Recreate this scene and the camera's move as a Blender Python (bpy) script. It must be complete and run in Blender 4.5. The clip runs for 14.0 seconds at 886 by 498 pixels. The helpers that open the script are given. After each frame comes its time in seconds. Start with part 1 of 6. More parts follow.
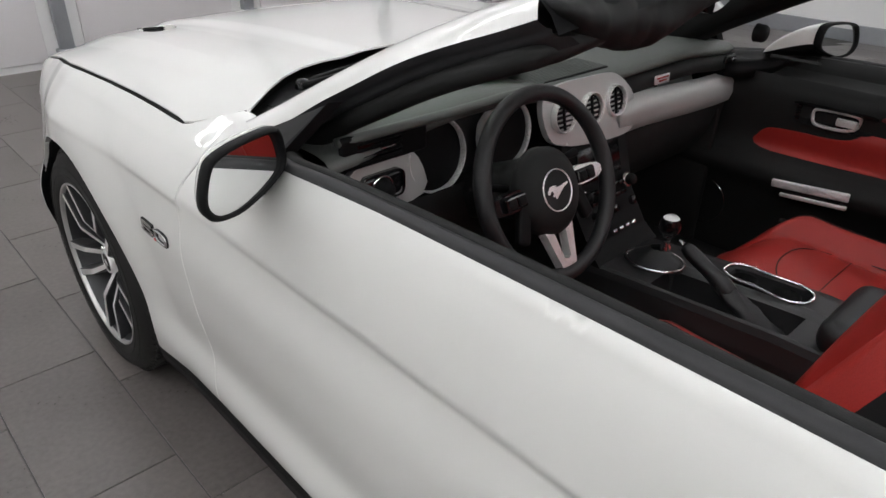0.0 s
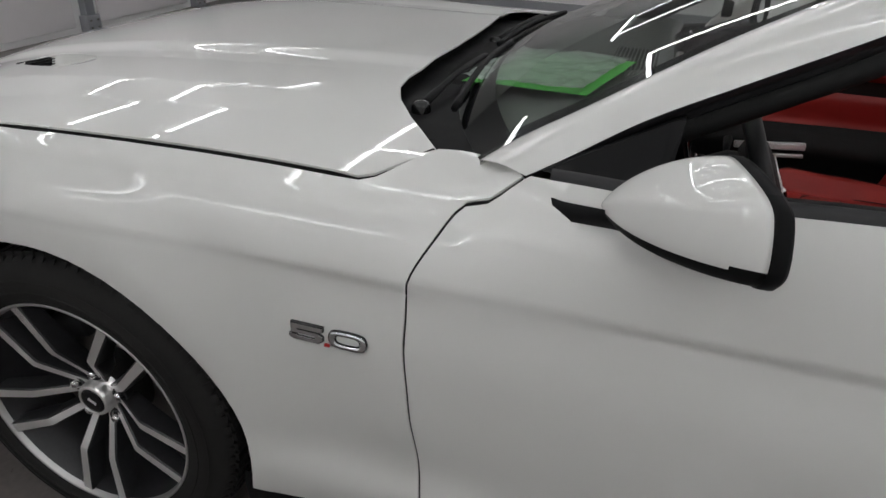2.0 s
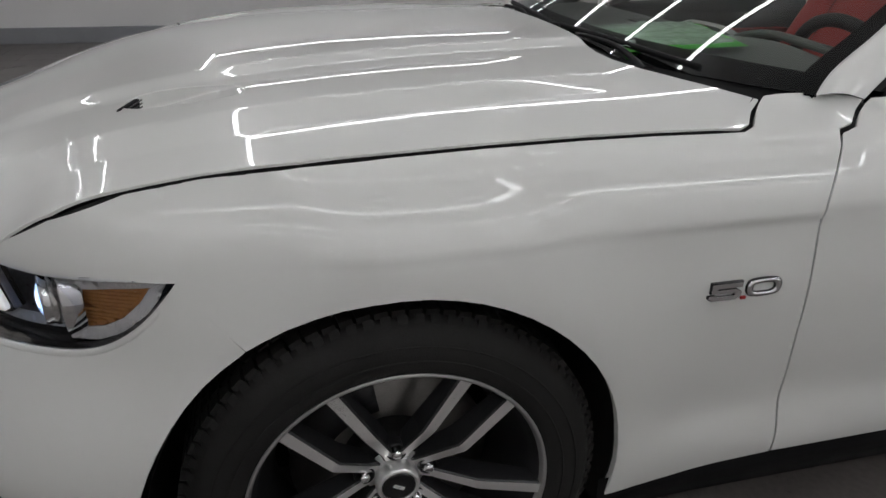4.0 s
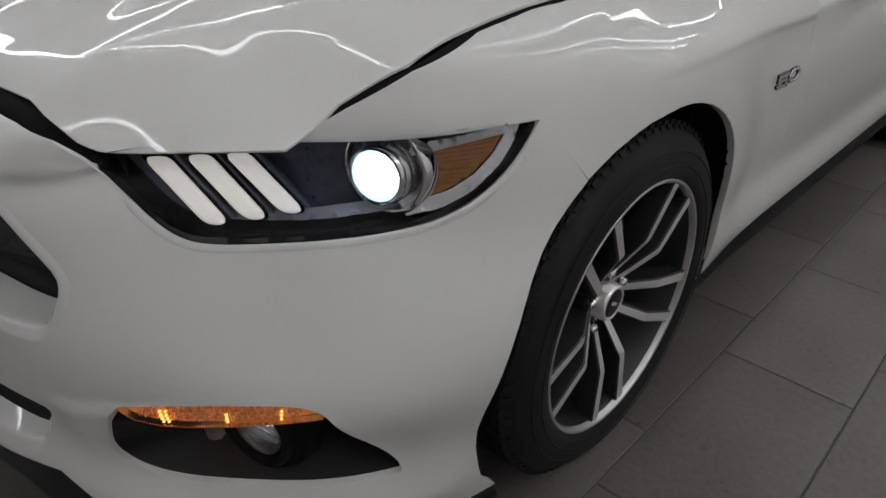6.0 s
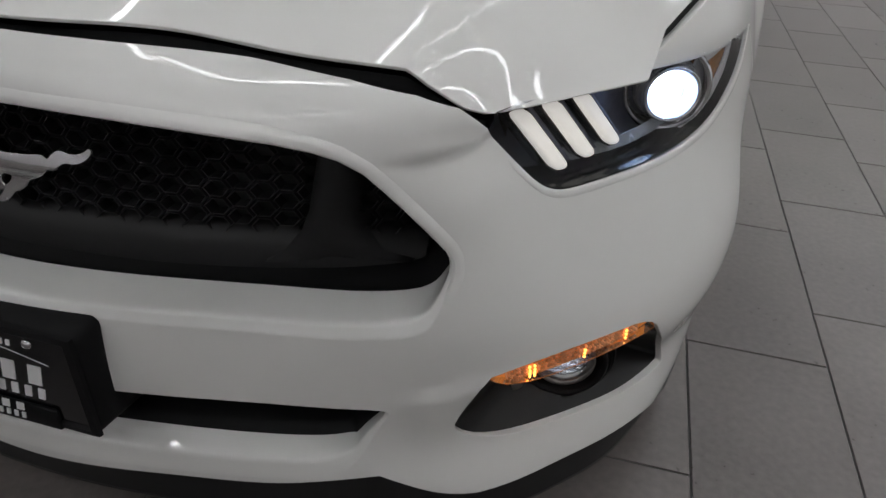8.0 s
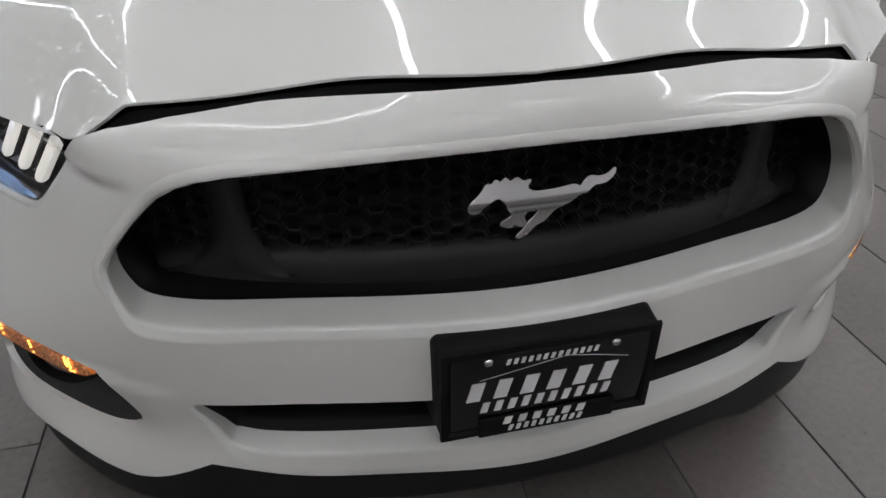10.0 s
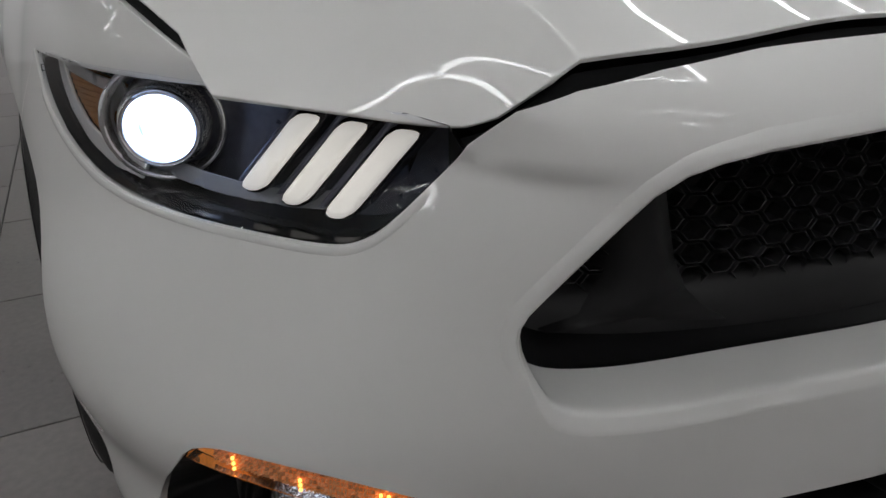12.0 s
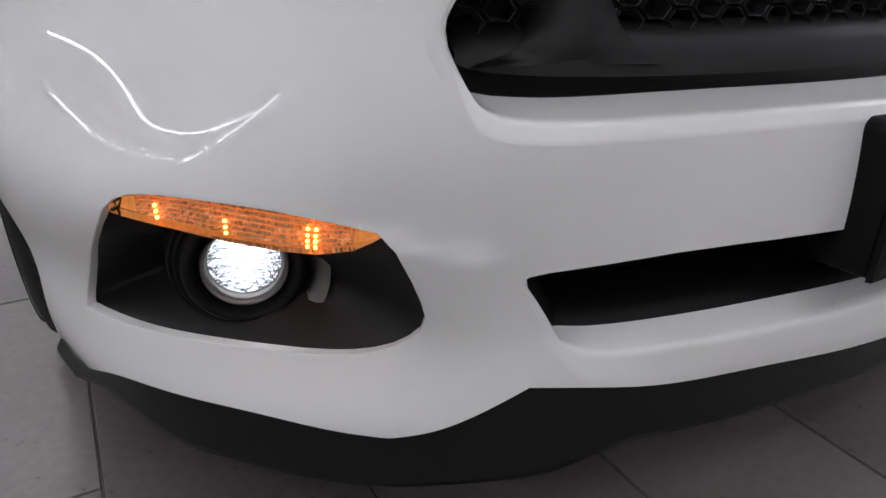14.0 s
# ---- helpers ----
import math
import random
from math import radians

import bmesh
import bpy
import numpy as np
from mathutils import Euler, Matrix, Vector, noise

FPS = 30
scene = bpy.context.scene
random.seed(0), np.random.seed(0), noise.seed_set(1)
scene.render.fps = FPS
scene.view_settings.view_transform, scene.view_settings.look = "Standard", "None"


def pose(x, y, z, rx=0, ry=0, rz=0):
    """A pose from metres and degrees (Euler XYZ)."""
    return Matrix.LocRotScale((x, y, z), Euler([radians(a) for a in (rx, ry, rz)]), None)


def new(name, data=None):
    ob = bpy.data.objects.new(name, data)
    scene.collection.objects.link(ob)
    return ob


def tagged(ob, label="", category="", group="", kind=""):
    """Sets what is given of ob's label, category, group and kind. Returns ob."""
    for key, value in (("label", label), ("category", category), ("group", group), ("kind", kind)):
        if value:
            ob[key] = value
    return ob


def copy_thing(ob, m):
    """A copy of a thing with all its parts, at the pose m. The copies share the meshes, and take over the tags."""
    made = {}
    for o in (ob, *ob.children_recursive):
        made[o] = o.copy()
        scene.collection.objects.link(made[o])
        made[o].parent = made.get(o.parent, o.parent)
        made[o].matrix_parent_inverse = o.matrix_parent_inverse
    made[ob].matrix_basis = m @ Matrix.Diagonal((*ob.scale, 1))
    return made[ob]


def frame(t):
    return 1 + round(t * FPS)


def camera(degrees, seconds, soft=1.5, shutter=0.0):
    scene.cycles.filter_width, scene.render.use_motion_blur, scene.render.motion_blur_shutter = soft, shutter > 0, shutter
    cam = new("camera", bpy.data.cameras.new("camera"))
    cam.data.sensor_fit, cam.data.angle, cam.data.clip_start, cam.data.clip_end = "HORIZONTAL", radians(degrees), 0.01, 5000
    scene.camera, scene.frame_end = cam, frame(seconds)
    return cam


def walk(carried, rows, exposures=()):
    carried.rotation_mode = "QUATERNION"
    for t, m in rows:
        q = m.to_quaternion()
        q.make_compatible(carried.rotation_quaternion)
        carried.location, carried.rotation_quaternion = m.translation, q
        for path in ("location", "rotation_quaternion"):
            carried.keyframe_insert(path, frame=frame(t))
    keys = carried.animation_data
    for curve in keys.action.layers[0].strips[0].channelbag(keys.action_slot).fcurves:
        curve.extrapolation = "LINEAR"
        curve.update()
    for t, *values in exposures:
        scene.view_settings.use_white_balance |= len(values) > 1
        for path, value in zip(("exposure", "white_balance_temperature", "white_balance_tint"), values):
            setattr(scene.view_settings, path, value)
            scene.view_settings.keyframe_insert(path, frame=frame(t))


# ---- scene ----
cam = camera(65.60, 14.0)
# seconds, eye, yaw, pitch, roll
PATH = [
    (0.0, -1.350, -1.948, 1.372, -43.48, -29.03, 1.03),
    (0.5, -1.458, -1.791, 1.342, -50.45, -28.68, 1.40),
    (1.0, -1.480, -1.532, 1.300, -56.96, -28.73, 1.65),
    (1.5, -1.559, -1.257, 1.299, -64.47, -28.86, 2.02),
    (2.0, -1.678, -0.987, 1.306, -72.64, -28.57, 2.33),
    (2.5, -1.696, -0.722, 1.246, -81.07, -27.45, 2.73),
    (3.0, -1.691, -0.435, 1.253, -90.49, -28.34, 2.59),
    (3.2, -1.726, -0.324, 1.237, -92.85, -27.45, 1.96),
    (5.3, -1.547, 0.815, 1.130, -128.30, -27.43, 2.43),
    (5.5, -1.479, 0.881, 1.088, -131.81, -27.76, 2.39),
    (6.0, -1.337, 1.008, 1.034, -138.38, -29.21, 2.48),
    (6.5, -1.195, 1.155, 1.033, -145.33, -30.10, 2.57),
    (7.0, -1.053, 1.280, 1.013, -152.36, -31.11, 2.27),
    (7.5, -0.878, 1.330, 1.009, -159.00, -32.26, 2.24),
    (8.0, -0.689, 1.408, 1.014, -166.02, -33.24, 2.70),
    (8.2, -0.585, 1.472, 1.032, -168.97, -33.24, 2.43),
    (10.3, 0.405, 1.577, 1.084, 163.79, -33.71, -0.36),
    (10.5, 0.472, 1.548, 1.065, 161.88, -33.68, -0.41),
    (11.0, 0.638, 1.404, 1.037, 156.98, -34.24, -0.13),
    (11.5, 0.773, 1.256, 0.969, 153.55, -31.62, 0.10),
    (12.0, 0.805, 1.182, 0.875, 153.54, -25.24, -0.13),
    (12.5, 0.819, 1.176, 0.792, 152.19, -21.18, 0.47),
    (13.0, 0.821, 1.193, 0.782, 151.90, -20.28, 0.56),
    (13.5, 0.831, 1.256, 0.697, 151.37, -20.90, 0.83),
    (14.0, 0.809, 1.274, 0.656, 151.16, -25.39, 0.53),
]
walk(cam, [(t, pose(x, y, z, 90 + pitch, 0, yaw) @ pose(0, 0, 0, 0, 0, roll)) for t, x, y, z, yaw, pitch, roll in PATH],
     exposures=[(0.0, 0.52, 6500, 10), (1.0, 0.30, 6500, 10), (1.5, 0.04, 6500, 10), (2.0, -0.24, 6500, 10), (3.0, -0.36, 6500, 10), (5.5, -0.35, 6500, 11), (7.0, -0.36, 6500, 11), (8.0, -0.03, 6480, 10), (10.5, 0.18, 6450, 10),
                (11.5, 0.01, 6480, 10), (12.5, -0.18, 6500, 10), (13.4, 0.04, 6450, 10), (13.5, 0.25, 5750, 27), (13.8, 0.48, 5950, 18), (14.0, 0.76, 6250, 14)])

# ---- world and light ----
ROOM_X, ROOM_W, ROOM_Y0, ROOM_Y1, CEIL = 11.6, 4.1, -8.5, 3.85, 3.1
PARTITION_X = 6.0
world = bpy.data.worlds.new("world")
world.use_nodes = True
world.node_tree.nodes["Background"].inputs[0].default_value = (0.8, 0.82, 0.85, 1)
world.node_tree.nodes["Background"].inputs[1].default_value = 0.05
scene.world = world
scene.view_settings.exposure = 0.0


# ---- materials ----
def material(name, base, rough=0.5, metal=0.0, vary=0.08, scale=8.0, fine=120.0, bump=0.0, coat=0.0, coat_rough=0.03,
             stretch=(1, 1, 1), spec=0.5, island=0.0, rand=0.0):
    m = bpy.data.materials.new(name)
    m.use_nodes = True
    nt = m.node_tree
    b = nt.nodes["Principled BSDF"]
    b.inputs["Metallic"].default_value = metal
    b.inputs["Specular IOR Level"].default_value = spec
    b.inputs["Coat Weight"].default_value = coat
    b.inputs["Coat Roughness"].default_value = coat_rough
    tc = nt.nodes.new("ShaderNodeTexCoord")
    mp = nt.nodes.new("ShaderNodeMapping")
    mp.inputs["Scale"].default_value = stretch
    nt.links.new(tc.outputs["Object"], mp.inputs["Vector"])
    big, small = nt.nodes.new("ShaderNodeTexNoise"), nt.nodes.new("ShaderNodeTexNoise")
    for node, s, d in ((big, scale, 4), (small, fine, 3)):
        node.inputs["Scale"].default_value, node.inputs["Detail"].default_value = s, d
        nt.links.new(mp.outputs["Vector"], node.inputs["Vector"])
    add = nt.nodes.new("ShaderNodeMath")
    add.operation = "ADD"
    nt.links.new(big.outputs["Fac"], add.inputs[0])
    nt.links.new(small.outputs["Fac"], add.inputs[1])
    value = add.outputs[0]
    if rand:
        info = nt.nodes.new("ShaderNodeObjectInfo")
        more = nt.nodes.new("ShaderNodeMath")
        more.operation = "MULTIPLY_ADD"
        more.inputs[1].default_value, more.inputs[2].default_value = rand, -rand / 2
        nt.links.new(info.outputs["Random"], more.inputs[0])
        plus = nt.nodes.new("ShaderNodeMath")
        plus.operation = "ADD"
        nt.links.new(value, plus.inputs[0])
        nt.links.new(more.outputs[0], plus.inputs[1])
        value = plus.outputs[0]
    if island:
        info = nt.nodes.new("ShaderNodeNewGeometry")
        more = nt.nodes.new("ShaderNodeMath")
        more.operation = "MULTIPLY_ADD"
        more.inputs[1].default_value, more.inputs[2].default_value = island, -island / 2
        nt.links.new(info.outputs["Random Per Island"], more.inputs[0])
        plus = nt.nodes.new("ShaderNodeMath")
        plus.operation = "ADD"
        nt.links.new(value, plus.inputs[0])
        nt.links.new(more.outputs[0], plus.inputs[1])
        value = plus.outputs[0]
    ramp = nt.nodes.new("ShaderNodeMapRange")
    ramp.inputs["From Min"].default_value, ramp.inputs["From Max"].default_value = 0.6, 1.4
    ramp.inputs["To Min"].default_value, ramp.inputs["To Max"].default_value = 1 - vary, 1 + vary
    ramp.clamp = False
    nt.links.new(value, ramp.inputs["Value"])
    mul = nt.nodes.new("ShaderNodeVectorMath")
    mul.operation = "SCALE"
    mul.inputs[0].default_value = base
    nt.links.new(ramp.outputs[0], mul.inputs["Scale"])
    nt.links.new(mul.outputs[0], b.inputs["Base Color"])
    rr = nt.nodes.new("ShaderNodeMapRange")
    rr.inputs["From Min"].default_value, rr.inputs["From Max"].default_value = 0.6, 1.4
    rr.inputs["To Min"].default_value, rr.inputs["To Max"].default_value = rough * 0.88, min(1, rough * 1.12)
    nt.links.new(add.outputs[0], rr.inputs["Value"])
    nt.links.new(rr.outputs[0], b.inputs["Roughness"])
    if bump:
        bp = nt.nodes.new("ShaderNodeBump")
        bp.inputs["Strength"].default_value, bp.inputs["Distance"].default_value = bump, 0.002
        nt.links.new(small.outputs["Fac"], bp.inputs["Height"])
        nt.links.new(bp.outputs[0], b.inputs["Normal"])
    return m


def glowing(name, colour, strength):
    m = bpy.data.materials.new(name)
    m.use_nodes = True
    b = m.node_tree.nodes["Principled BSDF"]
    b.inputs["Base Color"].default_value = (*colour, 1)
    b.inputs["Emission Color"].default_value = (*colour, 1)
    b.inputs["Emission Strength"].default_value = strength
    return m


def clear(name, tint=(1, 1, 1), gloss=0.12, rough=0.02):
    """Thin clear glass or plastic: straight through, with a Fresnel gloss on top."""
    m = bpy.data.materials.new(name)
    m.use_nodes = True
    nt = m.node_tree
    nt.nodes.clear()
    out, mix = nt.nodes.new("ShaderNodeOutputMaterial"), nt.nodes.new("ShaderNodeMixShader")
    tr, gl, fr = nt.nodes.new("ShaderNodeBsdfTransparent"), nt.nodes.new("ShaderNodeBsdfGlossy"), nt.nodes.new("ShaderNodeFresnel")
    tr.inputs[0].default_value = (*tint, 1)
    gl.inputs["Roughness"].default_value = rough
    fr.inputs["IOR"].default_value = 1.0 + gloss * 4
    nt.links.new(fr.outputs[0], mix.inputs[0])
    nt.links.new(tr.outputs[0], mix.inputs[1])
    nt.links.new(gl.outputs[0], mix.inputs[2])
    nt.links.new(mix.outputs[0], out.inputs[0])
    return m


PAINT = material("white_paint", (0.76, 0.76, 0.735), 0.38, vary=0.012, scale=3, fine=900, coat=1.0, coat_rough=0.02, spec=0.35)
BLACK = material("black_plastic", (0.006, 0.006, 0.0065), 0.55, vary=0.25, scale=20, fine=700, bump=0.08, spec=0.14)
MESHBLACK = material("black_mesh_plastic", (0.017, 0.017, 0.018), 0.34, vary=0.25, scale=20, fine=700, bump=0.05, spec=0.25)
GRILLEBLACK = material("deep_black_grille_plastic", (0.0045, 0.0045, 0.0048), 0.45, vary=0.25, scale=20, fine=700, bump=0.06, spec=0.16)
POSTBLACK = material("satin_black_post_plastic", (0.0075, 0.0075, 0.008), 0.42, vary=0.2, scale=20, fine=700, bump=0.05, spec=0.3)
GLOSSBLACK = material("gloss_black", (0.006, 0.006, 0.007), 0.12, vary=0.2)
# near-black, also used for the shade in gaps, slots and behind meshes
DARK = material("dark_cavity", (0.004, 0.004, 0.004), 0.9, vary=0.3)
TYRE = material("tyre_rubber", (0.019, 0.0185, 0.018), 0.62, vary=0.3, scale=14, fine=400, bump=0.25, spec=0.2)
ALLOY = material("machined_alloy", (0.88, 0.87, 0.86), 0.30, 0.8, vary=0.03, scale=6, fine=900)
RIMLIP = material("grey_machined_lip", (0.52, 0.515, 0.51), 0.34, 0.75, vary=0.05, scale=6, fine=900)
POCKET = material("grey_painted_alloy", (0.030, 0.030, 0.032), 0.36, 0.3, vary=0.15)
STEEL = material("brake_steel", (0.20, 0.19, 0.18), 0.35, 1.0, vary=0.15, scale=40, fine=300)
CHROME = material("chrome", (0.82, 0.82, 0.83), 0.08, 1.0, vary=0.04)
BARREL = material("ribbed_lamp_silver", (0.62, 0.61, 0.59), 0.26, 0.9, vary=0.06, fine=600)
SATIN = material("satin_silver", (0.56, 0.555, 0.545), 0.40, 0.45, vary=0.05, fine=1200)
EMBLEM = material("emblem_silver", (0.60, 0.60, 0.61), 0.20, 0.95, vary=0.02, fine=200)
AMBERDULL = material("dull_amber_lens", (0.42, 0.185, 0.055), 0.2, vary=0.25, scale=60, fine=300, spec=0.6)
SILVER = material("bright_silver_trim", (0.90, 0.89, 0.88), 0.28, 0.5, vary=0.05, fine=1200)
RUBBER = material("matt_black_rubber", (0.026, 0.026, 0.028), 0.52, vary=0.15, scale=18, fine=500, bump=0.10, spec=0.4)
# black skin lifted to grey: windscreen veil and sheen mixed into the base colour
DASHTOP = material("dash_skin_with_sheen", (0.13, 0.14, 0.132), 0.42, vary=0.12, scale=12, fine=700, bump=0.25, spec=0.5)
CONSOLE = material("console_plastic", (0.016, 0.016, 0.017), 0.42, vary=0.15, scale=14, fine=700, bump=0.15, spec=0.5)
AMBER_LIT = material("lit_amber_plastic", (0.80, 0.27, 0.07), 0.2, vary=0.35, scale=60, fine=300, spec=0.6)
for node in AMBER_LIT.node_tree.nodes:
    if node.type == "BSDF_PRINCIPLED":
        node.inputs["Emission Color"].default_value, node.inputs["Emission Strength"].default_value = (1.0, 0.36, 0.06, 1), 0.24
FACET = material("faceted_reflector", (0.80, 0.82, 0.82), 0.14, 1.0, vary=0.3, scale=90, fine=170, bump=1.0)
LAMPGREY = material("lamp_housing_grey", (0.10, 0.105, 0.14), 0.30, 0.5, vary=0.3, scale=25)
LEATHER = material("black_leather", (0.010, 0.010, 0.011), 0.45, vary=0.2, scale=12, fine=420, bump=0.35)
SOFT = material("black_soft_trim", (0.0095, 0.0098, 0.0098), 0.62, vary=0.2, scale=10, fine=600, bump=0.3, spec=0.3)
RED = material("red_leather", (0.36, 0.025, 0.02), 0.45, vary=0.12, scale=10, fine=420, bump=0.3)
STITCH = material("dark_stitching", (0.05, 0.008, 0.008), 0.7)
AMBER = material("amber_plastic", (0.95, 0.55, 0.28), 0.15, vary=0.35, scale=60, fine=300, spec=0.7, island=0.8)
REDDOT = material("red_enamel", (0.45, 0.02, 0.02), 0.3)
TILE = material("grey_floor_tile", (0.150, 0.134, 0.126), 0.30, vary=0.22, scale=2.6, fine=60, bump=0.06, rand=0.5)
OUTER_TILE = material("grey_floor_tile_far", (0.150, 0.134, 0.126), 0.30, vary=0.22, scale=2.6, fine=60, bump=0.06, island=0.5)
GROUT = material("dark_grout", (0.09, 0.088, 0.086), 0.85, vary=0.2, fine=200)
WALL = material("white_wall_paint", (0.86, 0.855, 0.85), 0.6, vary=0.03, scale=1.2, fine=250, bump=0.05)
CEILING = material("grey_ceiling_paint", (0.68, 0.68, 0.69), 0.8, vary=0.06, scale=1.5)
PANEL = material("glossy_white_panel", (0.84, 0.81, 0.82), 0.18, vary=0.02, scale=2)
GREYTRIM = material("grey_metal_trim", (0.33, 0.34, 0.36), 0.45, 0.3, vary=0.08)
LENS = clear("clear_lamp_cover", (0.96, 0.97, 1.0), 0.10)
GLASS = clear("windscreen_glass", (0.82, 0.87, 0.83), 0.24)
PRINT = material("white_print", (0.8, 0.8, 0.8), 0.5, vary=0.03)
GREEN = material("green_paper", (0.10, 0.62, 0.08), 0.55, vary=0.06)
FILM = material("plastic_sleeve", (0.62, 0.72, 0.66), 0.22, vary=0.25, scale=30, fine=90, bump=0.4)
for node in FILM.node_tree.nodes:
    if node.type == "BSDF_PRINCIPLED":
        node.inputs["Alpha"].default_value = 0.62
TUBE = glowing("led_tube", (0.98, 0.99, 1.0), 13.2)
DRL = glowing("daytime_light", (0.9, 0.86, 0.78), 0.50)
XENON = glowing("projector_light", (0.86, 0.93, 1.0), 9.0)
# weak emission for the reflector bowl, in place of reflected projector light
HALO = glowing("projector_halo_light", (0.62, 0.78, 1.0), 0.75)
FOGLED = glowing("fog_light_glow", (0.95, 0.98, 1.0), 1.4)
MIRROR = material("mirror_glass", (0.86, 0.87, 0.87), 0.01, 1.0, vary=0.0)


# ---- mesh helpers ----
def part(name, me, mat, parent=None, label="", smooth=True):
    """Links a bmesh or a mesh as one object under a thing or a part."""
    if isinstance(me, bmesh.types.BMesh):
        bm, me = me, bpy.data.meshes.new(name)
        bm.to_mesh(me)
        bm.free()
        me.polygons.foreach_set("use_smooth", [smooth] * len(me.polygons))
    if not me.materials:
        for m in (mat if isinstance(mat, (list, tuple)) else (mat,)):
            me.materials.append(m)
    ob = new(name, me)
    ob.parent = parent
    return tagged(ob, label)


def thing(name, label, category, group="", kind="", at=(0, 0, 0)):
    ob = new(name)
    ob.empty_display_size = 0.05
    ob.location = at
    return tagged(ob, label, category, group, kind)


def mesh(name, verts, faces, normals=None, smooth=True):
    me = bpy.data.meshes.new(name)
    me.from_pydata([tuple(map(float, v)) for v in verts], [], [tuple(map(int, f)) for f in faces])
    me.polygons.foreach_set("use_smooth", [smooth] * len(me.polygons))
    me.update()
    if normals is not None:
        me.normals_split_custom_set_from_vertices([tuple(map(float, n)) for n in normals])
    return me


def spline(xs, ys):
    """Natural cubic spline through the knots, flat slopes carried on outside."""
    xs, ys = np.array(xs, float), np.array(ys, float)
    n, h = len(xs), np.diff(xs)
    a, b = np.eye(n), np.zeros(ys.shape)
    for i in range(1, n - 1):
        a[i, i - 1], a[i, i], a[i, i + 1] = h[i - 1], 2 * (h[i - 1] + h[i]), h[i]
        b[i] = 6 * ((ys[i + 1] - ys[i]) / h[i] - (ys[i] - ys[i - 1]) / h[i - 1])
    m = np.linalg.solve(a, b)

    def f(x):
        x = np.asarray(x, float)
        i = np.clip(np.searchsorted(xs, x) - 1, 0, n - 2)
        hh = xs[i + 1] - xs[i]
        t = np.clip(x, xs[0] - 0.03, xs[-1] + 0.03) - xs[i]
        if ys.ndim > 1:
            t, hh = t[..., None], hh[..., None]
        return ys[i] + t * ((ys[i + 1] - ys[i]) / hh - hh * (2 * m[i] + m[i + 1]) / 6) + t * t * m[i] / 2 + t ** 3 * (m[i + 1] - m[i]) / (6 * hh)
    return f


def step(a, b, x):
    t = np.clip((np.asarray(x, float) - a) / (b - a), 0, 1)
    return t * t * (3 - 2 * t)


def resample(loop, gap, closed=True):
    """Points about gap apart along a polyline whose corners are rounded a little by a spline."""
    p = np.array(loop, float)
    if closed:
        p = np.vstack([p, p[:1]])
    out = []
    for a, b in zip(p[:-1], p[1:]):
        n = max(1, int(np.ceil(np.linalg.norm(b - a) / gap)))
        out += [a + (b - a) * k / n for k in range(n)]
    if not closed:
        out.append(p[-1])
    return np.array(out)


def curve(pts, n=60):
    """A smooth open curve through a few points."""
    p = np.array(pts, float)
    d = np.r_[0, np.cumsum(np.linalg.norm(np.diff(p, axis=0), axis=1))]
    return spline(d, p)(np.linspace(0, d[-1], n))


def rounded(loop, times=2):
    """A closed outline with its corners cut round."""
    p = np.array(loop, float)
    for _ in range(times):
        q = np.roll(p, -1, axis=0)
        p = np.stack([0.75 * p + 0.25 * q, 0.25 * p + 0.75 * q], axis=1).reshape(-1, p.shape[1])
    return p


def inside(loop, pts):
    x, y = pts[:, 0], pts[:, 1]
    res = np.zeros(len(pts), bool)
    for (x0, y0), (x1, y1) in zip(loop, np.roll(loop, -1, axis=0)):
        if y0 != y1:
            res ^= ((y0 > y) != (y1 > y)) & (x < (x1 - x0) * (y - y0) / (y1 - y0) + x0)
    return res


def near(loop, pts, d):
    res = np.zeros(len(pts), bool)
    for p in loop:
        res |= ((pts - p) ** 2).sum(1) < d * d
    return res


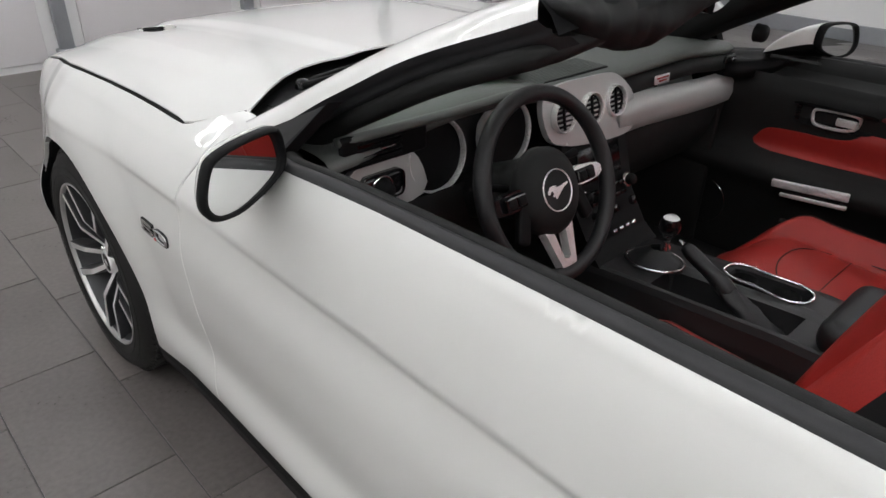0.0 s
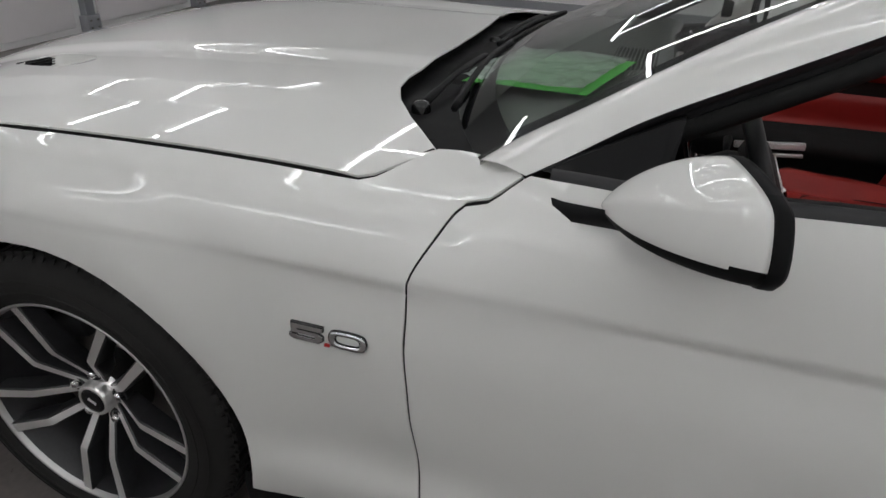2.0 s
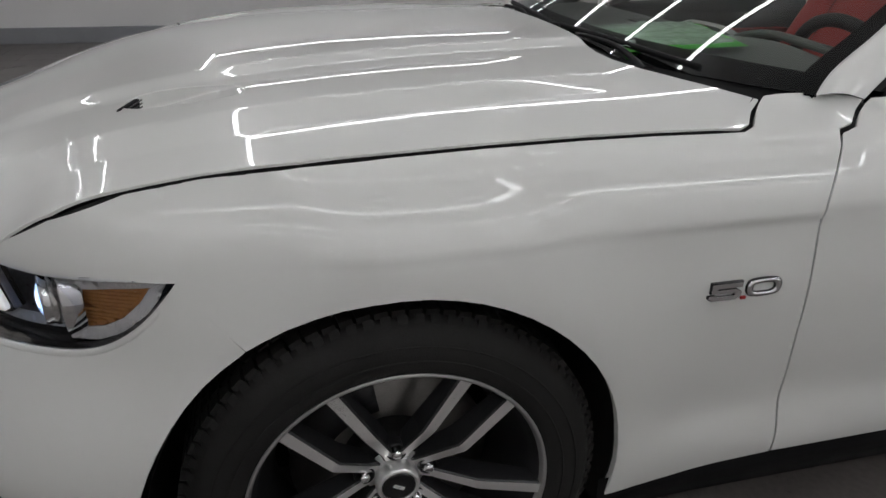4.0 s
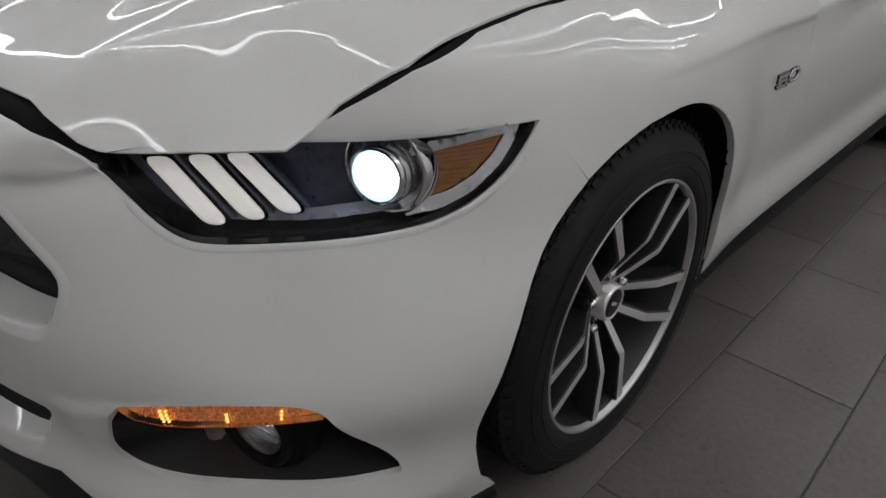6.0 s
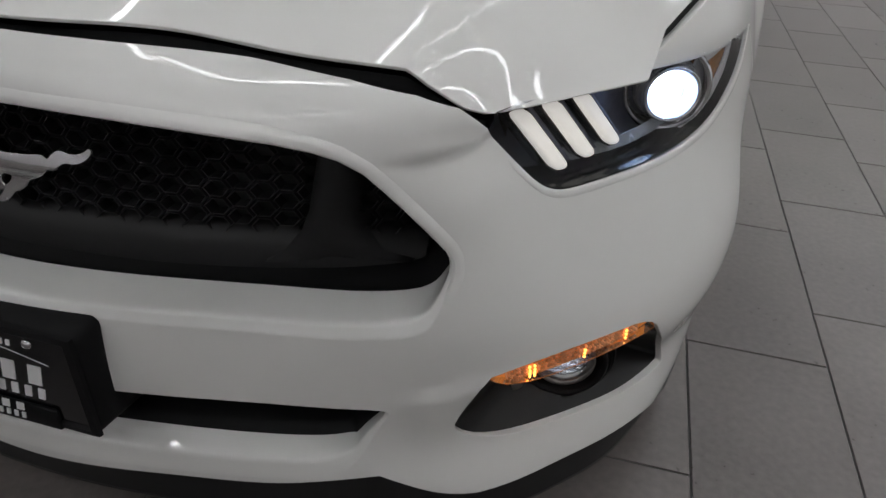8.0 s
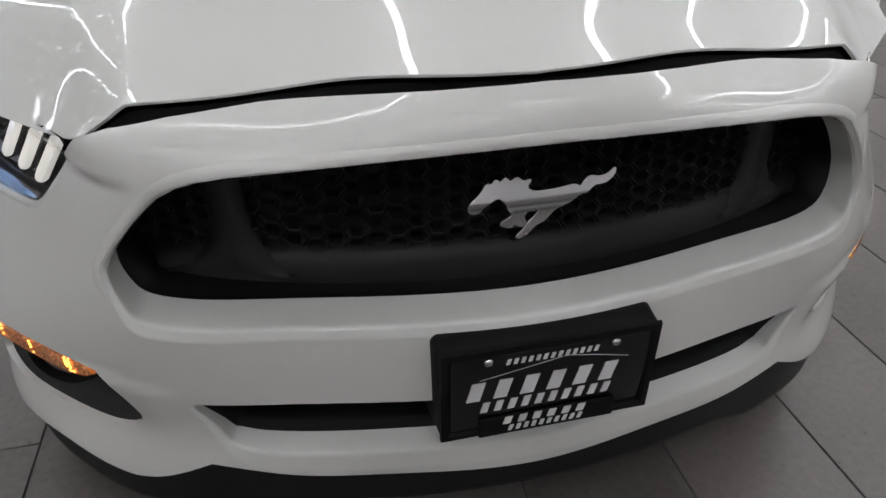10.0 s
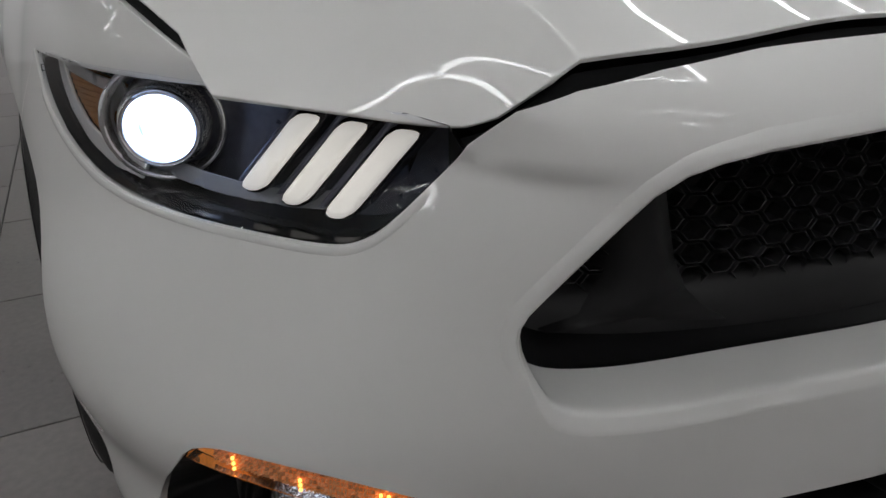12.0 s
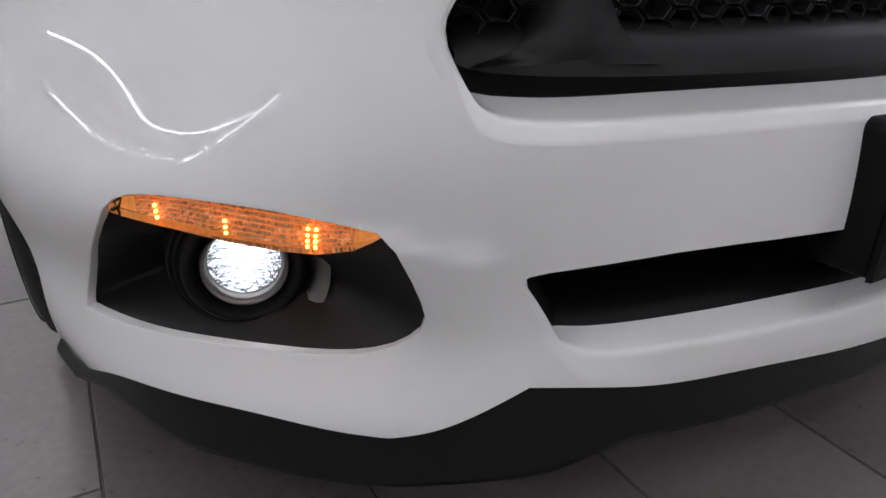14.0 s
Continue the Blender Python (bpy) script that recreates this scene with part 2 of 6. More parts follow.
def patch(name, surf, loop, holes=(), gap=0.012, lip=0.014, hole_lip=0.0, centre=(0, -0.4, 0.5), raw=False, offset=0.0):
    """A panel cut out of a surface surf(u, v) along an outline, with holes, true normals and turned-in edges."""
    from mathutils.geometry import delaunay_2d_cdt
    loops = [resample(loop, gap)] + [resample(h, gap) for h in holes]
    lo, hi = loops[0].min(0), loops[0].max(0)
    nx, ny = [max(2, int(round((hi[k] - lo[k]) / gap))) for k in (0, 1)]
    gx, gy = np.meshgrid(lo[0] + (hi[0] - lo[0]) * (np.arange(nx) + 0.5) / nx, lo[1] + (hi[1] - lo[1]) * (np.arange(ny) + 0.5) / ny)
    g = np.c_[gx.ravel(), gy.ravel()]
    keep = inside(loops[0], g)
    for h in loops[1:]:
        keep &= ~inside(h, g)
    g = g[keep]
    for l in loops:
        g = g[~near(l, g, gap * 0.6)]
    pts, edges = np.vstack(loops + [g]), []
    base = 0
    for l in loops:
        edges += [(base + i, base + (i + 1) % len(l)) for i in range(len(l))]
        base += len(l)
    vs, _, fs, *_ = delaunay_2d_cdt([Vector((float(a), float(b))) for a, b in pts], edges, [], 0, 1e-7)
    uv = np.array([(v.x, v.y) for v in vs])
    fs = np.array([f for f in fs if len(f) == 3])
    mid = uv[fs].mean(1)
    ok = inside(loops[0], mid)
    for h in loops[1:]:
        ok &= ~inside(h, mid)
    fs = fs[ok]
    e = 0.0015
    p = surf(uv[:, 0], uv[:, 1])
    n = np.cross(surf(uv[:, 0] + e, uv[:, 1]) - surf(uv[:, 0] - e, uv[:, 1]), surf(uv[:, 0], uv[:, 1] + e) - surf(uv[:, 0], uv[:, 1] - e))
    n /= np.linalg.norm(n, axis=1)[:, None] + 1e-12
    if ((p - np.array(centre)) * n).sum(1).mean() < 0:
        n = -n
    p = p + n * offset
    fn = np.cross(p[fs[:, 1]] - p[fs[:, 0]], p[fs[:, 2]] - p[fs[:, 0]])
    bad = (fn * n[fs].mean(1)).sum(1) < 0
    fs[bad] = fs[bad][:, ::-1]
    verts, norms, faces = list(p), list(n), [tuple(f) for f in fs]
    count = {}
    for f in faces:
        for a, b in zip(f, f[1:] + f[:1]):
            count[(a, b)] = 1
    rim = [(a, b) for a, b in count if (b, a) not in count]
    if lip:
        # each free edge turns in: a small rounded step, then straight back
        idx = {}
        nxt = {a: b for a, b in rim}
        prv = {b: a for a, b in rim}
        for a in nxt:
            t = p[nxt[a]] - p[prv.get(a, a)]
            t /= np.linalg.norm(t) + 1e-9
            side = np.cross(t, n[a])
            ring = []
            for out, back in ((0.0, 0.0), (0.0010, 0.0006), (0.0014, 0.0020), (0.0002, lip)):
                ring.append(len(verts))
                verts.append(p[a] + side * out - n[a] * back)
                w = min(1.0, back / 0.0022)
                norms.append(n[a] * (1 - w) + side * w)
            idx[a] = ring
        for a, b in rim:
            if a in idx and b in idx:
                for k in range(3):
                    faces.append((idx[b][k], idx[a][k], idx[a][k + 1], idx[b][k + 1]))
                faces.append((b, a, idx[a][0], idx[b][0]))
    me = mesh(name, verts, faces, norms)
    return me


def loft(name, rings, closed=False, caps=False, smooth=True):
    """Skin over rings of equally many points."""
    rings = [np.array(r, float) for r in rings]
    k = len(rings[0])
    faces = []
    for i in range(len(rings) - 1):
        for j in range(k if closed else k - 1):
            a, b = i * k + j, i * k + (j + 1) % k
            faces.append((a, b, b + k, a + k))
    if caps:
        faces += [tuple(range(k))[::-1], tuple((len(rings) - 1) * k + j for j in range(k))]
    me = mesh(name, np.vstack(rings), faces, smooth=smooth)
    bm = bmesh.new()
    bm.from_mesh(me)
    bmesh.ops.recalc_face_normals(bm, faces=bm.faces)
    bm.to_mesh(me)
    bm.free()
    return me


def join(name, meshes, smooth=True):
    """Several meshes as one, keeping flat or smooth faces and material slots by order."""
    bm = bmesh.new()
    for me in meshes:
        bm.from_mesh(me)
        bpy.data.meshes.remove(me)
    me = bpy.data.meshes.new(name)
    bm.to_mesh(me)
    bm.free()
    return me


def box(sx, sy, sz, at=(0, 0, 0), bevel=0.0, rot=None, seg=2, taper=0.0):
    bm = bmesh.new()
    bmesh.ops.create_cube(bm, size=1)
    for v in bm.verts:
        f = 1 - taper * (v.co.z + 0.5)
        v.co = Vector((v.co.x * sx * f, v.co.y * sy * f, v.co.z * sz))
    if bevel:
        bmesh.ops.bevel(bm, geom=bm.edges[:], offset=bevel, segments=seg, affect="EDGES", profile=0.5)
    m = Matrix.Translation(at) @ (rot if rot is not None else Matrix())
    bmesh.ops.transform(bm, matrix=m, verts=bm.verts)
    return bm


def tube(points, radius, n=10, closed=False, flat=1.0, up=(0, 0, 1)):
    """A round or flattened bar along points; radius may change along it."""
    p = np.array(points, float)
    r = np.broadcast_to(np.array(radius, float), (len(p),))
    rings = []
    for i in range(len(p)):
        t = p[(i + 1) % len(p)] - p[i - 1] if closed else p[min(i + 1, len(p) - 1)] - p[max(i - 1, 0)]
        t /= np.linalg.norm(t) + 1e-9
        a = np.cross(t, up)
        a = a / (np.linalg.norm(a) + 1e-9) if np.linalg.norm(a) > 1e-4 else np.array([1.0, 0, 0])
        b = np.cross(a, t)
        ang = np.arange(n) * 2 * math.pi / n
        rings.append(p[i] + r[i] * (np.outer(np.cos(ang), a) + flat * np.outer(np.sin(ang), b)))
    if closed:
        rings.append(rings[0])
    return loft("tube", rings, closed=True, caps=not closed)


def lathe(profile, n=48, axis="x"):
    """Turns (radius, along) pairs round an axis through the origin."""
    rings = []
    for k in range(n):
        a = 2 * math.pi * k / n
        rings.append([(h, r * math.cos(a), r * math.sin(a)) if axis == "x" else (r * math.cos(a), h, r * math.sin(a)) if axis == "y"
                      else (r * math.cos(a), r * math.sin(a), h) for r, h in profile])
    rings.append(rings[0])
    return loft("lathe", rings)


def moved(me, m):
    me.transform(m)
    if m.determinant() < 0:
        me.flip_normals()
    return me


# ---- the room ----
def setting(name, bm, mat, label):
    return tagged(part(name, bm, mat, None, label, smooth=False), kind="structure")


setting("wall_east", box(0.2, ROOM_Y1 - ROOM_Y0, CEIL, (ROOM_X + 0.1, (ROOM_Y0 + ROOM_Y1) / 2, CEIL / 2)), WALL, "plain white wall added to close the showroom")
# height cut down so the added lights behind it reach the bumper
setting("wall_partition", box(0.12, ROOM_Y1 - ROOM_Y0, 1.5, (PARTITION_X + 0.06, (ROOM_Y0 + ROOM_Y1) / 2, 0.75)), WALL, "plain white wall beside the car, cut low for the added lights")
# unseen wall, set close to bounce light onto the car's left side
setting("wall_west_bounce", box(0.2, ROOM_Y1 - ROOM_Y0, CEIL, (-ROOM_W - 0.1, (ROOM_Y0 + ROOM_Y1) / 2, CEIL / 2)), WALL, "plain white wall added to close the showroom")
setting("wall_south", box(ROOM_X + ROOM_W + 0.4, 0.2, CEIL, ((ROOM_X - ROOM_W) / 2, ROOM_Y0 - 0.1, CEIL / 2)), WALL, "plain white wall added to close the showroom")
setting("wall_north", box(ROOM_X + ROOM_W + 0.4, 0.2, CEIL, ((ROOM_X - ROOM_W) / 2, ROOM_Y1 + 0.1, CEIL / 2)), WALL, "glossy white panelled wall ahead of the car")
setting("ceiling", box(ROOM_X + ROOM_W + 0.4, ROOM_Y1 - ROOM_Y0 + 0.4, 0.1, ((ROOM_X - ROOM_W) / 2, (ROOM_Y0 + ROOM_Y1) / 2, CEIL + 0.05)), CEILING, "grey painted ceiling over the showroom")


def led_line(a, b):
    """A glowing tube in a slim aluminium channel under the ceiling."""
    a, b = Vector(a), Vector(b)
    n = (b - a).length
    turn = (b - a).to_track_quat("X", "Z").to_matrix().to_4x4()
    root = thing("ceiling_light", "slim glowing white linear ceiling light", "ceiling light", "linear lights of the ceiling", at=(a + b) / 2)
    root.matrix_basis = Matrix.Translation((a + b) / 2) @ turn
    part("channel", box(n, 0.05, 0.03, (0, 0, 0.03), 0.004), GREYTRIM, root)
    part("diffuser", box(n - 0.01, 0.042, 0.02, (0, 0, 0.008), 0.006), TUBE, root, "glowing white diffuser")
    return root


LAMP_Z = CEIL - 0.0455
LAMP_NEAR, LAMP_FAR = 0.72, -4.2
for lx, ly in ((-2.4, 1.7), (-1.55, LAMP_NEAR), (-0.15, LAMP_NEAR), (1.6, LAMP_NEAR), (2.8, LAMP_NEAR), (4.5, LAMP_NEAR)):
    led_line((lx, LAMP_FAR, LAMP_Z), (lx, ly, LAMP_Z))
    led_line((lx, -8.0, LAMP_Z), (lx, -5.2, LAMP_Z))
for ly in (LAMP_NEAR, LAMP_FAR):
    for l0, l1 in ((-1.55, -0.15), (-0.15, 1.6), (1.6, 2.8), (2.8, 4.5)):
        led_line((l0 + 0.03, ly, LAMP_Z), (l1 - 0.03, ly, LAMP_Z))
# two unseen rows added by the west wall to brighten the car's side
for lx in (-3.75, -3.2):
    led_line((lx, -8.0, LAMP_Z), (lx, 3.2, LAMP_Z))
# added far back purely as fill light
for lx in (5.6, 6.2):
    led_line((lx, -8.0, LAMP_Z), (lx, -4.4, LAMP_Z))
# added lights beyond the partition, only for streaks reflected in the bumper
for lx in (8.0, 10.8):
    led_line((lx, -4.2, LAMP_Z), (lx, 1.47, LAMP_Z))
led_line((7.4, 1.5, LAMP_Z), (11.3, 1.5, LAMP_Z))
# front rows added to brighten the nose and reflect in it
for ly in (2.3, 3.2):
    for l0, l1 in ((-1.4, 1.4), (1.5, 4.3)):
        led_line((l0, ly, LAMP_Z), (l1, ly, LAMP_Z))

# ---- body surfaces: x is the half width, left side negative ----
FRONT_Y, HUB_Z, ARCH = 0.2, 0.339, 0.385
TURNS = [0, 15, 30, 40, 48, 56, 64, 72, 83, 95]
LEVELS = [0.13, 0.20, 0.30, 0.40, 0.50, 0.60, 0.67, 0.73, 0.77, 0.80, 0.86, 0.90]
LOWER = [
    [.700, .712, .742, .765, .785, .805, .832, .852, .873, .884],
    [.722, .730, .762, .785, .802, .824, .852, .868, .882, .890],
    [.728, .735, .768, .802, .826, .856, .885, .898, .901, .902],
    [.728, .735, .772, .815, .845, .878, .902, .909, .907, .906],
    [.718, .727, .768, .815, .836, .849, .870, .888, .903, .906],
    [.702, .716, .760, .808, .815, .815, .838, .855, .884, .905],
]
UPPER = [
    [.696, .712, .758, .800, .793, .789, .812, .836, .872, .900],
    [.690, .706, .754, .787, .774, .780, .808, .840, .866, .893],
    [.680, .688, .712, .768, .770, .776, .806, .842, .860, .886],
    [.655, .647, .655, .715, .740, .765, .795, .832, .850, .876],
    [.560, .560, .570, .620, .660, .700, .745, .795, .810, .838],
    [.480, .480, .500, .540, .580, .620, .660, .720, .765, .800],
]
ROWS_R = np.array(LOWER + UPPER)
ROWS_R[1] += [0, 0, .002, .005, .008, .008, .008, .006, 0, 0]
ROWS_R[2] -= [0, 0, .004, .012, .018, .020, .020, .018, .008, 0]
ROWS_R[:, 7:] += np.outer(np.interp(LEVELS, [.13, .5, .67, .76], [1, 1, .8, 0]), [.004, .009, .010])
ROWS_R[:2] += [0, 0, .010, .030, .045, .045, .035, .015, 0, 0]
ROWS_R[2] += [0, 0, .008, .014, .016, .014, .010, .004, 0, 0]
ROWS_R[4] += [0, 0, .002, .006, .008, .008, .007, .005, .003, 0]
ROWS_R[:5, 6:] += np.outer([1.3, 1.5, 1.6, 1.4, 1.1], [.002, .005, .008, .008])
NOSE = spline([-a for a in TURNS[:0:-1]] + TURNS, np.hstack([ROWS_R[:, :0:-1], ROWS_R]).T)


def nose_r(phi, z):
    """Distance of the front skin from the upright axis at FRONT_Y, by turn in degrees and height."""
    phi, z = np.broadcast_arrays(np.asarray(phi, float), np.asarray(z, float))
    rows = NOSE(phi.ravel())
    out = np.array([spline_at(r, zz) for r, zz in zip(rows, z.ravel())]) if rows.shape[0] < 4 else spline_rows(rows, z.ravel())
    return out.reshape(phi.shape)


def spline_rows(rows, z):
    """Natural cubic in height, solved for all rows at once."""
    xs = np.array(LEVELS)
    n, h = len(xs), np.diff(xs)
    a = np.eye(n)
    b = np.zeros(rows.shape)
    for i in range(1, n - 1):
        a[i, i - 1], a[i, i], a[i, i + 1] = h[i - 1], 2 * (h[i - 1] + h[i]), h[i]
        b[:, i] = 6 * ((rows[:, i + 1] - rows[:, i]) / h[i] - (rows[:, i] - rows[:, i - 1]) / h[i - 1])
    m = np.linalg.solve(a, b.T).T
    i = np.clip(np.searchsorted(xs, z) - 1, 0, n - 2)
    k = np.arange(len(rows))
    hh, t = h[i], np.clip(z, xs[0] - 0.04, xs[-1] + 0.04) - xs[i]
    y0, y1, m0, m1 = rows[k, i], rows[k, i + 1], m[k, i], m[k, i + 1]
    return y0 + t * ((y1 - y0) / hh - hh * (2 * m0 + m1) / 6) + t * t * m0 / 2 + t ** 3 * (m1 - m0) / (6 * hh)


def spline_at(row, z):
    return spline_rows(np.array([row]), np.array([z]))[0]


SCALE_U = 0.85


def front(u, z):
    """The front skin; u runs round the nose in metres, negative on the left."""
    phi = np.degrees(np.asarray(u, float) / SCALE_U)
    r = nose_r(phi, z)
    a = np.radians(phi)
    ax, zz = np.abs(r * np.sin(a)), np.broadcast_to(z, r.shape)
    fold = np.interp(ax, [.44, .60, .66], [.386, .419, .426])
    r = r + .009 * step(0, 1, (fold + .014 - zz) / .030) * step(.26, .36, zz) * step(.475, .54, ax) * (1 - step(.60, .72, ax))
    knee = .704 + .14 * (ax - .50)
    r = r + .006 * step(-.004, .010, zz - knee) * step(.075, .02, zz - knee) * step(.44, .52, ax)
    return np.stack([r * np.sin(a), FRONT_Y + r * np.cos(a), np.broadcast_to(z, r.shape)], axis=-1)


def u_of(phi):
    return math.radians(phi) * SCALE_U


def u_at(x, z):
    """The u at which the front skin has the half width x at height z."""
    lo, hi = 0.0, 89.0
    for _ in range(40):
        mid = (lo + hi) / 2
        if float(nose_r(np.array([mid] * 4), np.array([z] * 4))[0]) * math.sin(math.radians(mid)) < x:
            lo = mid
        else:
            hi = mid
    return u_of(lo)


SIDE_A = spline([.15, .25, .32, .36, .40, .437, .51, .60, .68, .74, .772], [.845, .874, .887, .8835, .877, .8785, .8885, .895, .896, .888, .886])
SIDE_B = spline([.15, .25, .40, .51, .60, .68, .74, .79, .83], [.86, .88, .89, .893, .896, .896, .893, .886, .869])
TOP_A = spline([.79, .825, .865, .885, .90, .915, .93, .95], [.889, .874, .848, .828, .797, .770, .752, .72])
TOP_B = spline([.79, .83, .88, .93, .965, .985, 1.0], [.892, .890, .884, .874, .861, .850, .83])


def side_x(y, z):
    y, z = np.broadcast_arrays(np.asarray(y, float), np.asarray(z, float))
    back = step(-0.70, -1.10, y)
    crease = step(-0.33, -0.55, y)
    top = TOP_A(z) * (1 - back) + TOP_B(z) * back
    low = SIDE_A(np.minimum(z, 0.785)) * crease + SIDE_B(np.minimum(z, 0.80)) * (1 - crease)
    k = np.clip((z - 0.772) / 0.018, 0, 1)
    x = low * (1 - k) + top * k
    x = x - 0.045 * step(0.898, 0.934, z) * step(-0.86, -0.68, y) * step(-0.52, -0.62, y)
    d = np.hypot(y, z - HUB_Z)
    s = np.clip((z - HUB_Z) / (d + 1e-6), -1, 1)
    x = x + (0.006 + 0.017 * step(0.1, 0.9, s)) * step(0.57, 0.40, d)
    rear = np.hypot(y + 2.72, z - HUB_Z)
    x = x + 0.02 * step(0.52, 0.44, rear) + 0.02 * np.exp(-((y + 2.7) / 0.55) ** 2) * step(0.45, 0.8, z)
    w = step(0.02, 0.22, y)
    if np.any(w > 0):
        xf = np.full(x.shape, 0.85)
        for _ in range(7):
            xf = np.abs(nose_r(np.degrees(np.arctan2(xf, y - FRONT_Y)), z)) * np.sin(np.arctan2(xf, y - FRONT_Y))
        x = x * (1 - w) + xf * w
    return x


def side(sign):
    return lambda y, z: np.stack([sign * side_x(y, z), np.broadcast_to(y, np.shape(z)), np.broadcast_to(z, np.shape(y))], axis=-1)


# hood: crown over the middle, falling to the fender gap
GAP_Y = [-.60, -.42, -.15, 0, .12, .25, .35, .45, .575, .72, .85]
GAP_Z = spline(GAP_Y, [.898, .900, .898, .895, .890, .877, .861, .828, .759, .705, .66])
NEAR = [-.60, -.42, -.15, 0, .12, .25, .35, .45, .54]
GAP_X = spline(NEAR + [.60, .72, .85], list(side_x(np.array(NEAR), GAP_Z(np.array(NEAR)))) + [.738, .69, .63])
MID_Z = spline([-.72, -.5, 0, .2, .4, .55, .65, .72, .78, .84], [.962, .957, .945, .932, .908, .880, .853, .830, .810, .787])


def hood_base(x, y):
    x, y = np.broadcast_arrays(np.asarray(x, float), np.asarray(y, float))
    s = np.minimum(np.abs(x) / GAP_X(y), 1.15)
    p = 3.0 + 1.2 * step(0.4, 0.75, y)
    z = GAP_Z(y) + (MID_Z(y) - GAP_Z(y)) * (1 - s ** p)
    line = 0.30 + 0.10 * step(-0.5, 0.7, y)
    z = z + 0.007 * step(line + 0.05, line - 0.03, np.abs(x)) * step(0.78, 0.5, y) + 0.003
    ax = np.abs(x)
    z = z + (0.007 * np.exp(-(ax / 0.12) ** 2) - 0.0085 * np.exp(-((ax - 0.36) / 0.12) ** 2)) * step(0.50, 0.74, y)
    ridge = np.interp(y, [-.5, -.2, .1, .30, .45, .60, .74], [.545, .575, .605, .618, .600, .540, .500])
    off = ax - ridge
    z = z + 0.0075 * np.clip(1 - np.sqrt(off ** 2 + 0.003 ** 2) / np.where(off > 0, 0.085, 0.16), 0, 1) * step(.80, .66, y) * step(-.52, -.2, y)
    return z


def hood_at(x, y):
    """The hood skin; over the lamps its edge falls to a straight line."""
    x, y = np.broadcast_arrays(np.asarray(x, float), np.asarray(y, float))
    ax = np.abs(x)
    line = .720 - .856 * (ax - .573)
    drop = .733 + .108 * (ax - .573) - hood_base(ax, line)
    w = np.clip(1 - (line - y) / .20, 0, 1.1) ** 1.7 * np.sin(math.pi / 2 * np.clip((ax - .482) / .10, 0, 1))
    return np.stack([x, y, hood_base(x, y) + drop * w], axis=-1)


car = thing("convertible_car", "white two-door convertible sports car with red leather interior, roof folded down", "car")

# ---- outlines: turn round the nose in degrees and height ----
BUMPER_TOP = [(0, .803), (7, .801), (14, .797), (22, .791), (29, .786), (36, .778), (40.4, .768), (43.5, .753), (46.2, .724)]
LAMP_LOW = [(46.5, .717), (49, .680), (51.3, .648), (53.1, .633), (55.1, .627), (58.8, .626), (64.7, .629), (70.8, .634), (75.6, .649), (79.2, .680), (81.9, .718), (83.8, .753)]
LAMP_TOP = [(83.8, .755), (77.9, .758), (72.2, .757), (68.0, .756), (63.2, .752), (60.0, .748), (56.0, .744), (51.0, .743), (47.6, .736)]
LAMP_LOW = [tuple(q) for q in curve(LAMP_LOW, 44)]
CHIN = [(80.8, .150), (77, .142), (72, .172), (67, .207), (60, .217), (54, .216), (48.5, .210), (45.4, .206), (42.5, .214), (39.4, .233), (36.5, .255), (33, .250), (28, .240), (18, .233), (8, .226), (0, .223)]
CHIN = CHIN[:2] + [tuple(q) for q in curve(CHIN[2:8], 34)] + [tuple(q) for q in curve(CHIN[7:11], 16)[1:-1]] + [tuple(q) for q in curve(CHIN[10:], 24)]


def arch_front(a):
    r = ARCH + 0.024 * float(step(50, -20, a))
    y, z = r * math.cos(math.radians(a)), HUB_Z + r * math.sin(math.radians(a))
    x = float(side_x(np.array([y] * 4), np.array([z] * 4))[0])
    return math.degrees(math.atan2(x, y - FRONT_Y)), z


ARCH_FRONT = [arch_front(a) for a in range(56, -27, -6)]


def to_u(pts, sign=1):
    return [(sign * u_of(p), z) for p, z in pts]


right = to_u(BUMPER_TOP) + to_u(LAMP_LOW) + to_u(ARCH_FRONT) + to_u(CHIN)
left = [(-u, z) for u, z in right[::-1]]
GRILLE = [(0, .742), (.15, .739), (.30, .731), (.40, .724), (.452, .708), (.492, .668), (.530, .622), (.549, .596), (.5525, .577), (.547, .552), (.538, .520), (.530, .506), (.512, .498), (.47, .494), (.42, .492), (.30, .492), (.15, .490), (0, .489)]
INTAKE = [(0, .382), (.17, .384), (.32, .386), (.42, .380), (.478, .375), (.489, .367), (.472, .335), (.456, .295), (.436, .265), (.405, .248), (.30, .245), (.15, .242), (0, .240)]
FOG = [(.592, .4195), (.629, .4285), (.663, .4345), (.691, .438), (.72, .4395), (.748, .4400), (.776, .438), (.798, .426), (.811, .392), (.823, .345), (.832, .30), (.838, .272), (.832, .270), (.79, .272), (.74, .274), (.688, .276), (.644, .278), (.608, .284), (.576, .298), (.556, .322), (.565, .36)]


def xz_loop(pts, both=True):
    h = [(u_at(x, z), z) for x, z in pts]
    return np.array(h[:-1] + [(-u, z) for u, z in h[:0:-1]]) if both else np.array(h)


GRILLE_U, INTAKE_U, FOG_U = xz_loop(GRILLE), xz_loop(INTAKE), rounded(xz_loop(FOG, False), 1)
GRILLE_U, INTAKE_U = rounded(GRILLE_U, 1), rounded(INTAKE_U, 1)
FOG_L = FOG_U * np.array([-1, 1])
bumper = part("front_bumper", patch("front_bumper", front, right + left[1:-1], [GRILLE_U, INTAKE_U, FOG_U, FOG_L], 0.0125, 0.012), PAINT, car, "glossy white painted front bumper")


